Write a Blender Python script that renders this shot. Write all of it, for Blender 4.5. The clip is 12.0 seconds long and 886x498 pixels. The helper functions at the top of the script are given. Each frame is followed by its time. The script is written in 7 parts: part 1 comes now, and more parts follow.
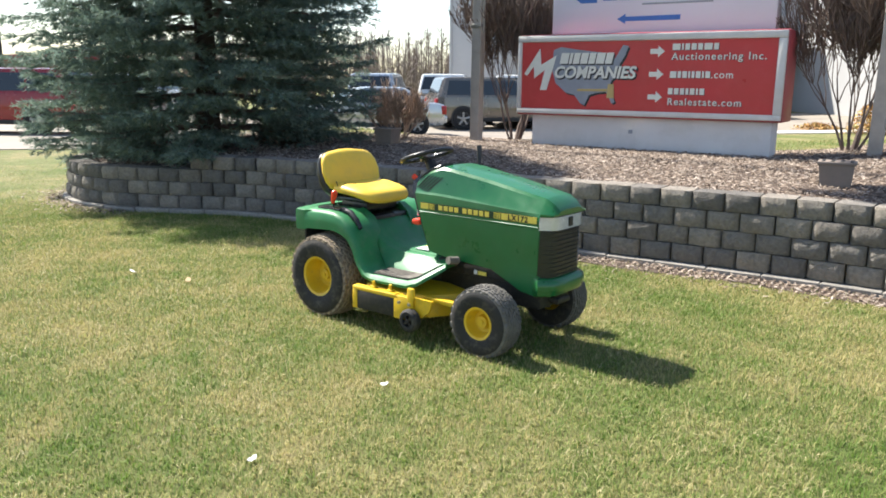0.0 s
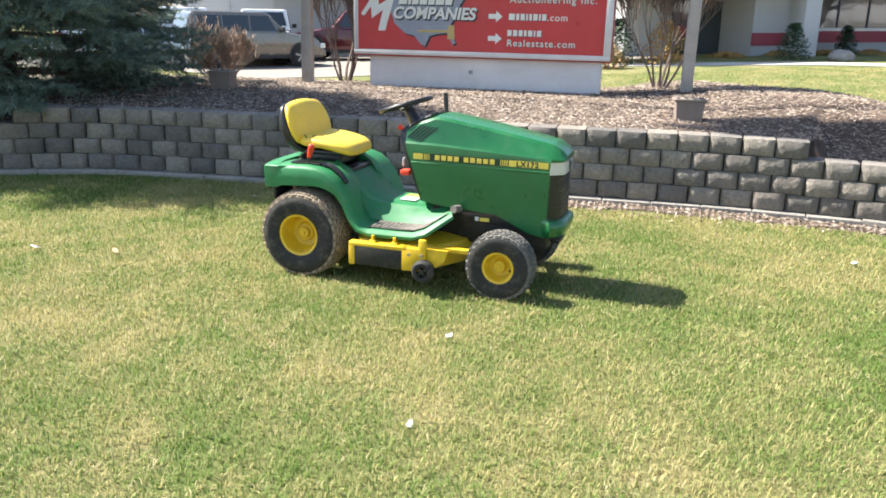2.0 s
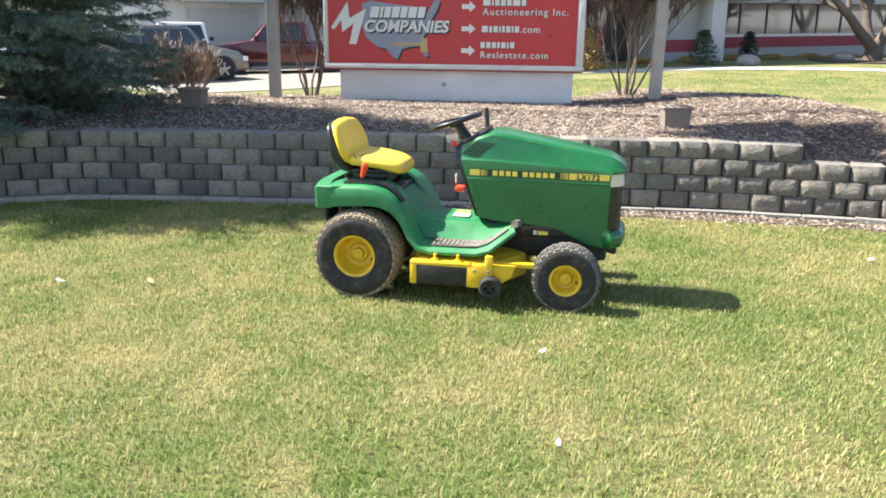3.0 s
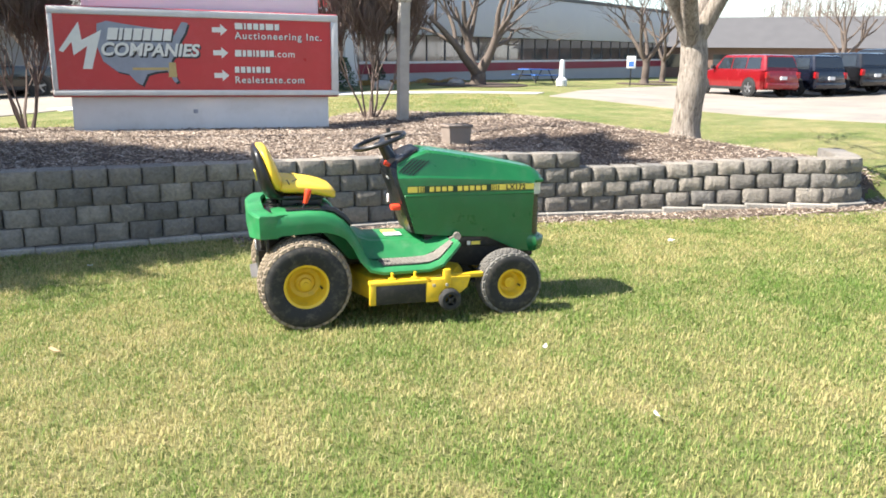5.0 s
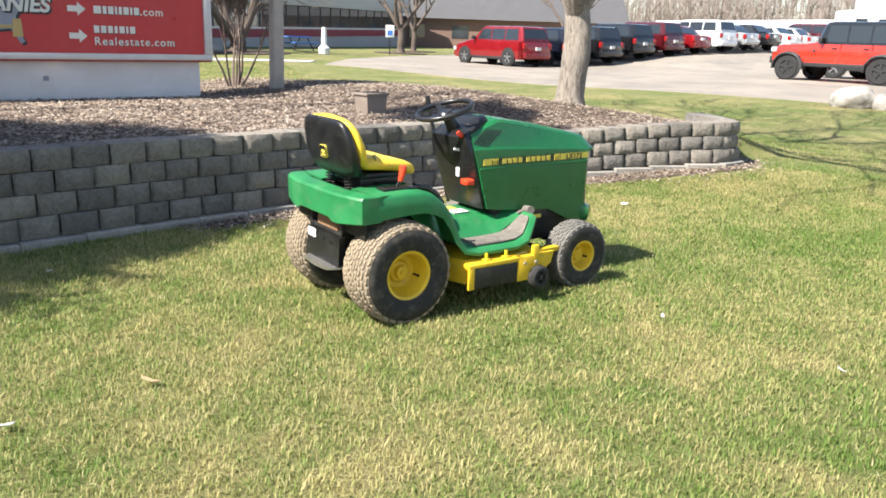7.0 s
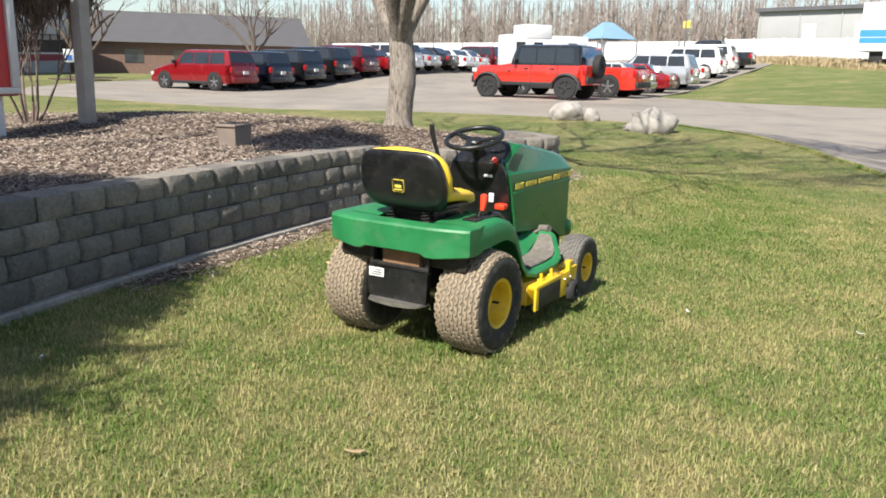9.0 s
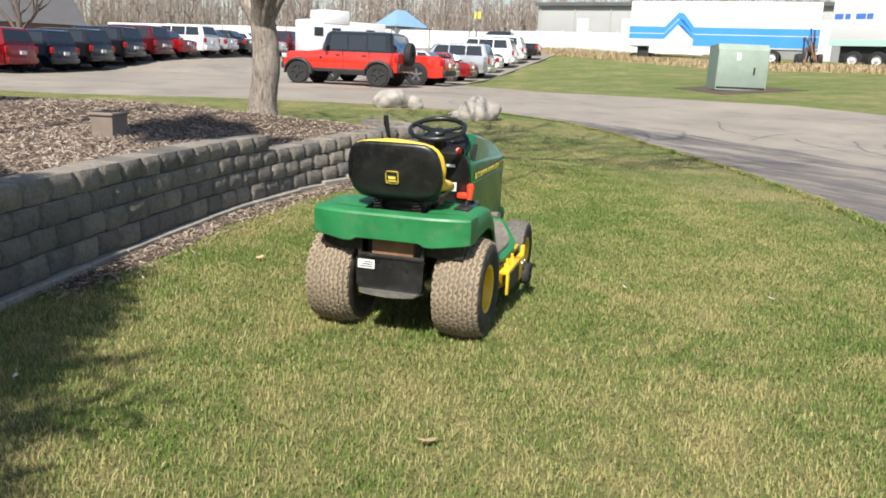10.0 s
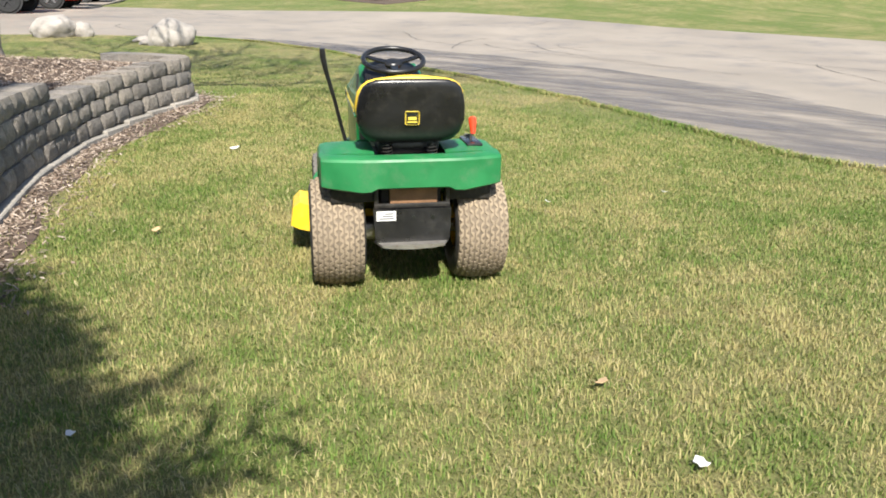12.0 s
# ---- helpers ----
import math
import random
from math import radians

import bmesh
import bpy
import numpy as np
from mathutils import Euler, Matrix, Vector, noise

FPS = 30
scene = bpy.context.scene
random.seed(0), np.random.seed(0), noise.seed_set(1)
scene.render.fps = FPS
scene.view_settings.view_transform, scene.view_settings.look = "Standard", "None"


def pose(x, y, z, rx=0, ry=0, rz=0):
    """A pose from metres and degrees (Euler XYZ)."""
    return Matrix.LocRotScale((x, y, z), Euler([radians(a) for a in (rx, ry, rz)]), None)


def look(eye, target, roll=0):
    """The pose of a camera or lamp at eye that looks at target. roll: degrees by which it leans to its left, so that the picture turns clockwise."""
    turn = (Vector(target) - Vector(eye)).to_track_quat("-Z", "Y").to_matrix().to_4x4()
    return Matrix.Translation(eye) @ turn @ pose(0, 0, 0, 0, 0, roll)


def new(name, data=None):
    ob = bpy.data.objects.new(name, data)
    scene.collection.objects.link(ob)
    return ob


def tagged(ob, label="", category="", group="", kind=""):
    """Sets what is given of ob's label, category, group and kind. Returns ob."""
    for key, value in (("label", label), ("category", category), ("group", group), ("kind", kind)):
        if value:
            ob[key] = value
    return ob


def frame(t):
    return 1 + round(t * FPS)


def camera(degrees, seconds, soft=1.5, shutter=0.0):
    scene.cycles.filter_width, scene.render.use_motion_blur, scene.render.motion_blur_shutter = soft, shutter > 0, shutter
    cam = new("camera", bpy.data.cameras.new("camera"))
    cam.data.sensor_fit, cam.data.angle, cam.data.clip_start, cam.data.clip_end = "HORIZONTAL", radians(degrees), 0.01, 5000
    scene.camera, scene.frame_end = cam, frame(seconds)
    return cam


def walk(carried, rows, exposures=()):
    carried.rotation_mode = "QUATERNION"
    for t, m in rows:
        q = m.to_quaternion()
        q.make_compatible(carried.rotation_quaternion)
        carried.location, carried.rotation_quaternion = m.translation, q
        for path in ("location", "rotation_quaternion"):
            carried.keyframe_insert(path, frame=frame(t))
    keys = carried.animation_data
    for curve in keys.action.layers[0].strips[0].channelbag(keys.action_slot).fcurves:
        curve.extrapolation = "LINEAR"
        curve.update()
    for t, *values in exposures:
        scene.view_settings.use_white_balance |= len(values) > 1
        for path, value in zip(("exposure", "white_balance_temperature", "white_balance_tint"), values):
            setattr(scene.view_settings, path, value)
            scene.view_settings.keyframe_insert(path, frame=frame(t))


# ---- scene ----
cam = camera(58.6, 12.0, 1.75)
PATH = [
    (0, (0.06, 0.262, 1.414), (0.032, 2.218, 0.999), 0.6),
    (0.5, (-0.269, 0.264, 1.412), (-0.253, 2.212, 0.96), 3.7),
    (1, (-0.636, 0.407, 1.425), (-0.321, 2.308, 0.89), 2.3),
    (1.5, (-1.029, 0.422, 1.428), (-0.543, 2.306, 0.966), 3.1),
    (2, (-1.453, 0.462, 1.469), (-0.81, 2.271, 0.911), 1.3),
    (2.5, (-1.841, 0.675, 1.469), (-1.009, 2.409, 0.921), -1.1),
    (2.7, (-1.996, 0.72, 1.495), (-1.18, 2.462, 0.949), -0.2),
    (4.3, (-3.209, 1.47, 1.442), (-1.885, 2.899, 0.991), 2.3),
    (4.5, (-3.374, 1.561, 1.436), (-1.967, 2.895, 0.943), 1.3),
    (5, (-3.651, 1.912, 1.432), (-2.074, 3.054, 0.975), 0.8),
    (5.5, (-3.78, 2.361, 1.415), (-2.178, 3.443, 0.902), 0.5),
    (6, (-4.029, 2.784, 1.379), (-2.299, 3.663, 0.893), 0.4),
    (6.5, (-4.114, 3.266, 1.338), (-2.322, 4.016, 0.861), 1.2),
    (7, (-4.195, 3.726, 1.353), (-2.341, 4.273, 0.838), 1.9),
    (7.5, (-4.353, 4.142, 1.403), (-2.449, 4.5, 0.908), 1.5),
    (7.7, (-4.365, 4.331, 1.385), (-2.437, 4.6, 0.925), 1.5),
    (9.3, (-4.336, 5.884, 1.339), (-2.427, 5.499, 0.882), 1.2),
    (9.5, (-4.281, 6.068, 1.379), (-2.402, 5.562, 0.918), 1.3),
    (10, (-4.2, 6.542, 1.343), (-2.396, 5.812, 0.883), 2.4),
    (10.5, (-4.025, 6.94, 1.341), (-2.297, 6.063, 0.846), 2.3),
    (11, (-3.687, 7.261, 1.368), (-2.064, 6.221, 0.834), 1.3),
    (11.5, (-3.413, 7.615, 1.345), (-1.969, 6.343, 0.8), 1.8),
    (12, (-3.046, 7.818, 1.351), (-1.777, 6.409, 0.715), 0.6),
]
EXPOSURES = [(0.0, 1.4), (0.5, 1.5), (1.5, 1.7), (2.5, 1.75), (4.5, 1.72), (6.5, 1.5), (7.5, 1.28), (9.5, 0.75), (10.5, 0.70), (11.5, 0.75), (12.0, 1.02)]
walk(cam, [(t, look(e, g, r)) for t, e, g, r in PATH], EXPOSURES)

SUN_DIR = Vector((0.7826, -0.6225, 0.0)).normalized()   # the way shadows fall on the ground
SUN_UP = 48.0

# ---- world and sun ----
world = bpy.data.worlds.new("sky")
scene.world = world
world.use_nodes = True
wn = world.node_tree.nodes
sky = wn.new("ShaderNodeTexSky")
sky.sky_type, sky.sun_disc = "NISHITA", False
sky.sun_elevation = radians(SUN_UP)
sky.sun_rotation = math.atan2(-SUN_DIR.x, -SUN_DIR.y)
sky.air_density, sky.dust_density, sky.ozone_density = 1.0, 0.8, 1.0
wn["Background"].inputs["Strength"].default_value = 0.089
world.node_tree.links.new(sky.outputs["Color"], wn["Background"].inputs["Color"])
sun = new("sun", bpy.data.lights.new("sun", "SUN"))
sun.data.energy, sun.data.angle, sun.data.color = 5.0, radians(0.53), (1.0, 0.95, 0.86)
sun_from = Vector((-SUN_DIR.x * math.cos(radians(SUN_UP)), -SUN_DIR.y * math.cos(radians(SUN_UP)), math.sin(radians(SUN_UP))))
sun.matrix_world = look(sun_from * 60, (0, 0, 0))


# ---- materials ----
def rgb(c):
    return (*c, 1.0)


def nodes_of(name):
    m = bpy.data.materials.new(name)
    m.use_nodes = True
    nt = m.node_tree
    return m, nt, nt.nodes["Principled BSDF"], nt.links


def ramp(nt, stops, src):
    r = nt.nodes.new("ShaderNodeValToRGB")
    e = r.color_ramp.elements
    while len(e) < len(stops):
        e.new(0.5)
    for el, (p, c) in zip(e, stops):
        el.position, el.color = p, rgb(c)
    nt.links.new(src, r.inputs[0])
    return r.outputs[0]


def coords(nt, what="Object"):
    return nt.nodes.new("ShaderNodeTexCoord").outputs[what]


def world_pos(nt):
    return nt.nodes.new("ShaderNodeNewGeometry").outputs["Position"]


def noise_tex(nt, vec, scale, detail=4, rough=0.6, dist=0.0):
    n = nt.nodes.new("ShaderNodeTexNoise")
    n.inputs["Scale"].default_value, n.inputs["Detail"].default_value = scale, detail
    n.inputs["Roughness"].default_value, n.inputs["Distortion"].default_value = rough, dist
    nt.links.new(vec, n.inputs["Vector"])
    return n.outputs["Fac"]


def mixc(nt, fac, a, b, mode="MIX"):
    m = nt.nodes.new("ShaderNodeMix")
    m.data_type, m.blend_type = "RGBA", mode
    for sock, v in ((m.inputs[0], fac), (m.inputs[6], a), (m.inputs[7], b)):
        if isinstance(v, (int, float)):
            sock.default_value = v
        elif isinstance(v, tuple):
            sock.default_value = rgb(v)
        else:
            nt.links.new(v, sock)
    return m.outputs[2]


def maths(nt, op, a, b=0.0):
    m = nt.nodes.new("ShaderNodeMath")
    m.operation = op
    for sock, v in ((m.inputs[0], a), (m.inputs[1], b)):
        if isinstance(v, (int, float)):
            sock.default_value = v
        else:
            nt.links.new(v, sock)
    return m.outputs[0]


def bump(nt, bs, height, strength, dist=0.01):
    b = nt.nodes.new("ShaderNodeBump")
    b.inputs["Strength"].default_value, b.inputs["Distance"].default_value = strength, dist
    nt.links.new(height, b.inputs["Height"])
    nt.links.new(b.outputs[0], bs.inputs["Normal"])


def worn(name, col, rough=0.5, vary=0.25, scale=6.0, grain=90.0, metal=0.0, bumps=0.15, dirt=None, dirt_amount=0.35, coat=0.0):
    """A painted or plain surface with broad stains, fine grain and uneven gloss."""
    m, nt, bs, ln = nodes_of(name)
    v = coords(nt)
    big, fine = noise_tex(nt, v, scale, 5), noise_tex(nt, v, grain, 3)
    lo, hi = tuple(c * (1 - vary) for c in col), tuple(min(1, c * (1 + vary * 0.6)) for c in col)
    c = ramp(nt, [(0.3, lo), (0.7, hi)], big)
    c = mixc(nt, maths(nt, "MULTIPLY", fine, vary * 0.6), c, tuple(x * 0.6 for x in col))
    if dirt:
        c = mixc(nt, ramp(nt, [(0.5, (0, 0, 0)), (0.75, (dirt_amount,) * 3)], noise_tex(nt, v, scale * 2.3, 6, 0.7)), c, dirt)
    ln.new(c, bs.inputs["Base Color"])
    ln.new(ramp(nt, [(0.3, (max(0, rough - 0.12),) * 3), (0.75, (min(1, rough + 0.15),) * 3)], big), bs.inputs["Roughness"])
    bs.inputs["Metallic"].default_value = metal
    bs.inputs["Coat Weight"].default_value = coat
    if bumps:
        bump(nt, bs, fine, bumps, 0.004)
    return m


def by_piece(name, cols, rough=0.8, grain=60.0, bumps=0.5, island=True, big=3.0, dist=0.006):
    """A material whose pieces differ at random between the colours given."""
    m, nt, bs, ln = nodes_of(name)
    v = world_pos(nt)
    if island:
        r = nt.nodes.new("ShaderNodeNewGeometry").outputs["Random Per Island"]
    else:
        r = nt.nodes.new("ShaderNodeObjectInfo").outputs["Random"]
    c = ramp(nt, [(i / max(1, len(cols) - 1), k) for i, k in enumerate(cols)], r)
    fine, wide = noise_tex(nt, v, grain, 6, 0.7), noise_tex(nt, v, big, 4)
    c = mixc(nt, 0.75, c, ramp(nt, [(0.3, (0.55,) * 3), (0.7, (1.25,) * 3)], fine), "MULTIPLY")
    c = mixc(nt, 0.5, c, ramp(nt, [(0.3, (0.7,) * 3), (0.7, (1.2,) * 3)], wide), "MULTIPLY")
    ln.new(c, bs.inputs["Base Color"])
    bs.inputs["Roughness"].default_value = rough
    bump(nt, bs, fine, bumps, dist)
    return m


def turf(name, green, straw, soil, rough=0.9, island=False):
    """Spring lawn: green and dormant straw in patches, the same patches on soil and blades."""
    m, nt, bs, ln = nodes_of(name)
    v = world_pos(nt)
    patch = noise_tex(nt, v, 0.55, 6, 0.68, 0.4)
    spots = noise_tex(nt, v, 3.2, 5, 0.7)
    fac = maths(nt, "ADD", maths(nt, "MULTIPLY", patch, 0.62), maths(nt, "MULTIPLY", spots, 0.38))
    if island:
        r = nt.nodes.new("ShaderNodeNewGeometry").outputs["Random Per Island"]
        fac = maths(nt, "ADD", fac, maths(nt, "MULTIPLY", maths(nt, "SUBTRACT", r, 0.5), 0.24))
    else:
        fac = maths(nt, "ADD", fac, maths(nt, "MULTIPLY", maths(nt, "SUBTRACT", noise_tex(nt, v, 45, 5, 0.7), 0.5), 0.30))
    sep = nt.nodes.new("ShaderNodeSeparateXYZ")
    ln.new(v, sep.inputs[0])
    across = nt.nodes.new("ShaderNodeMapRange")      # the strip across the drive is greener
    across.inputs[1].default_value, across.inputs[2].default_value, across.inputs[3].default_value, across.inputs[4].default_value = -5.0, -14.0, 0.0, 0.035
    ln.new(sep.outputs[1], across.inputs[0])
    fac = maths(nt, "SUBTRACT", fac, across.outputs[0])
    mid = tuple((a + b) / 2 for a, b in zip(green, straw))
    c = ramp(nt, [(0.412, green), (0.512, mid), (0.602, straw)], fac)
    if not island:
        fine = noise_tex(nt, v, 120, 4, 0.75)
        c = mixc(nt, ramp(nt, [(0.42, (0.75,) * 3), (0.62, (0.0,) * 3)], fine), c, soil)
        bump(nt, bs, fine, 0.7, 0.03)
    ln.new(c, bs.inputs["Base Color"])
    bs.inputs["Roughness"].default_value = rough
    bs.inputs["Specular IOR Level"].default_value = 0.25
    if island:
        t = nt.nodes.new("ShaderNodeBsdfTranslucent")
        ln.new(c, t.inputs["Color"])
        mx = nt.nodes.new("ShaderNodeMixShader")
        mx.inputs[0].default_value = 0.38
        ln.new(bs.outputs[0], mx.inputs[1])
        ln.new(t.outputs[0], mx.inputs[2])
        ln.new(mx.outputs[0], nt.nodes["Material Output"].inputs["Surface"])
    return m


GREEN_GRASS, STRAW = (0.136, 0.226, 0.041), (0.475, 0.412, 0.185)
M_LAWN = turf("lawn soil and thatch", tuple(c * 0.85 for c in GREEN_GRASS), tuple(c * 0.8 for c in STRAW), (0.10, 0.085, 0.04))
M_BLADE = turf("grass blade", GREEN_GRASS, STRAW, (0, 0, 0), 0.6, True)
M_BLOCK = by_piece("split face concrete block", [(0.150, 0.138, 0.125), (0.225, 0.200, 0.174), (0.300, 0.264, 0.222), (0.185, 0.172, 0.158)], 0.97, 34, 0.8, False, 5, 0.03)
M_CAP = by_piece("weathered concrete base strip", [(0.34, 0.31, 0.27), (0.28, 0.26, 0.23)], 0.9, 50, 0.5, False)
M_CHIP = by_piece("shredded bark chip", [(0.05, 0.033, 0.024), (0.16, 0.11, 0.08), (0.30, 0.23, 0.175), (0.52, 0.44, 0.37), (0.10, 0.07, 0.05), (0.40, 0.32, 0.25), (0.07, 0.045, 0.033)], 0.85, 90, 0.3)
M_MULCH = worn("mulch bed", (0.085, 0.058, 0.042), 0.95, 0.5, 9, 60, 0, 1.0)
M_ASPHALT = worn("old sunbleached asphalt", (0.265, 0.23, 0.19), 0.9, 0.2, 0.35, 60, 0, 0.5, (0.125, 0.118, 0.12), 0.8)
M_CRACK = worn("dark tar in a crack", (0.095, 0.086, 0.08), 0.9, 0.3, 6, 60, 0, 0.3)
M_CONCRETE = worn("sidewalk concrete", (0.5, 0.47, 0.42), 0.85, 0.15, 1.2, 60, 0, 0.3)
M_BARK, nt_, bs_, ln_ = nodes_of("furrowed grey brown bark")
mp_ = nt_.nodes.new("ShaderNodeMapping")
mp_.inputs["Scale"].default_value = (1.0, 1.0, 0.22)
ln_.new(coords(nt_), mp_.inputs["Vector"])
furrow = noise_tex(nt_, mp_.outputs[0], 34, 6, 0.72, 0.6)
ln_.new(mixc(nt_, 0.55, ramp(nt_, [(0.34, (0.12, 0.096, 0.077)), (0.50, (0.32, 0.27, 0.225)), (0.66, (0.46, 0.405, 0.345))], furrow), ramp(nt_, [(0.3, (0.6,) * 3), (0.7, (1.2,) * 3)], noise_tex(nt_, coords(nt_), 4, 4)), "MULTIPLY"), bs_.inputs["Base Color"])
bs_.inputs["Roughness"].default_value = 0.95
bump(nt_, bs_, furrow, 1.0, 0.04)
M_TWIG = worn("grey brown twigs", (0.17, 0.125, 0.105), 0.9, 0.3, 20, 80, 0, 0.3)


# ---- mesh helpers ----
def mesh_ob(name, verts, faces, mat, parent=None, smooth=False, label=""):
    me = bpy.data.meshes.new(name)
    me.from_pydata([tuple(v) for v in verts], [], faces)
    me.materials.append(mat)
    if smooth:
        me.shade_smooth()
    ob = new(name, me)
    if parent:
        ob.parent = parent
    if label:
        tagged(ob, label)
    return ob


def part(name, bm, material, parent=None, label="", smooth=True, angle=35):
    """Links a bmesh as one mesh object under a thing or a part."""
    bmesh.ops.recalc_face_normals(bm, faces=bm.faces)
    for f in bm.faces:
        f.smooth = smooth
    if smooth:
        lim = radians(angle)
        for e in bm.edges:
            e.smooth = len(e.link_faces) == 2 and e.calc_face_angle(0) < lim
    me = bpy.data.meshes.new(name)
    bm.to_mesh(me)
    bm.free()
    me.materials.append(material)
    ob = new(name, me)
    if parent:
        ob.parent = parent
    if label:
        tagged(ob, label)
    return ob


def thing(name, m, label, category, group="", kind=""):
    e = new(name)
    e.empty_display_size = 0.2
    e.matrix_world = m
    return tagged(e, label, category, group, kind)


def box(bm, lo, hi, bevel=0.0, seg=2, m=None):
    a = bmesh.ops.create_cube(bm, size=1.0)["verts"]
    for v in a:
        v.co = Vector([lo[i] + (v.co[i] + 0.5) * (hi[i] - lo[i]) for i in range(3)])
    if bevel:
        es = list({e for v in a for e in v.link_edges})
        r = bmesh.ops.bevel(bm, geom=es, offset=bevel, segments=seg, profile=0.5, affect="EDGES")
        a = list({v for f in r["faces"] for v in f.verts} | {v for v in a if v.is_valid})
    if m is not None:
        for v in a:
            v.co = m @ v.co
    return a


def boxed(lo, hi, bevel=0.0, seg=2, m=None):
    bm = bmesh.new()
    box(bm, lo, hi, bevel, seg, m)
    return bm


def ring_loft(bm, rings, close=True, cap=True):
    """Skins a row of point rings that all have the same count."""
    rows = [[bm.verts.new(p) for p in r] for r in rings]
    n = len(rows[0])
    for a, b in zip(rows, rows[1:]):
        for i in range(n if close else n - 1):
            j = (i + 1) % n
            bm.faces.new((a[i], a[j], b[j], b[i]))
    if cap and close:
        bm.faces.new(rows[0][::-1])
        bm.faces.new(rows[-1])
    return rows


def tube(bm, pts, radii, sides=8, cap=True):
    pts = [Vector(p) for p in pts]
    if isinstance(radii, (int, float)):
        radii = [radii] * len(pts)
    rings, ref = [], None
    for i, p in enumerate(pts):
        t = (pts[min(i + 1, len(pts) - 1)] - pts[max(i - 1, 0)]).normalized()
        if ref is None:
            ref = t.orthogonal()
        ref = (ref - t * ref.dot(t)).normalized()
        b = t.cross(ref)
        rings.append([p + (ref * math.cos(k) + b * math.sin(k)) * radii[i] for k in (2 * math.pi * j / sides for j in range(sides))])
    ring_loft(bm, rings, True, cap)


def lathe(bm, profile, axis="Y", sides=40, m=None, close=False):
    """Turns (r, s) pairs round an axis."""
    rows = []
    for r, s in profile:
        row = []
        for k in range(sides):
            a = 2 * math.pi * k / sides
            p = Vector((r * math.cos(a), s, r * math.sin(a))) if axis == "Y" else Vector((r * math.cos(a), r * math.sin(a), s))
            row.append(m @ p if m is not None else p)
        rows.append(row)
    if close:
        rows.append(rows[0])
    ring_loft(bm, rows, True, False)
    if close:
        bmesh.ops.remove_doubles(bm, verts=bm.verts, dist=1e-6)


def prism(bm, outline, y0, y1, m=None):
    """A flat outline of (x, z) pushed through from y0 to y1."""
    ra, rb = [Vector((x, y0, z)) for x, z in outline], [Vector((x, y1, z)) for x, z in outline]
    if m is not None:
        ra, rb = [m @ p for p in ra], [m @ p for p in rb]
    ring_loft(bm, [ra, rb])


def smoothstep(a, b, x):
    t = np.clip((np.asarray(x, float) - a) / (b - a), 0, 1)
    return t * t * (3 - 2 * t)


# ---- terrain ----
WALL_BASE = [(-4.55, 11.6), (-4.72, 10.6), (-4.68, 9.85), (-4.35, 9.25), (-3.75, 8.80), (-3.02, 8.62), (-2.24, 8.50), (-1.55, 8.22), (-0.5, 7.62), (0.45, 7.12),
             (1.1, 6.75), (2.0, 6.20), (2.73, 5.72), (3.3, 5.25), (3.68, 4.90), (4.08, 4.36), (4.39, 3.84), (4.57, 3.48), (4.72, 3.26), (4.95, 3.13),
             (5.25, 3.17), (5.60, 3.33), (5.95, 3.54)]
RUN_OUT = [(6.35, 4.5), (6.9, 5.8), (8.2, 7.6), (10.5, 9.6), (14, 12)]      # where the raised ground ends beyond the wall


def spline(pts, step):
    """Evenly spaced points along a smooth curve through the points."""
    p = [Vector((*a, 0)) for a in pts]
    out = []
    for i in range(len(p) - 1):
        a, b, c, d = p[max(i - 1, 0)], p[i], p[i + 1], p[min(i + 2, len(p) - 1)]
        for k in range(24):
            t = k / 24
            out.append(0.5 * (2 * b + (c - a) * t + (2 * a - 5 * b + 4 * c - d) * t * t + (3 * b - a - 3 * c + d) * t ** 3))
    out.append(p[-1])
    res, acc = [out[0]], 0.0
    for a, b in zip(out, out[1:]):
        ln = (b - a).length
        while acc + ln >= step:
            k = (step - acc) / ln
            a = a + (b - a) * k
            ln -= ln * k
            res.append(a.copy())
            acc = 0.0
        acc += ln
    return res


TXY = np.array([(p.x, p.y) for p in spline(WALL_BASE + RUN_OUT, 0.05)])
TTAN = np.gradient(TXY, axis=0)
TTAN /= np.linalg.norm(TTAN, axis=1)[:, None]
TNOR = np.stack([-TTAN[:, 1], TTAN[:, 0]], 1)          # points to the bed side
N_WALL = int(np.hypot(TXY[:, 0] - 5.95, TXY[:, 1] - 3.54).argmin()) + 1
WXY, WTAN, WNOR = TXY[:N_WALL], TTAN[:N_WALL], TNOR[:N_WALL]
COURSE = 0.14
BASE_TOP = 0.055


def wall_foot(x):
    """The lawn and the wall climb a little toward the rounded end."""
    t = min(max((x - 3.5) / 1.25, 0.0), 1.0)
    return 0.12 * t * t * (3 - 2 * t)


def wall_top(x):
    """Height of the wall's top along its run."""
    return BASE_TOP + COURSE * (4 if -2.72 < x < 3.34 else 3) + wall_foot(x)


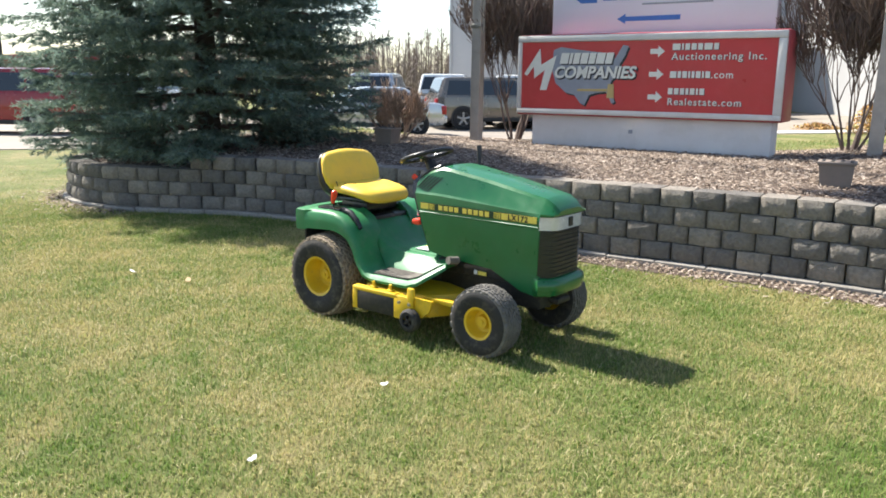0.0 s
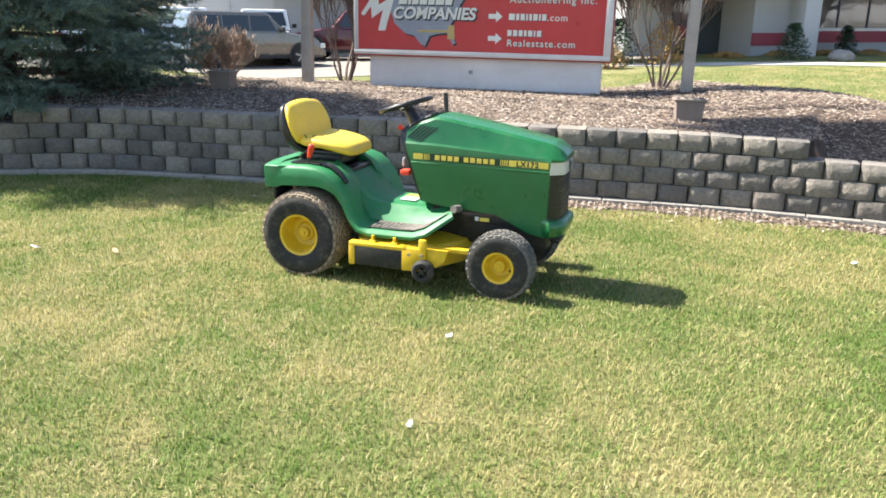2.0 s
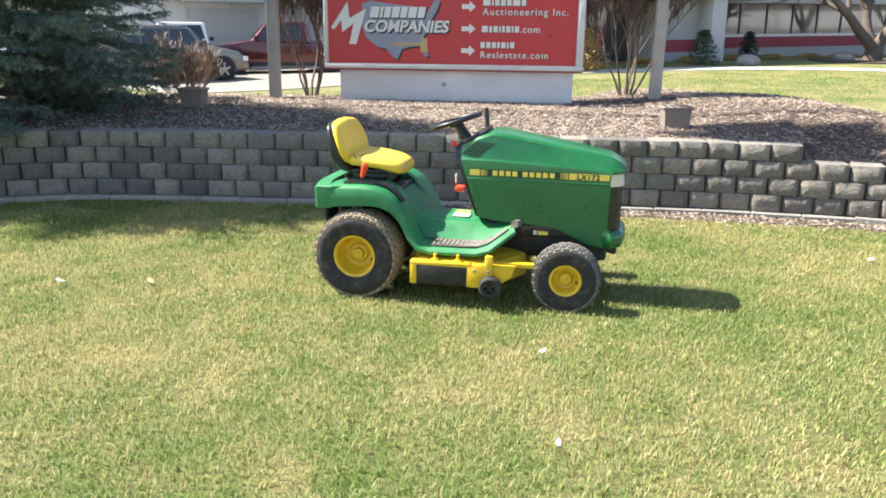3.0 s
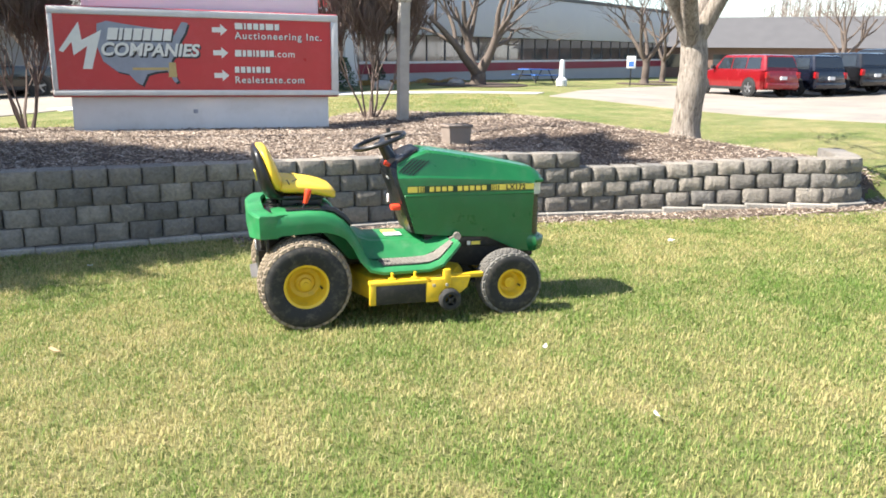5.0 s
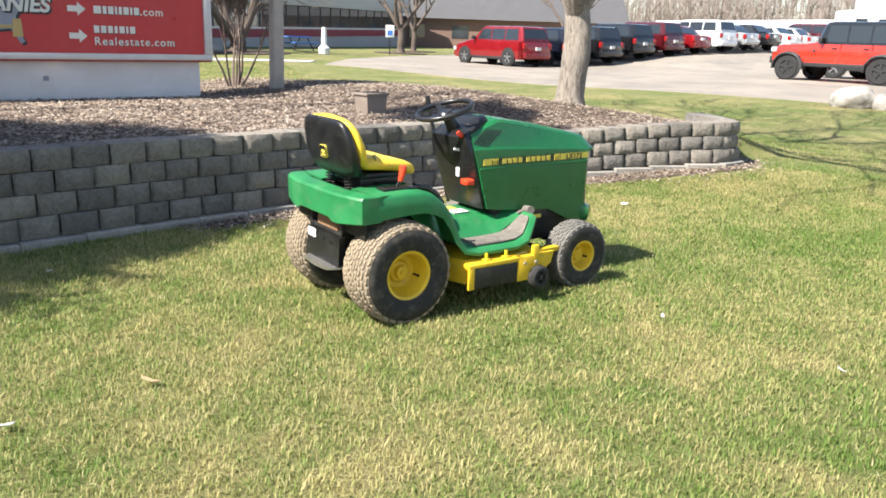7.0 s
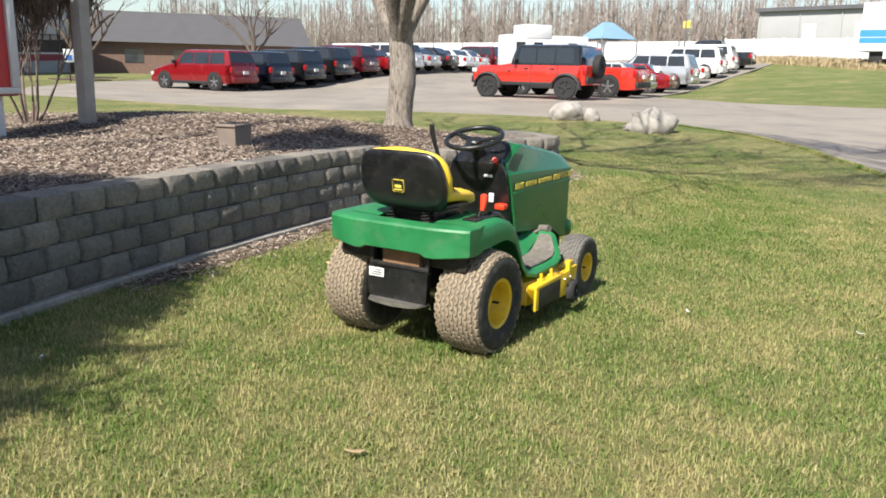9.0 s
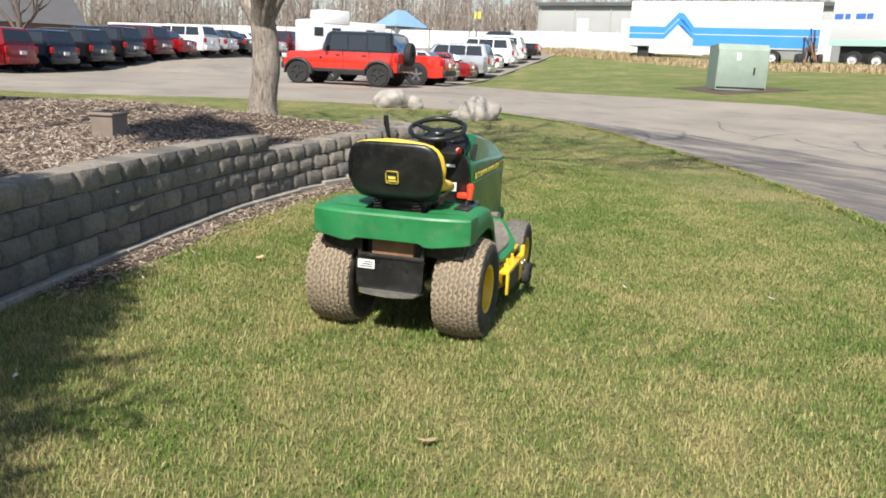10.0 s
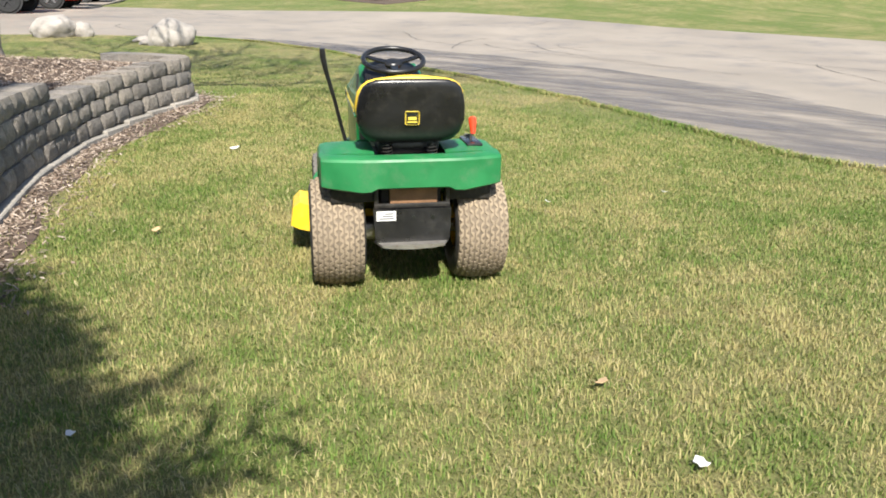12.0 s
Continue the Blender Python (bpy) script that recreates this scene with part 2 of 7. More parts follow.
def wall_distance(x, y):
    """Signed distance from the wall face (bed side positive) and the index of the nearest wall point."""
    x, y = np.atleast_1d(np.asarray(x, float)), np.atleast_1d(np.asarray(y, float))
    dist, idx = np.empty(len(x)), np.empty(len(x), int)
    for s in range(0, len(x), 20000):
        d = np.hypot(x[s:s + 20000, None] - TXY[None, :, 0], y[s:s + 20000, None] - TXY[None, :, 1])
        i = d.argmin(1)
        vx, vy = x[s:s + 20000] - TXY[i, 0], y[s:s + 20000] - TXY[i, 1]
        side = vx * TNOR[i, 0] + vy * TNOR[i, 1]
        dist[s:s + 20000] = np.where(side >= 0, 1, -1) * d[np.arange(len(i)), i]
        idx[s:s + 20000] = i
    return dist, idx


def terrain(x, y):
    """Height of the ground: lawn, the raised bed behind the wall, and the gently rising lots around."""
    x, y = np.atleast_1d(np.asarray(x, float)), np.atleast_1d(np.asarray(y, float))
    side = 1 - smoothstep(2, 9, y)
    far = 0.0085 * np.clip(x - 8, 0, 28) * (1 - side) + (0.021 * np.clip(x - 8, 0, 17)) * side + 0.048 * np.clip(x - 36, 0, 34) * smoothstep(0, 1, (16 - y) / 12)
    far = far + 0.066 * np.clip(-9.5 - y, 0, 26) * smoothstep(0, 16, x + 2)
    far = far - 0.02 * np.clip(y - 13, 0, 15) * (1 - smoothstep(2, 16, x)) + 0.014 * np.clip(y - 10, 0, 18) * smoothstep(12, 24, x)
    d, i = wall_distance(x, y)
    wt = np.array([wall_top(v) - 1.1 * wall_foot(v) for v in TXY[:, 0]])[i] - 0.05
    far = far + 0.12 * smoothstep(3.5, 4.75, x) * (1 - smoothstep(6.5, 10.0, x)) * smoothstep(0.2, 2.6, y) * (1 - smoothstep(6.0, 9.0, y))
    rise = wt + (0.62 + 0.10 * smoothstep(3.4, 4.8, x) - wt) * smoothstep(0.2, 2.2, d)
    back = 1 - smoothstep(3.4, 7.0, d + np.clip(x - 5, 0, 3) * 0.3)
    soft = np.clip((i - (N_WALL - 14)) / 16, 0, 1)          # past the wall the bank is a gentle slope
    step = np.where(soft <= 0, (d > 0.27) * 1.0, smoothstep(-2.4 * soft - 0.01, 0.27 + 0.2 * soft, d))
    lift = rise * back * step * (1 - smoothstep(10.2, 13.6, 0.75 * x + 0.66 * y))
    far = far + 0.30 * smoothstep(34, 41, x) * smoothstep(-3, 2, y) * (1 - smoothstep(9, 14, y))
    return lift + far * (1 - 0.6 * back * step)


def ground_at(x, y):
    return float(terrain(x, y)[0])


def axis_steps(lo, hi, fine_lo, fine_hi, fine, grow=1.22):
    a = list(np.arange(fine_lo, fine_hi + 1e-6, fine))
    s, v = fine, a[-1]
    while v < hi:
        s *= grow
        v += s
        a.append(v)
    s, v = fine, a[0]
    while v > lo:
        s *= grow
        v -= s
        a.insert(0, v)
    return np.array(a)


def in_poly(x, y, poly):
    x, y = np.asarray(x, float), np.asarray(y, float)
    inside = np.zeros(x.shape, bool)
    for (x1, y1), (x2, y2) in zip(poly, poly[1:] + poly[:1]):
        hit = ((y1 > y) != (y2 > y)) & (x < (x2 - x1) * (y - y1) / (y2 - y1 + 1e-12) + x1)
        inside ^= hit
    return inside


# the mulched bed lies behind the wall, inside this outline
BED_POLY = [tuple(p) for p in (WXY + WNOR * 0.07)[::4]] + [(6.25, 4.3), (6.45, 5.2), (6.2, 6.4), (5.8, 8.0), (5.3, 9.4), (4.2, 10.5), (2.5, 11.3), (0.9, 11.7), (-1.2, 12.0), (-3.4, 12.7), (-4.4, 12.3)]

gx = axis_steps(-900, 900, -7.5, 9.5, 0.14)
gy = axis_steps(-900, 900, -3.0, 14.0, 0.14)
GX, GY = np.meshgrid(gx, gy)
GZ = terrain(GX.ravel(), GY.ravel()).reshape(GX.shape)
bedmask = in_poly(GX, GY, BED_POLY)
GZ = np.where(bedmask, GZ - 0.16, GZ)
ROAD = [(24.5, 17.2), (23.4, 14.5), (21.6, 11.4), (19.6, 7.7), (17.6, 3.4), (16.2, 0.0), (14.2, -2.2), (12.0, -2.9), (9.5, -2.75), (7.4, -2.25), (4.8, -1.5), (2.6, -0.72), (0.5, 0.32), (-0.9, 1.0), (-3.2, 1.15), (-8, 0.6), (-26, -1.5),
        (-26, -17.5), (2.5, -15.0), (7.7, -14.2), (15.8, -13.4), (20.4, -11.2), (24.0, -8.7), (29.5, -7.0), (60.0, -31.0), (84, -20), (84, 18), (44, 18.3), (30, 18.6)]
GZ = np.where(in_poly(GX, GY, ROAD) & (GX > 27), GZ - 0.14, GZ)        # the roadbed is cut into the soil
nx, ny = len(gx), len(gy)
gi = np.arange(nx * ny).reshape(ny, nx)
gf = np.stack([gi[:-1, :-1], gi[:-1, 1:], gi[1:, 1:], gi[1:, :-1]], -1).reshape(-1, 4)
ground = mesh_ob("ground", np.stack([GX, GY, GZ], -1).reshape(-1, 3).tolist(), gf.tolist(), M_LAWN, None, True)
tagged(ground, "patchy green and straw-coloured spring lawn", "lawn", kind="structure")


def draped(name, poly, mat, lift, step, label, category, uneven=0.0):
    """A sheet that lies on the terrain inside an outline."""
    bm = bmesh.new()
    bm.faces.new([bm.verts.new((x, y, 0)) for x, y in poly])
    bmesh.ops.triangulate(bm, faces=bm.faces)
    for ax, k in (((1, 0, 0), 0), ((0, 1, 0), 1)):
        lo, hi = min(p[k] for p in poly), max(p[k] for p in poly)
        for c in np.arange(math.floor(lo / step) * step + step, hi, step):
            bmesh.ops.bisect_plane(bm, geom=bm.verts[:] + bm.edges[:] + bm.faces[:], plane_co=[c * a for a in ax], plane_no=ax)
    bm.verts.ensure_lookup_table()
    z = terrain([v.co.x for v in bm.verts], [v.co.y for v in bm.verts])
    for v, h in zip(bm.verts, z):
        v.co.z = h + lift + uneven * noise.noise(v.co * 2.5)
    rim_edges = [e for e in bm.edges if len(e.link_faces) == 1]
    for v in bmesh.ops.extrude_edge_only(bm, edges=rim_edges)["geom"]:
        if isinstance(v, bmesh.types.BMVert):
            v.co.z -= lift + 0.05
    ob = part(name, bm, mat, None, "", True, 60)
    return tagged(ob, label, category, kind="structure")


road = draped("road", ROAD, M_ASPHALT, 0.02, 4.0, "sunbleached cracked asphalt driveway and parking lot", "road")
rc = random.Random(77)
for k in range(26):      # long wandering cracks in the asphalt
    x, y = rc.uniform(-4, 26), rc.uniform(-11, -3)
    ang = rc.uniform(-0.5, 0.3) if k % 3 else rc.uniform(0.9, 1.9)
    va, vb = [], []
    for s in range(rc.randint(14, 34)):
        ang += rc.uniform(-0.22, 0.22)
        x, y = x + math.cos(ang) * 0.22, y + math.sin(ang) * 0.22
        if not in_poly(np.array([x]), np.array([y]), ROAD)[0]:
            break
        w = rc.uniform(0.005, 0.014)
        z = ground_at(x, y) + 0.026
        va.append((x - math.sin(ang) * w, y + math.cos(ang) * w, z))
        vb.append((x + math.sin(ang) * w, y - math.cos(ang) * w, z))
    if len(va) > 3:
        mesh_ob("crack", va + vb, [(i, i + 1, len(va) + i + 1, len(va) + i) for i in range(len(va) - 1)], M_CRACK, road)
def stain(name, col, scale, edge):
    """A stain that lets the surface below show through in streaks."""
    m, nt, bs, ln = nodes_of(name)
    v = world_pos(nt)
    mp = nt.nodes.new("ShaderNodeMapping")
    mp.inputs["Rotation"].default_value = (0, 0, radians(22))
    mp.inputs["Scale"].default_value = (0.35, 1.5, 1.0)
    ln.new(v, mp.inputs["Vector"])
    bs.inputs["Base Color"].default_value = rgb(col)
    bs.inputs["Roughness"].default_value = 0.85
    ln.new(ramp(nt, [(edge, (0, 0, 0)), (edge + 0.28, (0.8,) * 3)], noise_tex(nt, mp.outputs[0], scale, 6, 0.7)), bs.inputs["Alpha"])
    return m


STAIN = [(12.4, -2.95), (9.5, -2.83), (7.4, -2.33), (4.8, -1.58), (2.6, -0.80), (0.5, 0.24), (-0.9, 0.92), (-3.2, 1.02), (-8.0, 0.45), (-8.0, -1.2), (-3.0, -0.9), (-0.6, -2.0), (1.5, -3.2), (4.0, -4.1), (7.0, -4.8), (9.5, -4.6), (11.6, -3.6), (13.2, -3.0)]
draped("road_stain", STAIN, stain("dark streaked asphalt", (0.125, 0.118, 0.122), 1.1, 0.38), 0.024, 2.0, "dark streaked stain on the asphalt beside the lawn", "stain")
LOT_LEFT = [(-60, 13.5), (-12, 15.6), (-7.5, 17.2), (-3.5, 22.0), (3, 23.4), (12, 26.6), (20, 29.0), (20, 37.5), (-2, 39.5), (-60, 42)]
lot = draped("pavement", LOT_LEFT, M_ASPHALT, 0.02, 4.0, "pale asphalt parking lot beside the warehouse", "parking lot")
WALKWAY = [(9.0, 25.2), (14.0, 24.6), (19.6, 22.7), (23.2, 20.2), (25.2, 18.2), (26.6, 18.6), (24.2, 21.3), (20.3, 23.9), (14.4, 25.9), (9.2, 26.5)]
walkway = draped("walkway", WALKWAY, M_CONCRETE, 0.03, 2.0, "pale concrete walkway across the grass", "sidewalk")

# mulch surface
bx, by = np.arange(-4.9, 6.8, 0.075), np.arange(2.7, 13.7, 0.075)
BX, BY = np.meshgrid(bx, by)
inside = in_poly(BX, BY, BED_POLY)
lump = np.array([noise.noise(Vector((x * 3.1, y * 3.1, 0))) * 0.022 + noise.noise(Vector((x * 9, y * 9, 4))) * 0.014 for x, y in zip(BX.ravel(), BY.ravel())]).reshape(BX.shape)
BZ = terrain(BX.ravel(), BY.ravel()).reshape(BX.shape) + 0.028 + lump
near = wall_distance(BX.ravel(), BY.ravel())[0].reshape(BX.shape)
BZ = np.where(near < 0.30, np.array([wall_top(v) - 0.9 * wall_foot(v) for v in BX.ravel()]).reshape(BX.shape) - 0.035 + lump * 0.4, BZ)
cell = inside[:-1, :-1] & inside[:-1, 1:] & inside[1:, 1:] & inside[1:, :-1]
bi = np.arange(BX.size).reshape(BX.shape)
bf = np.stack([bi[:-1, :-1], bi[:-1, 1:], bi[1:, 1:], bi[1:, :-1]], -1)[cell]
used, inv = np.unique(bf, return_inverse=True)
bed = mesh_ob("mulch_bed", np.stack([BX, BY, BZ], -1).reshape(-1, 3)[used].tolist(), inv.reshape(bf.shape).tolist(), M_MULCH, None, True)
tagged(bed, "raised bed of shredded brown bark mulch", "mulch bed", kind="structure")

# ---- retaining wall of split-face blocks, each a piece ----
wall = thing("retaining_wall", Matrix(), "low curved retaining wall of grey split-face concrete blocks", "retaining wall", "", "structure")


def rough_block(seed, w, h, d):
    """A block with a bulging, broken front (toward -y) and chamfered sides."""
    rnd = random.Random(seed)
    bm = bmesh.new()
    n, k = 7, 5
    front = []
    for j in range(k):
        row = []
        for i in range(n):
            u, v = i / (n - 1), j / (k - 1)
            edge_dist = min(u, 1 - u, v, 1 - v)
            side = i in (0, n - 1)
            if side:
                out = rnd.uniform(-0.012, -0.004)
            elif j in (0, k - 1):
                out = rnd.uniform(0.008, 0.018)
            else:
                out = 0.020 + 0.010 * min(edge_dist * 3, 1) + rnd.uniform(-0.006, 0.006)
            u = (0, 0.085, 0.26, 0.5, 0.74, 0.915, 1)[i]
            row.append(bm.verts.new(((u - 0.5) * w + (0 if side else rnd.uniform(-0.007, 0.007)), 0.022 - out, v * h + (rnd.uniform(-0.008, 0.008) if 0 < j < k - 1 else rnd.uniform(-0.003, 0.001)))))
        front.append(row)
    for j in range(k - 1):
        for i in range(n - 1):
            bm.faces.new((front[j][i], front[j][i + 1], front[j + 1][i + 1], front[j + 1][i])).smooth = True
    loop = front[0] + [r[-1] for r in front[1:-1]] + front[-1][::-1] + [r[0] for r in front[-2:0:-1]]
    back = [bm.verts.new((v.co.x * 0.97, d, v.co.z)) for v in loop]
    for i in range(len(loop)):
        j = (i + 1) % len(loop)
        bm.faces.new((loop[j], loop[i], back[i], back[j]))
    bm.faces.new(back)
    for a, b in zip(loop, loop[1:] + loop[:1]):
        bm.edges.get((a, b)).smooth = False
    bmesh.ops.recalc_face_normals(bm, faces=bm.faces)
    me = bpy.data.meshes.new("block")
    bm.to_mesh(me)
    bm.free()
    me.materials.append(M_BLOCK)
    return me


BLOCK_W = 0.248
BLOCKS = [rough_block(s, BLOCK_W - 0.007, COURSE - 0.005, 0.24) for s in range(22)]


def wall_frame(s):
    f = min(max(s / 0.05, 0), len(WXY) - 1.001)
    i = int(f)
    p = WXY[i] * (1 - (f - i)) + WXY[i + 1] * (f - i)
    return p, WTAN[i], WNOR[i]


WALL_LEN = 0.05 * (len(WXY) - 1)
rb = random.Random(4)
for c in range(4):
    s = (0.5 if c % 2 else 1.0) * BLOCK_W
    while s < WALL_LEN:
        p, t, nrm = wall_frame(s)
        top_z = BASE_TOP + COURSE * (c + 1) + wall_foot(p[0])
        if top_z <= wall_top(p[0]) + 1e-6 and top_z - COURSE * 0.5 > ground_at(p[0] - nrm[0] * 0.3, p[1] - nrm[1] * 0.3):
            ob = new("block", rb.choice(BLOCKS))
            ob.parent = wall
            back = 0.012 * c + rb.uniform(-0.008, 0.008)
            m = Matrix(((t[0], nrm[0], 0, p[0] + nrm[0] * back), (t[1], nrm[1], 0, p[1] + nrm[1] * back), (0, 0, 1, top_z - COURSE), (0, 0, 0, 1)))
            ob.matrix_world = m @ pose(0, 0, 0, rb.uniform(-0.8, 0.8), 0, rb.uniform(-1.6, 1.6))
        s += BLOCK_W
# the half-buried base course, standing a little proud
s = 0.2
while s < WALL_LEN - 0.3:
    p, t, nrm = wall_frame(s)
    z0 = ground_at(p[0] - nrm[0] * 0.3, p[1] - nrm[1] * 0.3)
    if z0 < 0.22:
        bm = boxed((-0.198, -0.05, -0.06), (0.198, 0.2, BASE_TOP - 0.004), 0.008, 1)
        ob = part("base_block", bm, M_CAP, wall)
        ob.matrix_world = Matrix(((t[0], nrm[0], 0, p[0]), (t[1], nrm[1], 0, p[1]), (0, 0, 1, wall_foot(p[0]) + rb.uniform(-0.006, 0)), (0, 0, 0, 1)))
    s += 0.40


# ---- lawn tractor ----
M_GREEN = worn("tractor green paint", (0.009, 0.128, 0.036), 0.34, 0.16, 5, 130, 0, 0.04, (0.10, 0.17, 0.09), 0.22, 0.25)
M_GREENP = worn("dusty green moulded fender", (0.017, 0.180, 0.056), 0.50, 0.2, 7, 150, 0, 0.08, (0.12, 0.18, 0.11), 0.4)
M_YEL = worn("yellow wheel paint", (0.74, 0.47, 0.02), 0.4, 0.12, 9, 120, 0, 0.06, (0.30, 0.22, 0.08), 0.45)
M_SEAT = worn("yellow vinyl", (0.80, 0.53, 0.045), 0.45, 0.08, 6, 220, 0, 0.1, (0.5, 0.38, 0.08), 0.3)
M_BLACK = worn("black moulded plastic", (0.012, 0.012, 0.013), 0.34, 0.3, 8, 200, 0, 0.1, (0.07, 0.065, 0.055), 0.3)
M_DARK = worn("greasy black steel", (0.016, 0.015, 0.014), 0.6, 0.4, 12, 120, 0, 0.2, (0.09, 0.07, 0.05), 0.5)
M_TYRE = worn("black rubber sidewall", (0.022, 0.021, 0.02), 0.8, 0.35, 9, 120, 0, 0.25, (0.16, 0.135, 0.10), 0.5)
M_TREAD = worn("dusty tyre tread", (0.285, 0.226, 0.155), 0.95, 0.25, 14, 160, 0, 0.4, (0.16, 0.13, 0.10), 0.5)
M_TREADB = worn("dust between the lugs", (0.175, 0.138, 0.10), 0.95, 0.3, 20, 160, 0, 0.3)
M_TREADF = worn("scuffed grey tyre tread", (0.15, 0.14, 0.125), 0.95, 0.3, 14, 160, 0, 0.4, (0.05, 0.045, 0.04), 0.5)
M_MAT = worn("worn grey foot mat", (0.15, 0.135, 0.115), 0.95, 0.35, 18, 160, 0, 0.6, (0.32, 0.29, 0.25), 0.6)
M_RED = worn("orange red plastic", (0.80, 0.06, 0.02), 0.35, 0.1, 12, 120, 0, 0.05)
M_WHITE = worn("white sticker", (0.72, 0.72, 0.7), 0.5, 0.08, 30, 200, 0, 0.0)
M_GREYPR = worn("grey printing", (0.16, 0.16, 0.17), 0.6, 0.1, 30, 200, 0, 0.0)
M_STEEL = worn("bare steel", (0.42, 0.40, 0.37), 0.42, 0.2, 14, 120, 0.8, 0.15, (0.2, 0.12, 0.07), 0.5)
M_RUST = worn("brown dusty box", (0.27, 0.145, 0.075), 0.9, 0.3, 10, 90, 0, 0.4)
M_LENS = worn("clear ribbed headlight", (0.62, 0.63, 0.62), 0.18, 0.12, 30, 90, 0.3, 0.2)
M_DECALY = worn("yellow decal", (0.78, 0.62, 0.10), 0.4, 0.06, 20, 200, 0, 0.0)
M_DECALG = worn("dark green decal band", (0.006, 0.035, 0.014), 0.4, 0.06, 20, 200, 0, 0.0)
M_DECALK = worn("black decal", (0.012, 0.014, 0.012), 0.4, 0.06, 20, 200, 0, 0.0)

MOWER_M = pose(-0.495, 5.250, 0.0, 0, 0, -38)
mower = thing("riding_lawn_tractor", MOWER_M, "green riding lawn tractor with yellow seat and wheels on grass", "lawn tractor")


def mirror_y(pts):
    return [(x, -y, z) for x, y, z in pts]


def tyre(name, R, W, rim_r, tread_mat, parent, lug_n, lug_rows, lug):
    h = W / 2
    bm = bmesh.new()
    prof = [(rim_r, -h * 0.80), (rim_r + 0.012, -h * 0.90), (R * 0.66, -h * 0.99), (R * 0.76, -h), (R * 0.84, -h * 0.965), (R * 0.905, -h * 0.87), (R * 0.948, -h * 0.70), (R * 0.976, -h * 0.40), (R * 0.984, 0.0)]
    prof = prof + [(r, -s) for r, s in prof[-2::-1]]
    lathe(bm, prof, "Y", 56)
    ob = part(name, bm, M_TYRE, parent, "", True, 60)
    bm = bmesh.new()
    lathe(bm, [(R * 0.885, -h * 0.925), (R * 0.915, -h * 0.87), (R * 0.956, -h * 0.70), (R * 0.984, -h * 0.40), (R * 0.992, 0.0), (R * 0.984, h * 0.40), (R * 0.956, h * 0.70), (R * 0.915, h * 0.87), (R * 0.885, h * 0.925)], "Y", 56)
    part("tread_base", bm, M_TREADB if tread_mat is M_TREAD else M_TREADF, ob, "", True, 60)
    # tread: short bent lugs in staggered rows
    bm = bmesh.new()
    rnd = random.Random(3)
    for k in range(lug_n):
        for j in range(lug_rows):
            v = -1 + 2 * (j + 0.5) / lug_rows
            s0 = v * h * 0.93
            rr = R * float(np.interp(abs(s0) / h, [0, 0.4, 0.7, 0.87, 0.93], [0.986, 0.978, 0.950, 0.909, 0.879]))
            a0 = 2 * math.pi * (k + (0.5 if (j // 2) % 2 else 0) + rnd.uniform(-0.06, 0.06)) / lug_n
            w, ln = h * 1.72 / lug_rows, 2 * math.pi * R / lug_n * lug
            slant = (0.75 if (j + k) % 2 else -0.75) * w
            w, ln = w * rnd.uniform(0.86, 1.0), ln * rnd.uniform(0.84, 1.0)
            pts = []
            for top in (0, 1):
                r = rr + (0.006 if top else -0.008)
                tap = 0.86 if top else 1.0
                for u, q in ((-0.5, -0.5), (0.5, -0.5), (0.5, 0.5), (0, 0.62), (-0.5, 0.5), (0, -0.38)):
                    du, dq = u * w * tap, q * ln * tap
                    ang = a0 + (dq + u * slant) / R
                    pts.append(bm.verts.new((r * math.cos(ang), s0 + du, r * math.sin(ang))))
            b, t = pts[:6], pts[6:]
            order = [0, 5, 1, 2, 3, 4]
            b, t = [b[i] for i in order], [t[i] for i in order]
            bm.faces.new(t)
            for i in range(6):
                bm.faces.new((b[i], b[(i + 1) % 6], t[(i + 1) % 6], t[i]))
    part("tread", bm, tread_mat, ob, "dusty staggered turf tread", False)
    return ob


def rim(R, W, parent, hub):
    """A dished steel rim, open to -y."""
    h = W / 2
    bm = bmesh.new()
    lathe(bm, [(R + 0.014, -h * 0.83), (R + 0.010, -h * 0.90), (R * 0.97, -h * 0.86), (R * 0.90, -h * 0.62), (R * 0.86, -h * 0.30), (R * 0.74, -h * 0.13), (R * 0.52, -h * 0.10), (R * 0.44, -h * 0.20), (hub * 1.1, -h * 0.22),
               (hub, -h * 0.40), (hub * 0.55, -h * 0.42), (0.002, -h * 0.42), (0.002, 0.0), (R * 0.8, 0.0), (R + 0.008, h * 0.8), (R + 0.012, h * 0.8)], "Y", 40, None, False)
    ob = part("rim", bm, M_YEL, parent, "yellow dished steel rim", True, 40)
    bm = bmesh.new()
    tube(bm, [(R * 0.5, -h * 0.15, R * 0.62), (R * 0.5, -h * 0.48, R * 0.64)], 0.006, 8)
    part("valve", bm, M_BLACK, ob)
    bm = bmesh.new()
    lathe(bm, [(0.002, -h * 0.48), (hub * 0.40, -h * 0.48), (hub * 0.45, -h * 0.42), (0.002, -h * 0.36)], "Y", 16)
    part("hub_cap", bm, M_YEL, ob)
    return ob


def wheel(x, y, R, W, rim_r, tread_mat, lugs, name):
    e = new(name)
    e.parent = mower
    flip = 180 if y > 0 else 0
    e.matrix_basis = pose(x, y, R - 0.004, 0, random.Random(x + y).uniform(0, 90), flip)
    tyre("tyre", R, W, rim_r, tread_mat, e, *lugs)
    rim(rim_r, W, e, 0.03)
    return e


for sy in (-1, 1):
    wheel(0.0, sy * 0.330, 0.254, 0.250, 0.112, M_TREAD, (62, 10, 0.86), "rear_wheel")
    wheel(1.19, sy * 0.348, 0.190, 0.155, 0.078, M_TREADF, (50, 8, 0.84), "front_wheel")


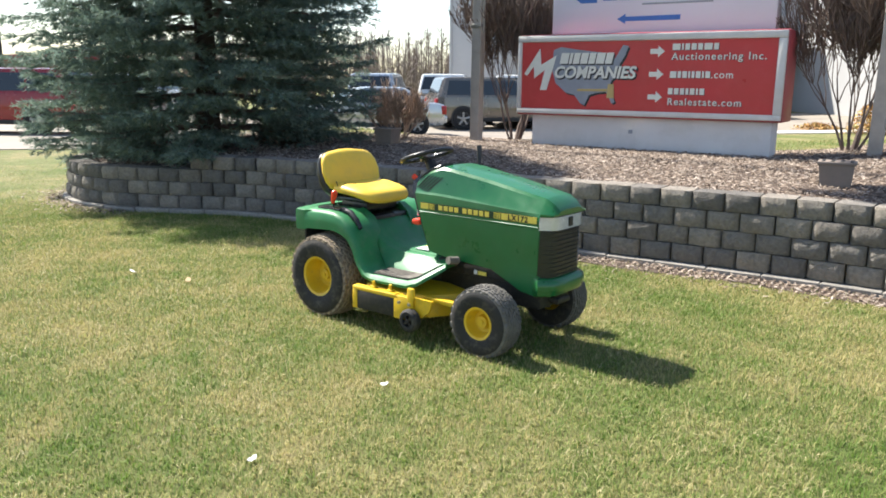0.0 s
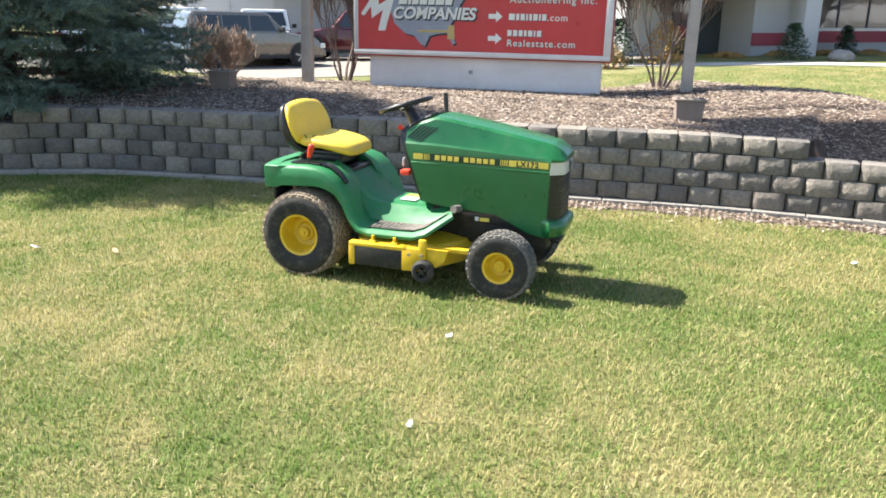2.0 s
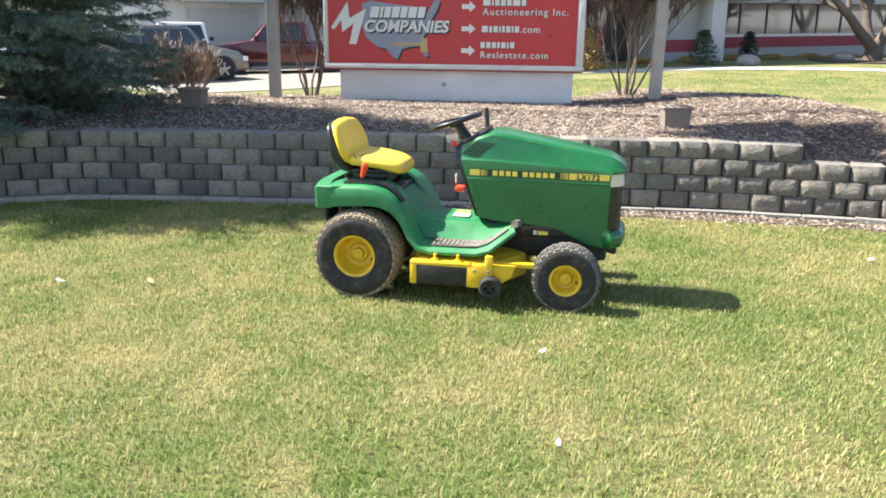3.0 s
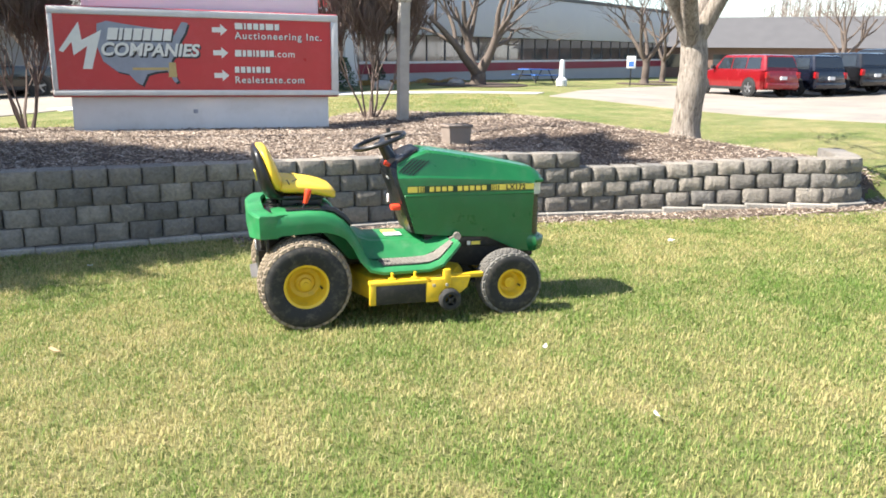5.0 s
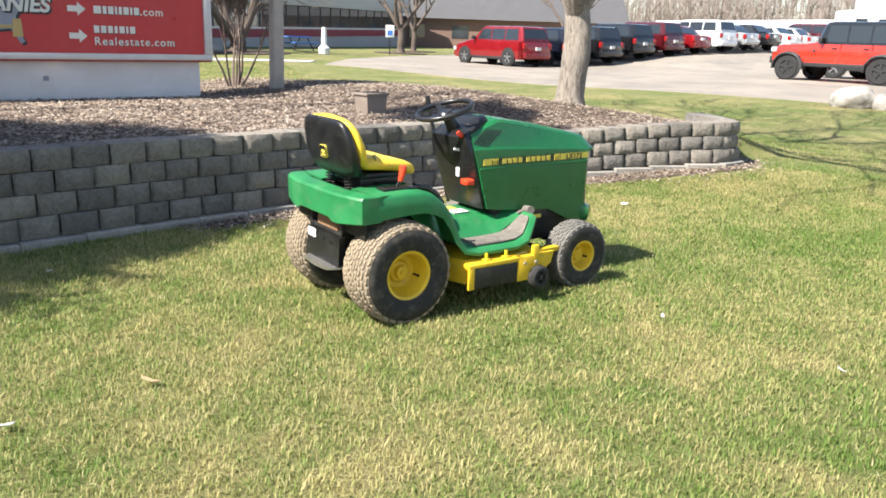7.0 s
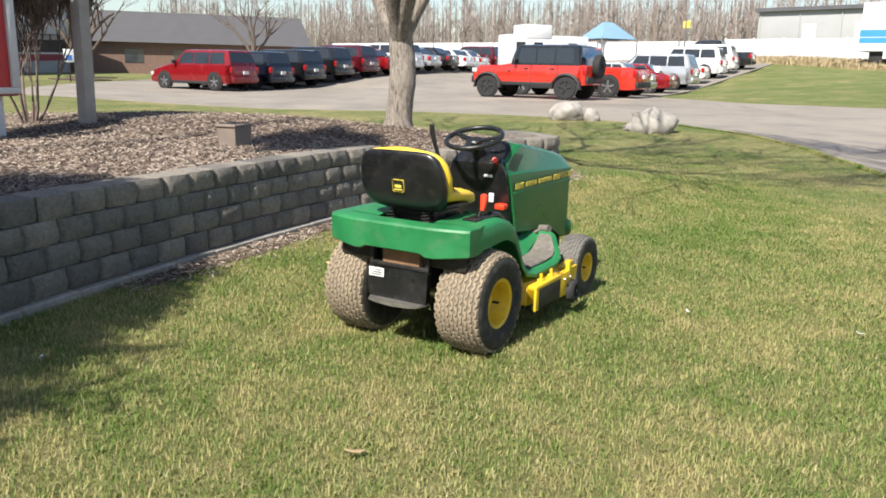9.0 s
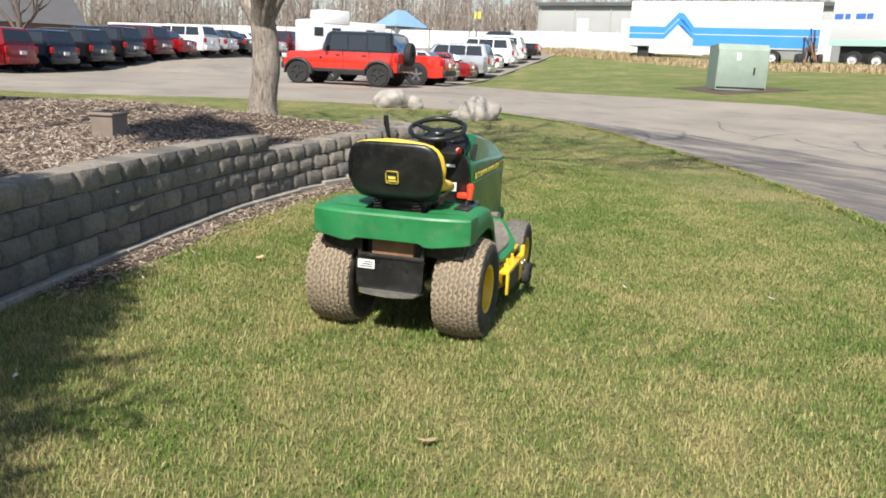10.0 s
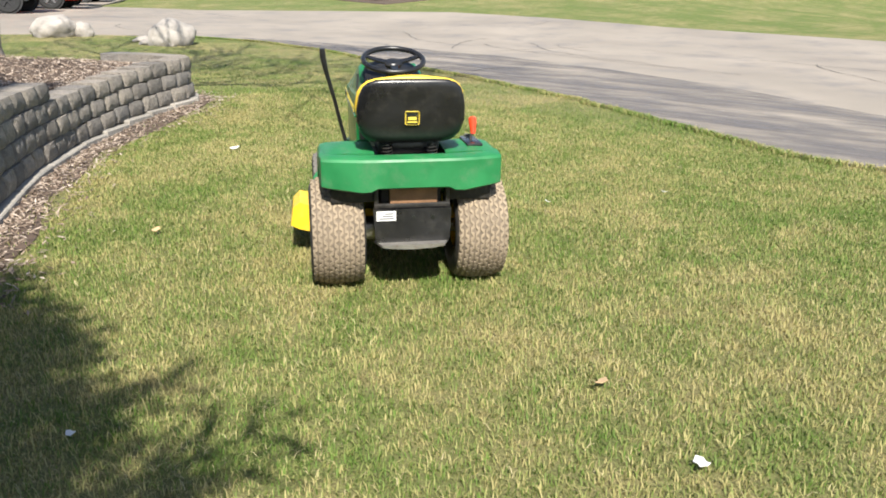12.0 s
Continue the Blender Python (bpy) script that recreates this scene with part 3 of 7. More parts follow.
# hood, from the dash to the nose
def hood_ring(x, w, zt, wt, z_sh, z_bot, lean=0.0, top_lean=0.0):
    half = [(x + lean, w * 0.985, z_bot), (x + lean * 0.45, w, z_bot + (z_sh - z_bot) * 0.55), (x + lean * 0.1, w, max(z_sh - 0.05, z_bot + (z_sh - z_bot) * 0.6)), (x, w - 0.004, z_sh - 0.012), (x, w - 0.012, z_sh), (x + top_lean * 0.6, wt + 0.012, zt - 0.022), (x + top_lean, wt - 0.006, zt - 0.008), (x + top_lean, wt * 0.5, zt - 0.001), (x + top_lean, 0.0, zt)]
    return half + mirror_y(half[-2::-1])


bm = bmesh.new()
ring_loft(bm, [hood_ring(0.560, 0.188, 0.872, 0.150, 0.800, 0.462, 0.105),
               hood_ring(0.640, 0.192, 0.920, 0.152, 0.800, 0.458, 0.06),
               hood_ring(0.735, 0.195, 0.952, 0.148, 0.800, 0.452, 0.02),
               hood_ring(0.800, 0.195, 0.946, 0.146, 0.797, 0.446, 0.0),
               hood_ring(1.05, 0.195, 0.906, 0.140, 0.785, 0.428),
               hood_ring(1.28, 0.191, 0.862, 0.132, 0.772, 0.415),
               hood_ring(1.395, 0.188, 0.838, 0.124, 0.768, 0.410),
               hood_ring(1.405, 0.187, 0.834, 0.123, 0.767, 0.742),
               hood_ring(1.440, 0.180, 0.808, 0.118, 0.764, 0.743, 0.0, 0.010),
               hood_ring(1.472, 0.165, 0.776, 0.112, 0.757, 0.746, 0.0, 0.006)])
hood = part("hood", bm, M_GREEN, mower, "glossy green sloping engine hood", True, 24)
mod = hood.modifiers.new("bevel", "BEVEL")
mod.width, mod.segments, mod.limit_method, mod.angle_limit = 0.007, 2, "ANGLE", radians(22)
# side panel line below the decal
for sy in (-1, 1):
    bm = boxed((0.60, sy * 0.1925 - 0.0045, 0.678), (1.40, sy * 0.1925 + 0.0045, 0.690), 0.003, 1)
    part("panel_ridge", bm, M_GREEN, hood)
    # louvres: dark slots that climb the shoulder from the rear edge
    for k in range(5):
        f = k / 4
        p0, p1 = Vector((0.566 + 0.078 * f, 0, 0.820 - 0.016 * f)), Vector((0.658 + 0.090 * f, 0, 0.898 - 0.010 * f))
        rows = []
        for q in range(5):
            p = p0.lerp(p1, q / 4)
            w, zt, wt = (float(np.interp(p.x, [0.560, 0.640, 0.735], v)) for v in ((0.188, 0.192, 0.195), (0.872, 0.920, 0.952), (0.150, 0.152, 0.148)))
            up = (p.z - 0.80) / (zt - 0.022 - 0.80)
            y = (w - 0.012) + (wt + 0.024 - w) * up
            t = 0.0029 if 0 < q < 4 else 0.0015
            rows.append([(p.x - t * 0.6, sy * (y - 0.004), p.z + t), (p.x + t * 0.6, sy * (y - 0.004), p.z - t), (p.x + t * 0.6, sy * (y + 0.0022), p.z - t), (p.x - t * 0.6, sy * (y + 0.0022), p.z + t)])
        bm = bmesh.new()
        ring_loft(bm, rows)
        part("louvre", bm, M_DECALK, hood)
# headlight band, grille and bumper
bm = bmesh.new()


def front_arc(z, w, x_mid, x_edge, n=12, back=None):
    pts = []
    for i in range(n + 1):
        u = -1 + 2 * i / n
        pts.append((x_edge + (x_mid - x_edge) * (1 - abs(u) ** 6.0), u * w, z))
    return pts


ring_loft(bm, [front_arc(0.672, 0.189, 1.476, 1.400) + front_arc(0.672, 0.15, 1.40, 1.38)[::-1], front_arc(0.740, 0.188, 1.474, 1.400) + front_arc(0.740, 0.15, 1.40, 1.38)[::-1]])
lights = part("headlight_band", bm, M_LENS, mower, "clear plastic headlight strip", True, 50)
bm = boxed((1.462, -0.022, 0.680), (1.480, 0.022, 0.732), 0.004, 1)
part("badge", bm, M_DECALK, lights, "small dark front badge")
bm = bmesh.new()
ring_loft(bm, [front_arc(0.405, 0.183, 1.460, 1.398) + front_arc(0.405, 0.15, 1.39, 1.37)[::-1], front_arc(0.668, 0.183, 1.460, 1.398) + front_arc(0.668, 0.15, 1.39, 1.37)[::-1]])
grille = part("grille", bm, M_DECALK, mower, "black mesh front grille", True, 50)
for k in range(11):
    z = 0.425 + k * 0.0225
    bm = bmesh.new()
    ring_loft(bm, [front_arc(z, 0.181, 1.466, 1.404) + front_arc(z, 0.15, 1.43, 1.39)[::-1], front_arc(z + 0.007, 0.181, 1.466, 1.404) + front_arc(z + 0.007, 0.15, 1.43, 1.39)[::-1]])
    part("grille_bar", bm, M_DECALK, grille)
bm = bmesh.new()
ring_loft(bm, [front_arc(z, w, xm, xe) + front_arc(z, w * 0.8, 1.30, 1.32)[::-1] for z, w, xm, xe in ((0.318, 0.19, 1.455, 1.40), (0.330, 0.205, 1.485, 1.415), (0.375, 0.212, 1.500, 1.42), (0.405, 0.210, 1.495, 1.415), (0.420, 0.20, 1.47, 1.405))])
part("bumper", bm, M_GREEN, mower, "", True, 50)
for sy in (-1, 1):
    bm = bmesh.new()
    prism(bm, [(1.08, 0.436), (1.405, 0.430), (1.425, 0.40), (1.425, 0.335), (1.39, 0.322), (1.30, 0.335), (1.17, 0.395)], sy * 0.170, sy * 0.1885)
    part("bumper_side", bm, M_GREEN, mower)

# decal along the hood: yellow ends, black middle with bars in place of the maker's name
for sy in (-1, 1):
    y = sy * 0.1968

    def strip(x0, x1, z0, z1, mat, name, lift=0.0):
        return part(name, boxed((x0, y + sy * lift - 0.0012, z0), (x1, y + sy * lift + 0.0012, z1)), mat, hood)
    strip(0.615, 1.395, 0.703, 0.742, M_DECALG, "decal_band")
    strip(0.615, 0.672, 0.706, 0.739, M_DECALY, "decal_block", 0.0022)
    for k in range(4):
        strip(0.680 + k * 0.010, 0.686 + k * 0.010 - k * 0.001, 0.706, 0.739, M_DECALY, "decal_bar", 0.0022)
        strip(1.125 + k * 0.011, 1.129 + k * 0.011 + k * 0.001, 0.706, 0.739, M_DECALY, "decal_bar", 0.0022)
    strip(1.172, 1.392, 0.706, 0.739, M_DECALY, "decal_block", 0.0022)
    for x0, n in ((0.745, 4), (0.915, 5)):
        for k in range(n):
            strip(x0 + k * 0.0375, x0 + k * 0.0375 + 0.027, 0.709, 0.736, M_DECALY, "name_bar", 0.0022)


def lettering(name, words, size, m, mat, parent, depth=0.0006, bold=0.0, spacing=1.0, align="LEFT", slant=0.0):
    cu = bpy.data.curves.new(name, "FONT")
    cu.body, cu.size, cu.extrude, cu.offset, cu.space_character, cu.align_x = words, size, depth, bold, spacing, align
    tmp = new(name, cu)
    dg = bpy.context.evaluated_depsgraph_get()
    me = bpy.data.meshes.new_from_object(tmp.evaluated_get(dg))
    bpy.data.objects.remove(tmp)
    me.transform(Matrix(((1, slant, 0, 0), (0, 1, 0, 0), (0, 0, 1, 0), (0, 0, 0, 1))))
    me.materials.clear()
    me.materials.append(mat)
    ob = new(name, me)
    ob.parent = parent
    ob.matrix_basis = m
    return ob


lettering("model_number", "LX172", 0.040, pose(1.215, -0.2005, 0.709, 90, 0, 0), M_DECALK, hood, 0.0008, 0.0016, 1.2)
lettering("model_number", "LX172", 0.040, pose(1.365, 0.2005, 0.709, 90, 0, 180), M_DECALK, hood, 0.0008, 0.0016, 1.2)

# chassis, engine shadow and front axle
bm = bmesh.new()
box(bm, (0.45, -0.15, 0.235), (0.74, 0.15, 0.39), 0.02)
box(bm, (0.72, -0.15, 0.235), (1.40, 0.15, 0.47), 0.02)
box(bm, (-0.18, -0.14, 0.30), (0.16, 0.14, 0.54), 0.02)
box(bm, (0.10, -0.13, 0.28), (0.5, 0.13, 0.40), 0.02)
box(bm, (0.72, -0.17, 0.36), (1.34, 0.17, 0.43), 0.01)
part("chassis", bm, M_DARK, mower)
bm = bmesh.new()
tube(bm, [(1.19, -0.31, 0.19), (1.19, -0.12, 0.235), (1.19, 0.12, 0.235), (1.19, 0.31, 0.19)], 0.028, 10)
for sy in (-1, 1):
    tube(bm, [(1.19, sy * 0.27, 0.13), (1.19, sy * 0.27, 0.27)], 0.022, 10)
tube(bm, [(1.06, -0.25, 0.20), (1.06, 0.25, 0.20)], 0.011, 8)
part("front_axle", bm, M_DARK, mower)
bm = bmesh.new()
tube(bm, [(0, -0.24, 0.252), (0, 0.24, 0.252)], 0.032, 14)
for sy in (-1, 1):
    tube(bm, [(0, sy * 0.13, 0.252), (0, sy * 0.20, 0.252)], 0.055, 14)
part("rear_axle", bm, M_STEEL, mower, "dusty steel rear axle")
bm = boxed((0.98, -0.176, 0.368), (1.075, -0.1715, 0.405), 0.002, 1)
plate = part("warning_sticker", bm, M_DECALK, mower, "small black and yellow sticker")
part("sticker_bar", boxed((1.012, -0.1785, 0.376), (1.068, -0.1755, 0.397)), M_DECALY, plate)
part("sticker_bar", boxed((0.985, -0.1785, 0.376), (1.006, -0.1755, 0.400)), M_WHITE, plate)
bm = bmesh.new()
tube(bm, [(1.37, -0.05, 0.29), (1.44, -0.05, 0.275), (1.44, 0.06, 0.275)], 0.02, 10)
part("exhaust", bm, M_DARK, mower)

# fenders with running boards
PROFILE = [(-0.162, 0.641, 0.123), (-0.12, 0.646, 0.118), (0.02, 0.650, 0.114), (0.10, 0.646, 0.108), (0.165, 0.626, 0.10), (0.220, 0.588, 0.085), (0.268, 0.533, 0.06), (0.305, 0.465, 0.05), (0.338, 0.385, 0.045),
           (0.375, 0.338, 0.042), (0.43, 0.328, 0.042), (0.58, 0.330, 0.042), (0.69, 0.332, 0.042), (0.755, 0.352, 0.042), (0.83, 0.405, 0.04), (0.885, 0.442, 0.036)]


def fender(sy):
    bm = bmesh.new()
    rings = []
    for i, (x, z, drop) in enumerate(PROFILE):
        a, b = PROFILE[max(0, i - 1)], PROFILE[min(len(PROFILE) - 1, i + 1)]
        t = Vector((b[0] - a[0], 0, b[1] - a[1])).normalized()
        down = Vector((t.z, 0, -t.x))          # toward the wheel or the ground
        inner = 0.16 if x < 0.30 else 0.23
        yo = 0.402 if x < 0.32 else 0.402 + min(0.02, (x - 0.32) * 0.2)
        if x > 0.75:
            yo -= (x - 0.75) * 0.75
        p = Vector((x, 0, z))
        row = []
        for y, k in ((inner, 0.004), (inner + 0.02, 0.0), ((inner + yo) / 2, -0.004), (yo - 0.035, 0.0), (yo - 0.010, 0.006), (yo, 0.022), (yo + 0.004, drop * 0.6), (yo + 0.002, drop)):
            q = p + down * k
            row.append((q.x, y * sy, q.z))
        rings.append(row)
    ring_loft(bm, rings, False, False)
    bmesh.ops.recalc_face_normals(bm, faces=bm.faces)
    bmesh.ops.solidify(bm, geom=bm.faces[:], thickness=0.012)
    ob = part("fender", bm, M_GREENP, mower, "green moulded fender with running board", True, 50)
    # ribbed foot mat
    bm = bmesh.new()
    ring_loft(bm, [[(x, sy * 0.25, z), (x, sy * yo, z), (x, sy * yo, z + 0.006), (x, sy * 0.25, z + 0.006)] for x, yo, z in ((0.43, 0.395, 0.331), (0.60, 0.398, 0.333), (0.70, 0.395, 0.338), (0.755, 0.385, 0.356), (0.83, 0.335, 0.408), (0.855, 0.31, 0.424))])
    mat_ = part("foot_mat", bm, M_MAT, ob, "worn grey ribbed foot mat")
    for k in range(11):
        x0 = 0.44 + k * 0.0255
        part("rib", boxed((x0, min(sy * 0.26, sy * 0.39), 0.3375), (x0 + 0.017, max(sy * 0.26, sy * 0.39), 0.3425), 0.001, 1), M_MAT, mat_)
    # inner panel between running board and tunnel
    bm = bmesh.new()
    ring_loft(bm, [[(x, sy * 0.242, zb), (x, sy * y1, zt), (x, sy * y2, zt + 0.008), (x, sy * (y2 - 0.01), zb - 0.02)] for x, zb, zt, y1, y2 in ((0.12, 0.50, 0.648, 0.225, 0.16), (0.20, 0.42, 0.602, 0.222, 0.15), (0.265, 0.345, 0.520, 0.212, 0.13), (0.33, 0.338, 0.452, 0.185, 0.10), (0.40, 0.336, 0.425, 0.165, 0.09), (0.70, 0.338, 0.420, 0.160, 0.09), (0.86, 0.415, 0.440, 0.17, 0.10))])
    part("inner_panel", bm, M_GREENP, ob, "", True, 40)
    return ob


fr, fl = fender(-1), fender(1)
# tunnel
bm = bmesh.new()
ring_loft(bm, [[(x, -w - 0.03, z - 0.10), (x, -w - 0.025, z - 0.01), (x, -w, z), (x, w, z), (x, w + 0.025, z - 0.01), (x, w + 0.03, z - 0.10)] for x, z, w in ((0.14, 0.60, 0.14), (0.215, 0.575, 0.14), (0.275, 0.515, 0.135), (0.335, 0.462, 0.115), (0.40, 0.440, 0.105), (0.66, 0.436, 0.10), (0.74, 0.434, 0.10))])
tunnel = part("tunnel", bm, M_GREENP, mower, "green tunnel between the running boards", True, 40)
part("warning_label", boxed((0.50, -0.11, 0.4395), (0.60, -0.03, 0.4435)), M_WHITE, tunnel, "faded white warning label")
part("warning_label", boxed((0.50, -0.02, 0.4395), (0.585, 0.05, 0.4435)), M_DECALY, tunnel, "faded yellow warning label")
# rear panel
bm = bmesh.new()
rows_ = []
EDGE = [(0.0, 0.507, -0.284), (0.155, 0.506, -0.283), (0.185, 0.491, -0.282), (0.225, 0.489, -0.279), (0.30, 0.498, -0.264), (0.375, 0.507, -0.246), (0.397, 0.511, -0.232), (0.405, 0.516, -0.15)]
for y, zb, x in [(-a, b, c) for a, b, c in EDGE[:0:-1]] + EDGE:
    zt = 0.640
    inx = x + 0.085
    rows_.append([(x + 0.008, y, zb), (x, y, zb + 0.006), (x - 0.003, y, zt - 0.014), (x + 0.004, y * 0.998, zt - 0.004), (x + 0.014, y * 0.992, zt), (inx, y * 0.96, zt + 0.002), (inx + 0.008, y * 0.955, zt - 0.02), (x + 0.025, y * 0.97, zb + 0.02)])
ring_loft(bm, rows_)
part("rear_panel", bm, M_GREENP, mower, "green rear panel joining the fenders", True, 30)
# seat well and suspension
bm = bmesh.new()
box(bm, (-0.19, -0.20, 0.54), (0.20, 0.20, 0.606), 0.01)
box(bm, (-0.10, -0.14, 0.62), (0.13, 0.14, 0.690), 0.02)
part("seat_base", bm, M_BLACK, mower, "black seat base")
for sy in (-1, 1):
    bm = bmesh.new()
    n = 46
    tube(bm, [(-0.14 + 0.022 * math.cos(k * 0.75), sy * 0.10 + 0.022 * math.sin(k * 0.75), 0.625 + k * 0.0018) for k in range(n)], 0.0035, 5)
    part("seat_spring", bm, M_DARK, mower, "coiled dark seat spring")


def rounded(w, d, n=28, e=3.0):
    out = []
    for k in range(n):
        a = 2 * math.pi * k / n
        c, s = math.cos(a), math.sin(a)
        out.append((math.copysign(abs(c) ** (2 / e), c) * d, math.copysign(abs(s) ** (2 / e), s) * w))
    return out


# seat: cushion, backrest and the black shell behind
bm = bmesh.new()
rings = []
for z, w, x, d in ((0.735, 0.170, -0.118, 0.020), (0.750, 0.205, -0.116, 0.036), (0.79, 0.232, -0.128, 0.040), (0.85, 0.243, -0.146, 0.036), (0.91, 0.233, -0.168, 0.032), (0.942, 0.213, -0.184, 0.030), (0.960, 0.188, -0.193, 0.026), (0.970, 0.154, -0.198, 0.016), (0.975, 0.10, -0.200, 0.005)):
    rings.append([(x + a, b, z + 0.01 * (1 - (b / max(w, 1e-3)) ** 2) * (z > 0.935)) for a, b in rounded(w, d)])
ring_loft(bm, rings)
part("backrest", bm, M_SEAT, mower, "yellow vinyl backrest", True, 60)
bm = bmesh.new()
rings = []
for x, w, zc, d in ((-0.130, 0.14, 0.752, 0.015), (-0.118, 0.190, 0.756, 0.032), (-0.08, 0.216, 0.757, 0.042), (0.0, 0.222, 0.752, 0.040), (0.08, 0.218, 0.741, 0.038), (0.14, 0.208, 0.727, 0.039), (0.182, 0.186, 0.712, 0.036), (0.204, 0.154, 0.702, 0.026), (0.212, 0.10, 0.696, 0.010)):
    ring = []
    for a, b in rounded(w, d):
        sag = -0.012 * (1 - min(1, abs(b) / 0.16) ** 2) if a > 0 and -0.1 < x < 0.15 else 0
        ring.append((x, b, zc + a + sag))
    rings.append(ring)
ring_loft(bm, rings)
cush = part("cushion", bm, M_SEAT, mower, "yellow vinyl seat cushion", True, 60)
for sy in (-1, 1):
    bm = bmesh.new()
    tube(bm, [(-0.07, sy * 0.205, 0.80), (-0.055, sy * 0.208, 0.775), (-0.075, sy * 0.20, 0.757), (-0.03, sy * 0.17, 0.789), (0.0, sy * 0.10, 0.785)], 0.003, 6)
    part("crack", bm, M_DARK, cush, "dark split seam")
bm = bmesh.new()
rings = []
for z, w, x, d in ((0.690, 0.165, -0.110, 0.06), (0.700, 0.195, -0.125, 0.06), (0.735, 0.220, -0.160, 0.045), (0.79, 0.238, -0.178, 0.042), (0.85, 0.236, -0.193, 0.038), (0.90, 0.227, -0.206, 0.034), (0.935, 0.212, -0.215, 0.030), (0.955, 0.190, -0.221, 0.024), (0.967, 0.156, -0.225, 0.016), (0.971, 0.10, -0.227, 0.005)):
    rings.append([(x + a, b, z) for a, b in rounded(w, d, 28, 3.4)])
ring_loft(bm, rings)
shell = part("seat_shell", bm, M_BLACK, mower, "glossy black seat shell", True, 60)
bm = bmesh.new()
box(bm, (-0.12, -0.18, 0.682), (0.140, 0.18, 0.708), 0.012)
part("seat_pan", bm, M_BLACK, mower)
LOGO = pose(-0.2246, 0.0, 0.805, 90, 0, -90) @ pose(0, 0, 0, 10, 0, 0)
bm = bmesh.new()
box(bm, (-0.032, -0.030, -0.002), (0.032, 0.030, 0.003), 0.008, 3, LOGO)
logo = part("badge", bm, M_DECALY, shell, "square yellow and black badge")
bm = bmesh.new()
box(bm, (-0.028, -0.026, 0.0), (0.028, 0.026, 0.0042), 0.007, 3, LOGO)
part("badge_field", bm, M_DECALK, logo)
bm = bmesh.new()
box(bm, (-0.018, -0.008, 0.004), (0.018, 0.006, 0.0056), 0, 1, LOGO)
box(bm, (-0.022, -0.020, 0.004), (0.022, -0.014, 0.0056), 0, 1, LOGO)
part("badge_mark", bm, M_DECALY, logo)

# dash console, steering column and wheel
bm = bmesh.new()
ring_loft(bm, [[(x0, -w, z), (x0 - 0.012, -w * 0.7, z), (x0 - 0.014, 0, z), (x0 - 0.012, w * 0.7, z), (x0, w, z), (x1, w, z), (x1, -w, z)] for x0, x1, w, z in ((0.648, 0.70, 0.165, 0.462), (0.60, 0.68, 0.172, 0.60), (0.560, 0.66, 0.178, 0.72), (0.530, 0.64, 0.174, 0.80), (0.520, 0.60, 0.152, 0.850), (0.552, 0.64, 0.138, 0.884), (0.62, 0.69, 0.125, 0.905))])
dash = part("dash_console", bm, M_BLACK, mower, "black dash console", True, 40)
bm = bmesh.new()
ring_loft(bm, [[(x, -w, z), (x, -w * 0.9, z + 0.010), (x, 0, z + 0.002), (x, w * 0.9, z + 0.010), (x, w, z), (x, w, z - 0.02), (x, -w, z - 0.02)] for x, w, z in ((0.548, 0.142, 0.866), (0.60, 0.146, 0.901), (0.65, 0.138, 0.930), (0.688, 0.118, 0.944), (0.702, 0.08, 0.949))])
part("instrument_panel", bm, M_BLACK, dash, "glossy black instrument panel", True, 40)
part("dial_label", boxed((0.60, -0.10, 0.909), (0.625, -0.05, 0.913), 0, 1), M_GREYPR, dash)
part("dash_label", boxed((0.553, -0.10, 0.775), (0.5585, -0.05, 0.80), 0, 1, pose(-0.032, 0, 0)), M_WHITE, dash)
part("key_tag", boxed((0.515, -0.115, 0.640), (0.523, -0.085, 0.690), 0.003, 2), M_WHITE, dash, "white key tag")
bm = bmesh.new()
box(bm, (0.525, -0.175, 0.600), (0.58, -0.115, 0.632), 0.008)
part("brake_knob", bm, M_RED, dash, "orange red brake knob")
bm = bmesh.new()
tube(bm, [(0.525, -0.12, 0.855), (0.495, -0.125, 0.875)], [0.012, 0.016], 10)
part("choke_knob", bm, M_RED, dash, "orange choke knob")
bm = bmesh.new()
tube(bm, [(0.60, 0, 0.80), (0.545, 0, 0.90), (0.503, 0, 0.970)], [0.055, 0.036, 0.028], 14)
part("steering_column", bm, M_BLACK, mower)
SW = pose(0.490, 0, 0.985, 0, -17.6, 0)
bm = bmesh.new()
rings = []
for k in range(40):
    a = 2 * math.pi * k / 40
    c, s = math.cos(a), math.sin(a)
    rings.append([SW @ Vector((c * (0.152 + 0.0130 * math.cos(b)), s * (0.152 + 0.0130 * math.cos(b)), 0.0135 * math.sin(b))) for b in (2 * math.pi * j / 10 for j in range(10))])
rings.append(rings[0])
ring_loft(bm, rings, True, False)
bmesh.ops.remove_doubles(bm, verts=bm.verts, dist=1e-5)
sw = part("steering_wheel", bm, M_BLACK, mower, "black three-spoke steering wheel", True, 60)
for a in (70, 180, 290):
    c, s = math.cos(radians(a)), math.sin(radians(a))
    bm = bmesh.new()
    ring_loft(bm, [[SW @ Vector((c * r - s * w, s * r + c * w, z + t)) for w, t in ((-hw, 0), (hw, 0), (hw, 0.009), (-hw, 0.009))] for r, hw, z in ((0.02, 0.022, -0.022), (0.09, 0.016, -0.016), (0.15, 0.012, -0.005))])
    part("spoke", bm, M_BLACK, sw)
bm = bmesh.new()
lathe(bm, [(0.002, -0.03), (0.042, -0.03), (0.046, -0.016), (0.036, -0.006), (0.002, -0.004)], "Z", 20, SW)
part("wheel_boss", bm, M_BLACK, sw)

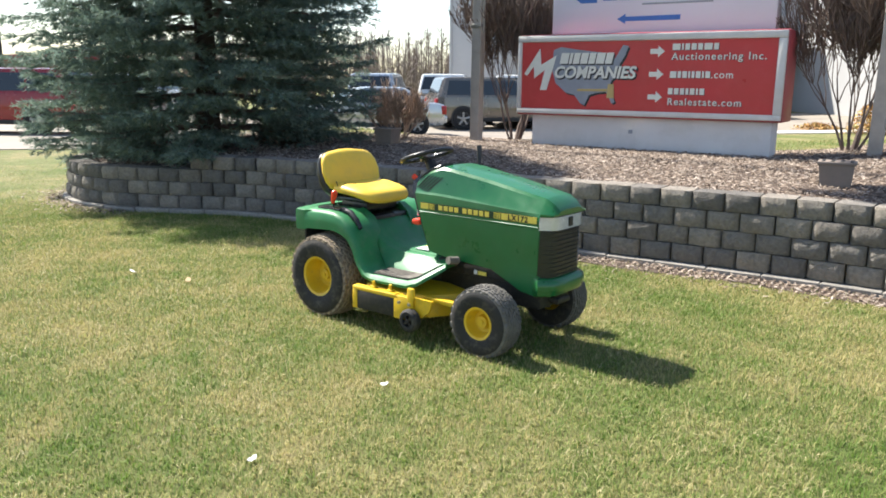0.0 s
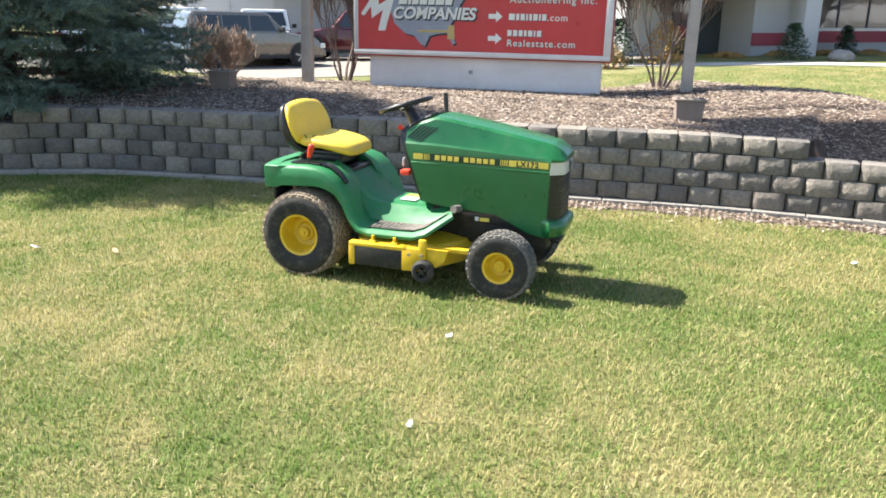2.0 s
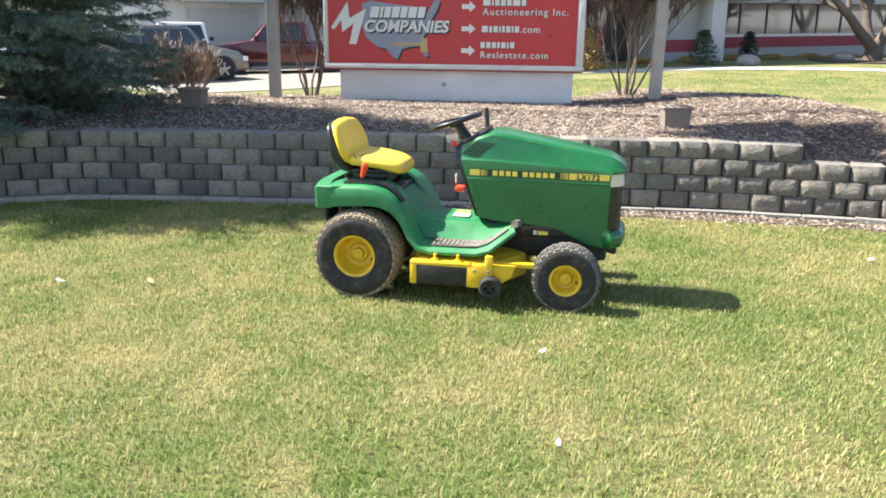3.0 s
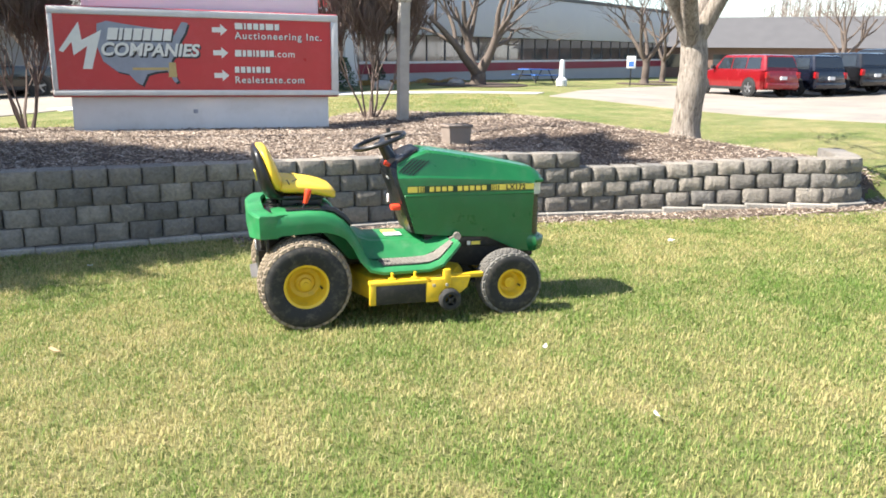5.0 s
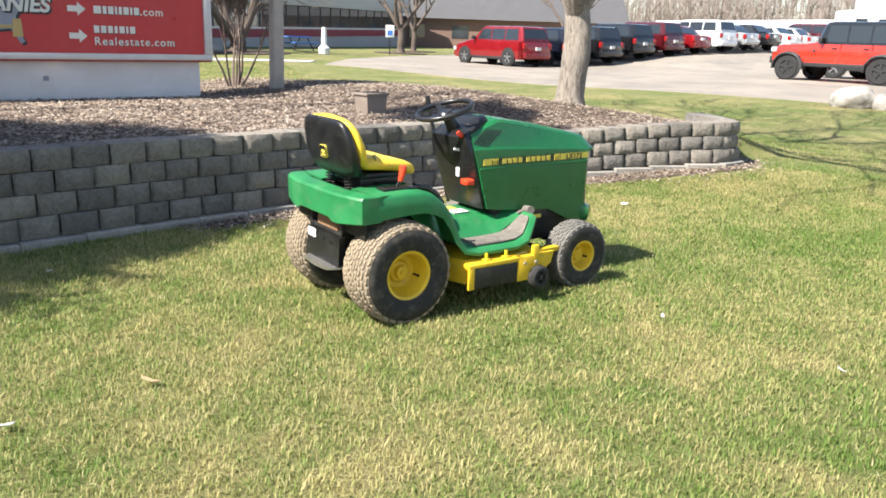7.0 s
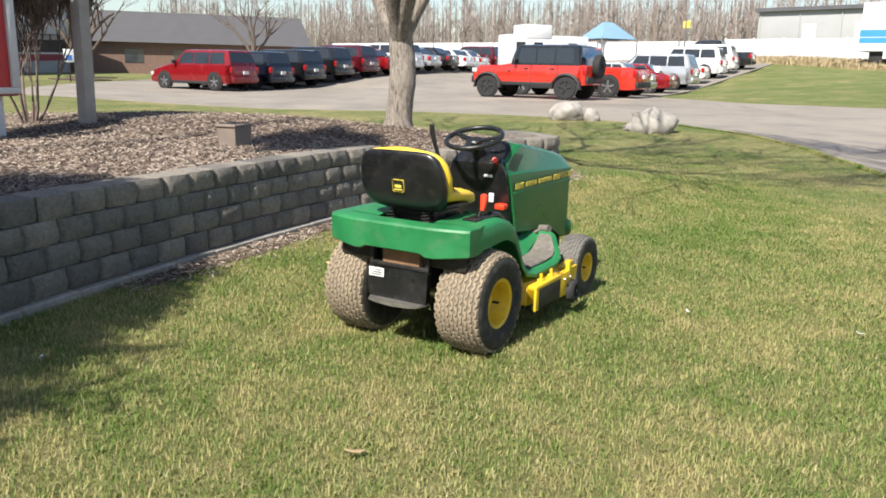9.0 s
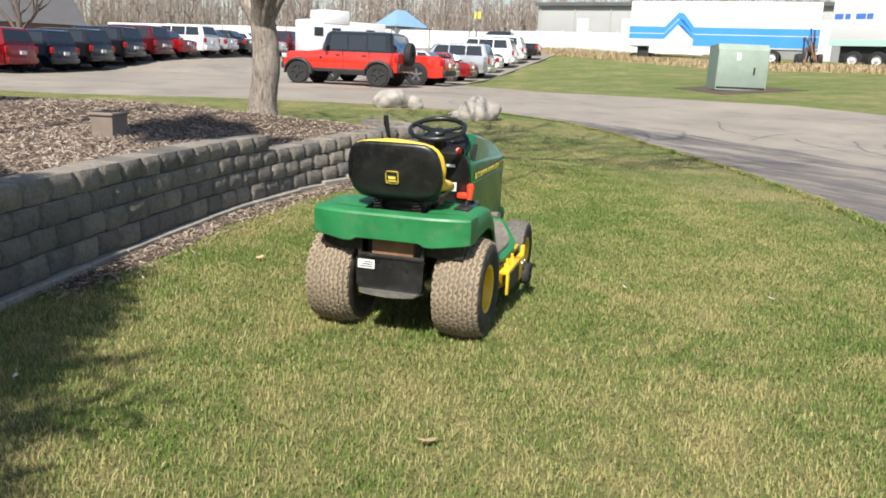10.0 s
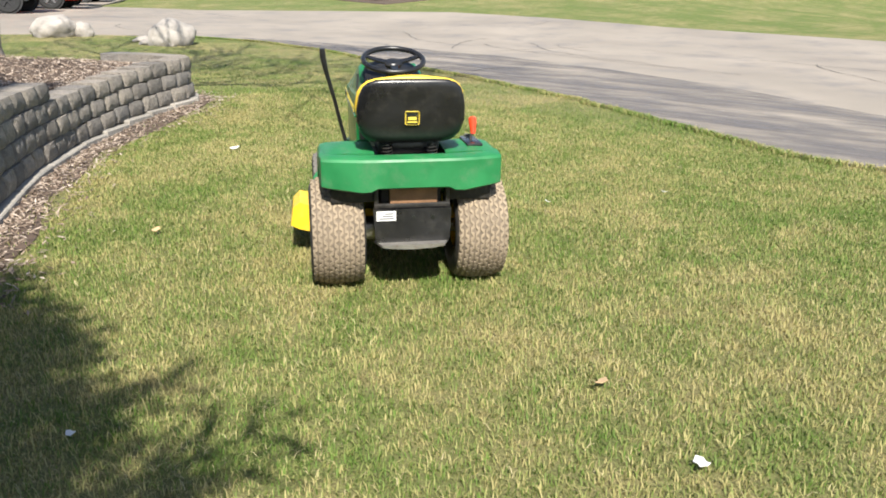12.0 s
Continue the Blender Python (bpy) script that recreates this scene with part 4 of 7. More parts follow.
# levers
bm = bmesh.new()
tube(bm, [(0.0, -0.305, 0.645), (0.012, -0.308, 0.675), (0.020, -0.32, 0.70)], 0.006, 8)
lev = part("shift_lever", bm, M_DARK, mower)
bm = bmesh.new()
tube(bm, [(0.016, -0.319, 0.687), (0.022, -0.32, 0.706), (0.030, -0.32, 0.735), (0.034, -0.318, 0.756), (0.036, -0.317, 0.765)], [0.011, 0.014, 0.0185, 0.019, 0.010], 12)
part("knob", bm, M_RED, lev, "bright orange shift knob")
bm = bmesh.new()
box(bm, (-0.09, -0.345, 0.647), (0.10, -0.270, 0.661), 0.005)
box(bm, (0.08, -0.335, 0.644), (0.16, -0.285, 0.653), 0.004)
tube(bm, [(0.10, -0.315, 0.656), (0.17, -0.32, 0.644), (0.225, -0.325, 0.604), (0.262, -0.328, 0.560)], [0.016, 0.018, 0.017, 0.012], 10)
part("shift_plate", bm, M_BLACK, mower, "black shift gate on the fender")
bm = bmesh.new()
tube(bm, [(0.690, 0.215, 0.43), (0.672, 0.258, 0.60), (0.650, 0.300, 0.78), (0.630, 0.337, 0.92), (0.620, 0.350, 0.99), (0.616, 0.352, 1.033)], [0.010, 0.010, 0.010, 0.0125, 0.016, 0.014], 10)
part("lift_lever", bm, M_BLACK, mower, "tall black deck lift lever")
bm = bmesh.new()
tube(bm, [(0.905, -0.225, 0.448), (0.890, -0.290, 0.456)], 0.022, 12)
tube(bm, [(0.895, -0.24, 0.45), (0.86, -0.18, 0.41)], 0.010, 8)
part("foot_pedal", bm, M_MAT, mower, "worn grey foot pedal")

# mowing deck
bm = bmesh.new()
top = [(0.36, -0.40), (0.62, -0.445), (0.84, -0.38), (0.95, -0.2), (0.96, 0.2), (0.84, 0.42), (0.60, 0.47), (0.34, 0.42), (0.28, 0.2), (0.28, -0.2)]
ring_loft(bm, [[(x * 1.0 - 0.0, y * 1.03, 0.145) for x, y in top], [(x, y * 1.03, 0.235) for x, y in top], [(0.6 + (x - 0.6) * 0.95, y * 0.98, 0.262) for x, y in top], [(0.6 + (x - 0.6) * 0.6, y * 0.6, 0.285) for x, y in top]])
deck = part("mower_deck", bm, M_YEL, mower, "scuffed yellow steel mowing deck", True, 40)
bm = bmesh.new()
box(bm, (0.335, -0.478, 0.238), (0.69, -0.425, 0.262), 0.006)
box(bm, (0.655, -0.478, 0.128), (0.80, -0.462, 0.262), 0.006)
box(bm, (0.335, -0.478, 0.128), (0.372, -0.462, 0.245), 0.005)
prism(bm, [(0.66, 0.14), (0.85, 0.16), (0.90, 0.20), (0.92, 0.262), (0.66, 0.262)], -0.462, -0.445)
part("deck_side", bm, M_YEL, deck)
part("deck_flap", boxed((0.368, -0.474, 0.130), (0.658, -0.456, 0.242), 0.004), M_DARK, deck, "black deck flap")
for x in (0.47, 0.60):
    bm = bmesh.new()
    tube(bm, [(x, -0.44, 0.255), (x, -0.44, 0.300)], 0.009, 8)
    box(bm, (x - 0.02, -0.455, 0.255), (x + 0.02, -0.425, 0.272), 0.004)
    part("lift_pin", bm, M_YEL, deck)
bm = bmesh.new()
box(bm, (0.755, -0.480, 0.20), (0.800, -0.455, 0.315), 0.008)
tube(bm, [(0.79, -0.455, 0.19), (0.79, -0.50, 0.19)], 0.012, 8)
part("wheel_bracket", bm, M_YEL, deck, "yellow steel gauge wheel bracket")
part("hanger_arm", boxed((0.80, -0.40, 0.235), (1.02, -0.36, 0.262), 0.006), M_YEL, deck)
for x in (0.70, 0.775):
    bm = bmesh.new()
    lathe(bm, [(0.002, -0.488), (0.009, -0.488), (0.010, -0.478), (0.002, -0.476)], "Y", 8, pose(x, 0, 0.225))
    part("bolt", bm, M_STEEL, deck)
for sx, sy, rr in ((0.79, -0.490, 0.063), (0.75, 0.520, 0.063)):
    e = new("gauge_wheel")
    e.parent = mower
    e.matrix_basis = pose(sx, sy, 0.142, 0, 20, 0 if sy < 0 else 180)
    bm = bmesh.new()
    lathe(bm, [(0.03, -0.02), (0.034, -0.028), (rr - 0.012, -0.028), (rr, -0.016), (rr, 0.016), (rr - 0.012, 0.028), (0.034, 0.028), (0.03, 0.02)], "Y", 28)
    part("tyre", bm, M_TYRE, e)
    bm = bmesh.new()
    for a in range(4):
        box(bm, (-0.006, -0.022, 0.006), (0.006, 0.0, 0.033), 0, 1, pose(0, 0, 0, 0, a * 90 + 30, 0))
    lathe(bm, [(0.002, -0.03), (0.010, -0.03), (0.012, -0.02), (0.012, 0.02), (0.002, 0.02)], "Y", 12)
    part("spokes", bm, M_DARK, e)
# discharge chute on the far side
bm = bmesh.new()
ring_loft(bm, [[(0.36, 0.44, 0.268), (0.66, 0.44, 0.268), (0.66, 0.44, 0.13), (0.36, 0.44, 0.13)], [(0.38, 0.50, 0.285), (0.64, 0.50, 0.285), (0.66, 0.51, 0.15), (0.36, 0.51, 0.15)], [(0.40, 0.535, 0.255), (0.62, 0.535, 0.255), (0.64, 0.55, 0.165), (0.38, 0.55, 0.165)]])
part("discharge_chute", bm, M_YEL, deck, "yellow discharge chute")

# back end
bm = bmesh.new()
ring_loft(bm, [[(x, y, z) for x, y in ((-0.235, -w), (-0.235, w), (-0.20, w), (-0.20, -w))] for z, w in ((0.238, 0.10), (0.250, 0.155), (0.262, 0.168), (0.402, 0.175))])
hitch = part("hitch_plate", bm, M_BLACK, mower, "black steel hitch plate", True, 30)
bm = bmesh.new()
ring_loft(bm, [[(-0.275, y * 0.82, 0.238 - 0.012 * (1 - (y / 0.17) ** 2)), (-0.205, y, 0.242 - 0.008 * (1 - (y / 0.17) ** 2)), (-0.205, y, 0.252), (-0.275, y * 0.82, 0.248)] for y in (-0.17, -0.11, 0, 0.11, 0.17)])
part("drawbar", bm, M_STEEL, hitch, "worn steel drawbar lip")
part("sticker", boxed((-0.2375, 0.075, 0.352), (-0.2345, 0.162, 0.396)), M_WHITE, hitch, "small white sticker")
for k in range(3):
    part("sticker_bar", boxed((-0.2395, 0.085, 0.360 + k * 0.011), (-0.2365, 0.150 - k * 0.012, 0.365 + k * 0.011)), M_GREYPR, hitch)
for y in (-0.005, -0.09):
    bm = bmesh.new()
    lathe(bm, [(0.002, -0.003), (0.009, -0.003), (0.009, 0.003), (0.002, 0.003)], "Y", 12, pose(-0.237, y, 0.365, 0, 0, 90))
    part("hole", bm, M_DECALK, hitch)
part("rear_box", boxed((-0.215, -0.115, 0.405), (-0.10, 0.10, 0.505), 0.008), M_RUST, mower, "rusty brown box under the rear panel")
bm = bmesh.new()
box(bm, (-0.22, -0.17, 0.40), (-0.19, -0.15, 0.53), 0.004)
box(bm, (-0.22, 0.15, 0.40), (-0.19, 0.17, 0.53), 0.004)
box(bm, (-0.222, -0.17, 0.405), (-0.195, 0.17, 0.425), 0.003)
box(bm, (-0.20, -0.36, 0.43), (-0.185, -0.17, 0.53), 0.005)
box(bm, (-0.20, 0.17, 0.43), (-0.185, 0.36, 0.53), 0.005)
part("rear_frame", bm, M_DARK, mower)


# ---- monument sign on its base ----
M_SIGNRED = worn("red sign face", (0.55, 0.035, 0.04), 0.35, 0.08, 2, 120, 0, 0.02, (0.62, 0.10, 0.10), 0.3)
M_FRAME = worn("white aluminium frame", (0.66, 0.64, 0.62), 0.45, 0.1, 6, 120, 0, 0.05)
M_SIGNSIDE = worn("faded red sign cabinet", (0.42, 0.07, 0.09), 0.5, 0.15, 3, 120, 0, 0.05)
M_STUCCO = worn("white painted sign base", (0.72, 0.71, 0.72), 0.8, 0.08, 2, 90, 0, 0.2, (0.5, 0.48, 0.46), 0.35)
M_MAP = worn("grey blue map shape", (0.30, 0.32, 0.38), 0.5, 0.12, 9, 120, 0, 0.02)
M_INK = worn("cream lettering", (0.78, 0.76, 0.70), 0.45, 0.06, 20, 150, 0, 0.0)
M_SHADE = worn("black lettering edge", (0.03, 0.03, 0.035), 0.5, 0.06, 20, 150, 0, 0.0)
M_GOLD = worn("tan gavel", (0.55, 0.40, 0.16), 0.5, 0.1, 20, 150, 0, 0.0)
M_BLUE = worn("blue printing", (0.05, 0.16, 0.50), 0.5, 0.08, 20, 150, 0, 0.0)
M_PANEL = worn("pale lilac white sign panel", (0.70, 0.68, 0.78), 0.45, 0.05, 1, 120, 0, 0.0)

SIGN_L = 3.095
SIGN_M = Matrix(((0.844, 0.537, 0, 0.83), (-0.537, 0.844, 0, 10.30), (0, 0, 1, 0), (0, 0, 0, 1)))   # x along the face, y into it
sign = thing("monument_sign", SIGN_M, "red monument sign on a white base in the mulch", "sign")
part("base", boxed((0.16, 0.10, 0.45), (SIGN_L - 0.10, 0.42, 1.06), 0.01), M_STUCCO, sign, "white painted sign base")
part("knot", boxed((1.42, 0.094, 0.84), (1.47, 0.101, 0.885), 0.003), M_MAP, sign)
Z0, Z1 = 1.045, 1.965
part("cabinet", boxed((-0.01, 0.02, Z0 - 0.02), (SIGN_L + 0.01, 0.50, Z1 + 0.015), 0.015), M_SIGNSIDE, sign, "faded red sign cabinet")
part("face", boxed((0.05, 0.0, Z0 + 0.05), (SIGN_L - 0.05, 0.02, Z1 - 0.055)), M_SIGNRED, sign, "red sign face")
for lo, hi in (((0, -0.03, Z1 - 0.075), (SIGN_L, 0.016, Z1)), ((0, -0.03, Z0), (SIGN_L, 0.016, Z0 + 0.06)), ((0, -0.03, Z0 + 0.06), (0.05, 0.016, Z1 - 0.075)), ((SIGN_L - 0.085, -0.03, Z0 + 0.06), (SIGN_L, 0.016, Z1 - 0.075))):
    part("frame_bar", boxed(lo, hi, 0.010), M_FRAME, sign, "white frame edge")


def flat_shape(name, pts, y, mat, parent, depth=0.004):
    bm = bmesh.new()
    ring_loft(bm, [[(x, y, z) for x, z in pts], [(x, y - depth, z) for x, z in pts]])
    return part(name, bm, mat, parent, "", False)


def on_face(pts, x0, z0, w, h):
    return [(x0 + u * w, z0 + v * h) for u, v in pts]


# a country-shaped emblem, a slanted zigzag mark and a gavel bar
MAP = [(0.02, 0.95), (0.12, 1.0), (0.30, 0.96), (0.52, 0.92), (0.66, 0.90), (0.74, 0.78), (0.84, 0.80), (0.93, 1.02), (1.0, 1.0), (0.96, 0.84), (0.90, 0.70), (0.86, 0.52), (0.80, 0.40), (0.78, 0.28), (0.86, 0.05), (0.82, 0.02), (0.74, 0.22),
       (0.62, 0.20), (0.52, 0.16), (0.46, -0.02), (0.40, 0.02), (0.32, 0.16), (0.20, 0.20), (0.06, 0.36), (0.0, 0.62)]
flat_shape("map_shadow", on_face(MAP, 0.475, Z0 + 0.105, 0.95, 0.66), 0.0, M_SHADE, sign, 0.003)
flat_shape("map_emblem", on_face(MAP, 0.455, Z0 + 0.125, 0.95, 0.66), -0.004, M_MAP, sign, 0.004)
flat_shape("zigzag_mark", on_face([(0, 0.40), (0.42, 1.0), (0.46, 0.62), (0.86, 0.84), (0.62, 0.02), (0.44, 0.02), (0.56, 0.50), (0.28, 0.30), (0.26, 0.58), (0.08, 0.36)], 0.085, Z0 + 0.27, 0.50, 0.50), -0.009, M_INK, sign, 0.004)
flat_shape("gavel", [(0.80, Z0 + 0.275), (1.17, Z0 + 0.275), (1.17, Z0 + 0.305), (0.80, Z0 + 0.300)], -0.009, M_GOLD, sign)
flat_shape("gavel_head", [(1.17, Z0 + 0.20), (1.26, Z0 + 0.20), (1.25, Z0 + 0.36), (1.18, Z0 + 0.36)], -0.009, M_GOLD, sign)


def slanted_bars(x0, z0, w, h, widths, mat, y):
    x = x0
    for k, u in enumerate(widths):
        s = 0.2 * h
        flat_shape("name_bar", [(x, z0), (x + u * w, z0), (x + u * w + s, z0 + h), (x + s, z0 + h)], y, mat, sign)
        x += u * w + 0.014


slanted_bars(0.575, Z0 + 0.575, 0.60, 0.125, [0.17, 0.06, 0.13, 0.15, 0.13, 0.17, 0.14], M_SHADE, -0.0085)
slanted_bars(0.560, Z0 + 0.590, 0.60, 0.125, [0.17, 0.06, 0.13, 0.15, 0.13, 0.17, 0.14], M_INK, -0.013)
lettering("word_shadow", "COMPANIES", 0.185, pose(0.500, -0.0115, Z0 + 0.415, 90, 0, 0), M_SHADE, sign, 0.002, 0.008, 1.0, slant=0.2)
lettering("word", "COMPANIES", 0.185, pose(0.485, -0.0165, Z0 + 0.430, 90, 0, 0), M_INK, sign, 0.002, 0.006, 1.0, slant=0.2)
ARROW = [(0, 0.28), (0.55, 0.28), (0.55, 0.0), (1, 0.5), (0.55, 1.0), (0.55, 0.72), (0, 0.72)]
for z in (0.660, 0.410, 0.160):
    flat_shape("arrow", on_face(ARROW, 1.66, Z0 + z, 0.165, 0.125), -0.005, M_INK, sign)


def line_bars(x0, z0, widths, h, gap, mat=M_INK, shadow=True):
    x = x0
    for u in widths:
        if shadow:
            flat_shape("line_shadow", [(x + 0.006, z0 - 0.006), (x + u + 0.006, z0 - 0.006), (x + u + 0.006, z0 + h - 0.006), (x + 0.006, z0 + h - 0.006)], -0.001, M_SHADE, sign, 0.003)
        flat_shape("line_bar", [(x, z0), (x + u, z0), (x + u, z0 + h), (x, z0 + h)], -0.005, mat, sign)
        x += u + gap


line_bars(1.91, Z0 + 0.735, [0.085, 0.02, 0.05, 0.055, 0.05, 0.085, 0.05], 0.068, 0.017)
lettering("line_shadow", "Auctioneering Inc.", 0.108, pose(1.911, -0.0015, Z0 + 0.624, 90, 0, 0), M_SHADE, sign, 0.002, 0.001, 1.22)
lettering("line", "Auctioneering Inc.", 0.108, pose(1.905, -0.0055, Z0 + 0.630, 90, 0, 0), M_INK, sign, 0.002, 0.0012, 1.22)
line_bars(1.90, Z0 + 0.435, [0.07, 0.035, 0.05, 0.02, 0.03, 0.05, 0.02, 0.05], 0.072, 0.016)
lettering("line", ".com", 0.108, pose(2.345, -0.0055, Z0 + 0.435, 90, 0, 0), M_INK, sign, 0.002, 0.0012, 1.15)
line_bars(1.89, Z0 + 0.255, [0.05, 0.05, 0.045, 0.03, 0.05, 0.02, 0.05], 0.068, 0.017)
lettering("line_shadow", "Realestate.com", 0.108, pose(1.891, -0.0015, Z0 + 0.134, 90, 0, 0), M_SHADE, sign, 0.002, 0.001, 1.2)
lettering("line", "Realestate.com", 0.108, pose(1.885, -0.0055, Z0 + 0.140, 90, 0, 0), M_INK, sign, 0.002, 0.0012, 1.2)

# pale panel standing above and behind the red one
upper = thing("upper_sign", SIGN_M, "pale lilac sign panel with a blue arrow above the red sign", "sign")
part("panel", boxed((0.33, 0.22, Z1 + 0.018), (2.92, 0.40, 3.05), 0.01), M_PANEL, upper)
flat_shape("arrow", [(1.16, 2.145), (1.26, 2.205), (1.26, 2.170), (1.90, 2.175), (1.90, 2.120), (1.26, 2.120), (1.26, 2.090)], 0.222, M_BLUE, upper, 0.006)
x = 0.98
for k, u in enumerate([0.17, 0.13, 0.13, 0.13, 0.12, 0.12, 0.12, 0.08]):
    flat_shape("name_bar", [(x, 2.36), (x + u, 2.36), (x + u, 2.36 + (0.26 if k in (0, 7) else 0.19)), (x, 2.36 + (0.26 if k in (0, 7) else 0.19))], 0.222, M_BLUE, upper, 0.006)
    x += u + 0.03
flat_shape("small_line", [(1.45, 2.295), (2.25, 2.295), (2.25, 2.315), (1.45, 2.315)], 0.222, M_MAP, upper, 0.006)
flat_shape("swoosh", [(0.62, 2.40), (0.70, 2.34), (0.90, 2.34), (0.90, 2.40), (0.74, 2.42), (0.74, 2.6), (0.62, 2.6)], 0.222, M_BLUE, upper, 0.006)

# ---- posts, planter boxes ----
M_POST = worn("weathered grey post", (0.42, 0.39, 0.36), 0.8, 0.2, 5, 70, 0, 0.5)
M_BOX = worn("tan plastic light box", (0.23, 0.185, 0.155), 0.7, 0.15, 8, 120, 0, 0.1)
for x, y, lean in ((0.33, 10.80, 0.4), (4.29, 8.33, 0.5)):
    z = ground_at(x, y)
    p = thing("sign_post", pose(x, y, z - 0.15, 0, lean, -32), "tall weathered grey metal post in the mulch", "post", "sign posts")
    bm = bmesh.new()
    box(bm, (-0.065, -0.065, 0), (0.065, 0.065, 5.2), 0.012)
    part("shaft", bm, M_POST, p)
    part("clamp", boxed((-0.075, -0.075, 1.62), (0.075, 0.075, 1.67), 0.006), M_STEEL, p)
    bm = bmesh.new()
    tube(bm, [(0.075, 0.0, 1.55), (0.078, 0.0, 2.2), (0.082, 0.02, 3.2)], 0.014, 6)
    part("conduit", bm, M_POST, p)


def light_box(x, y, rot):
    z = ground_at(x, y)
    t = thing("light_box", pose(x, y, z + 0.04, 0, 0, rot), "tan plastic ground light box set in the mulch", "light box", "ground light boxes")
    bm = bmesh.new()
    ring_loft(bm, [[(-a, -b, h), (a, -b, h), (a, b, h), (-a, b, h)] for a, b, h in ((0.11, 0.085, -0.05), (0.128, 0.10, 0.17))])
    part("body", bm, M_BOX, t)
    part("lid", boxed((-0.142, -0.112, 0.17), (0.142, 0.112, 0.195), 0.006), M_BOX, t)
    bm = bmesh.new()
    for k in range(4):
        box(bm, (-0.115 + k * 0.07, -0.09, 0.192), (-0.09 + k * 0.07, 0.09, 0.200), 0.002, 1)
    part("grate", bm, M_DARK, t, "dark slotted lamp grate")
    return t


light_box(3.14, 6.68, -28)
light_box(-0.78, 10.05, -32)


# ---- woody plants ----
def branching(bm, p, d, length, radius, level, rnd, spread=38, up=0.25, sides=6, kids=(3, 4), shrink=0.62, thin=0.0035, wob=0.18):
    """One limb and, from it, finer ones."""
    n = max(3, int(length / 0.35)) if level else 3
    pts, rad = [p.copy()], [radius]
    q, v = p.copy(), d.normalized()
    for k in range(n):
        v = (v + Vector((rnd.uniform(-wob, wob), rnd.uniform(-wob, wob), rnd.uniform(-wob, wob) + up * 0.25))).normalized()
        q = q + v * (length / n)
        pts.append(q.copy())
        rad.append(max(thin, radius * (1 - 0.62 * (k + 1) / n)))
    tube(bm, pts, rad, sides if level > 1 else (4 if level else 3), False)
    if level <= 0:
        return
    for k in range(rnd.randint(*kids)):
        f = rnd.uniform(0.35, 1.0)
        i = min(n - 1, int(f * n))
        base, ax = pts[i + 1], (pts[i + 1] - pts[i]).normalized()
        out = ax.orthogonal().normalized()
        out.rotate(Matrix.Rotation(rnd.uniform(0, 6.28), 3, ax))
        a = radians(rnd.uniform(spread * 0.6, spread * 1.3))
        nd = ax * math.cos(a) + out * math.sin(a) + Vector((0, 0, up))
        branching(bm, base, nd, length * shrink * rnd.uniform(0.75, 1.15), rad[i + 1] * 0.72, level - 1, rnd, spread, up, sides, kids, shrink, thin, wob)


def shrub(x, y, h, stems, seed, label, mat=M_TWIG, lean=0.35, level=3, r0=0.02, kids=(3, 4)):
    rnd = random.Random(seed)
    t = thing("bare_shrub", pose(x, y, ground_at(x, y) - 0.03), label, "shrub", "bare shrubs")
    for k in range(stems):
        bm = bmesh.new()
        a = 6.28 * k / stems + rnd.uniform(-0.4, 0.4)
        d = Vector((math.cos(a) * lean, math.sin(a) * lean, 1))
        branching(bm, Vector((math.cos(a) * 0.05, math.sin(a) * 0.05, 0)), d, h * rnd.uniform(0.26, 0.38), r0 * rnd.uniform(0.8, 1.2), level, rnd, 27, 0.40, 5, kids, 0.70, 0.0042, 0.22)
        part("stem", bm, mat, t, "", True, 70)
    return t


shrub(0.86, 11.0, 2.5, 8, 11, "leafless upright grey shrub beside the sign", r0=0.019, level=4, kids=(5, 6), lean=0.30)
shrub(4.31, 8.90, 2.3, 7, 12, "leafless upright grey shrub beside the post", r0=0.019, level=4, kids=(5, 6), lean=0.28)
shrub(-0.72, 11.0, 0.90, 22, 13, "low dense leafless brown bush in the mulch", worn("reddish brown twigs", (0.36, 0.265, 0.205), 0.9, 0.3, 20, 80, 0, 0.3), 0.75, 3, 0.010, (4, 5))


def bare_tree(x, y, h, trunk_r, seed, label, first=1.9, forks=4, levels=4, group="bare trees", mat=M_BARK, thin=0.006):
    rnd = random.Random(seed)
    t = thing("bare_tree", pose(x, y, ground_at(x, y) - 0.1), label, "tree", group)
    bm = bmesh.new()
    n = 10
    pts = [Vector((0.02 * math.sin(k * 0.9), 0.025 * math.sin(k * 0.6 + 1), first * k / n)) for k in range(n + 1)]
    rad = [trunk_r * (1.35 - 0.35 * min(1, k / 2)) * (1 - 0.12 * k / n) * (1 + 0.05 * rnd.uniform(-1, 1)) for k in range(n + 1)]
    tube(bm, pts, rad, 14, True)
    part("trunk", bm, mat, t, "", True, 70)
    for k in range(forks):
        bm = bmesh.new()
        a = 6.28 * k / forks + rnd.uniform(-0.5, 0.5)
        ln = rnd.uniform(0.45, 0.7)
        branching(bm, pts[-1] - Vector((0, 0, 0.18)), Vector((math.cos(a) * ln, math.sin(a) * ln, 0.95)), h * 0.42, trunk_r * 0.62, levels, rnd, 36, 0.12, 8, (3, 4), 0.66, thin, 0.16)
        part("limb", bm, mat, t, "", True, 70)
    return t


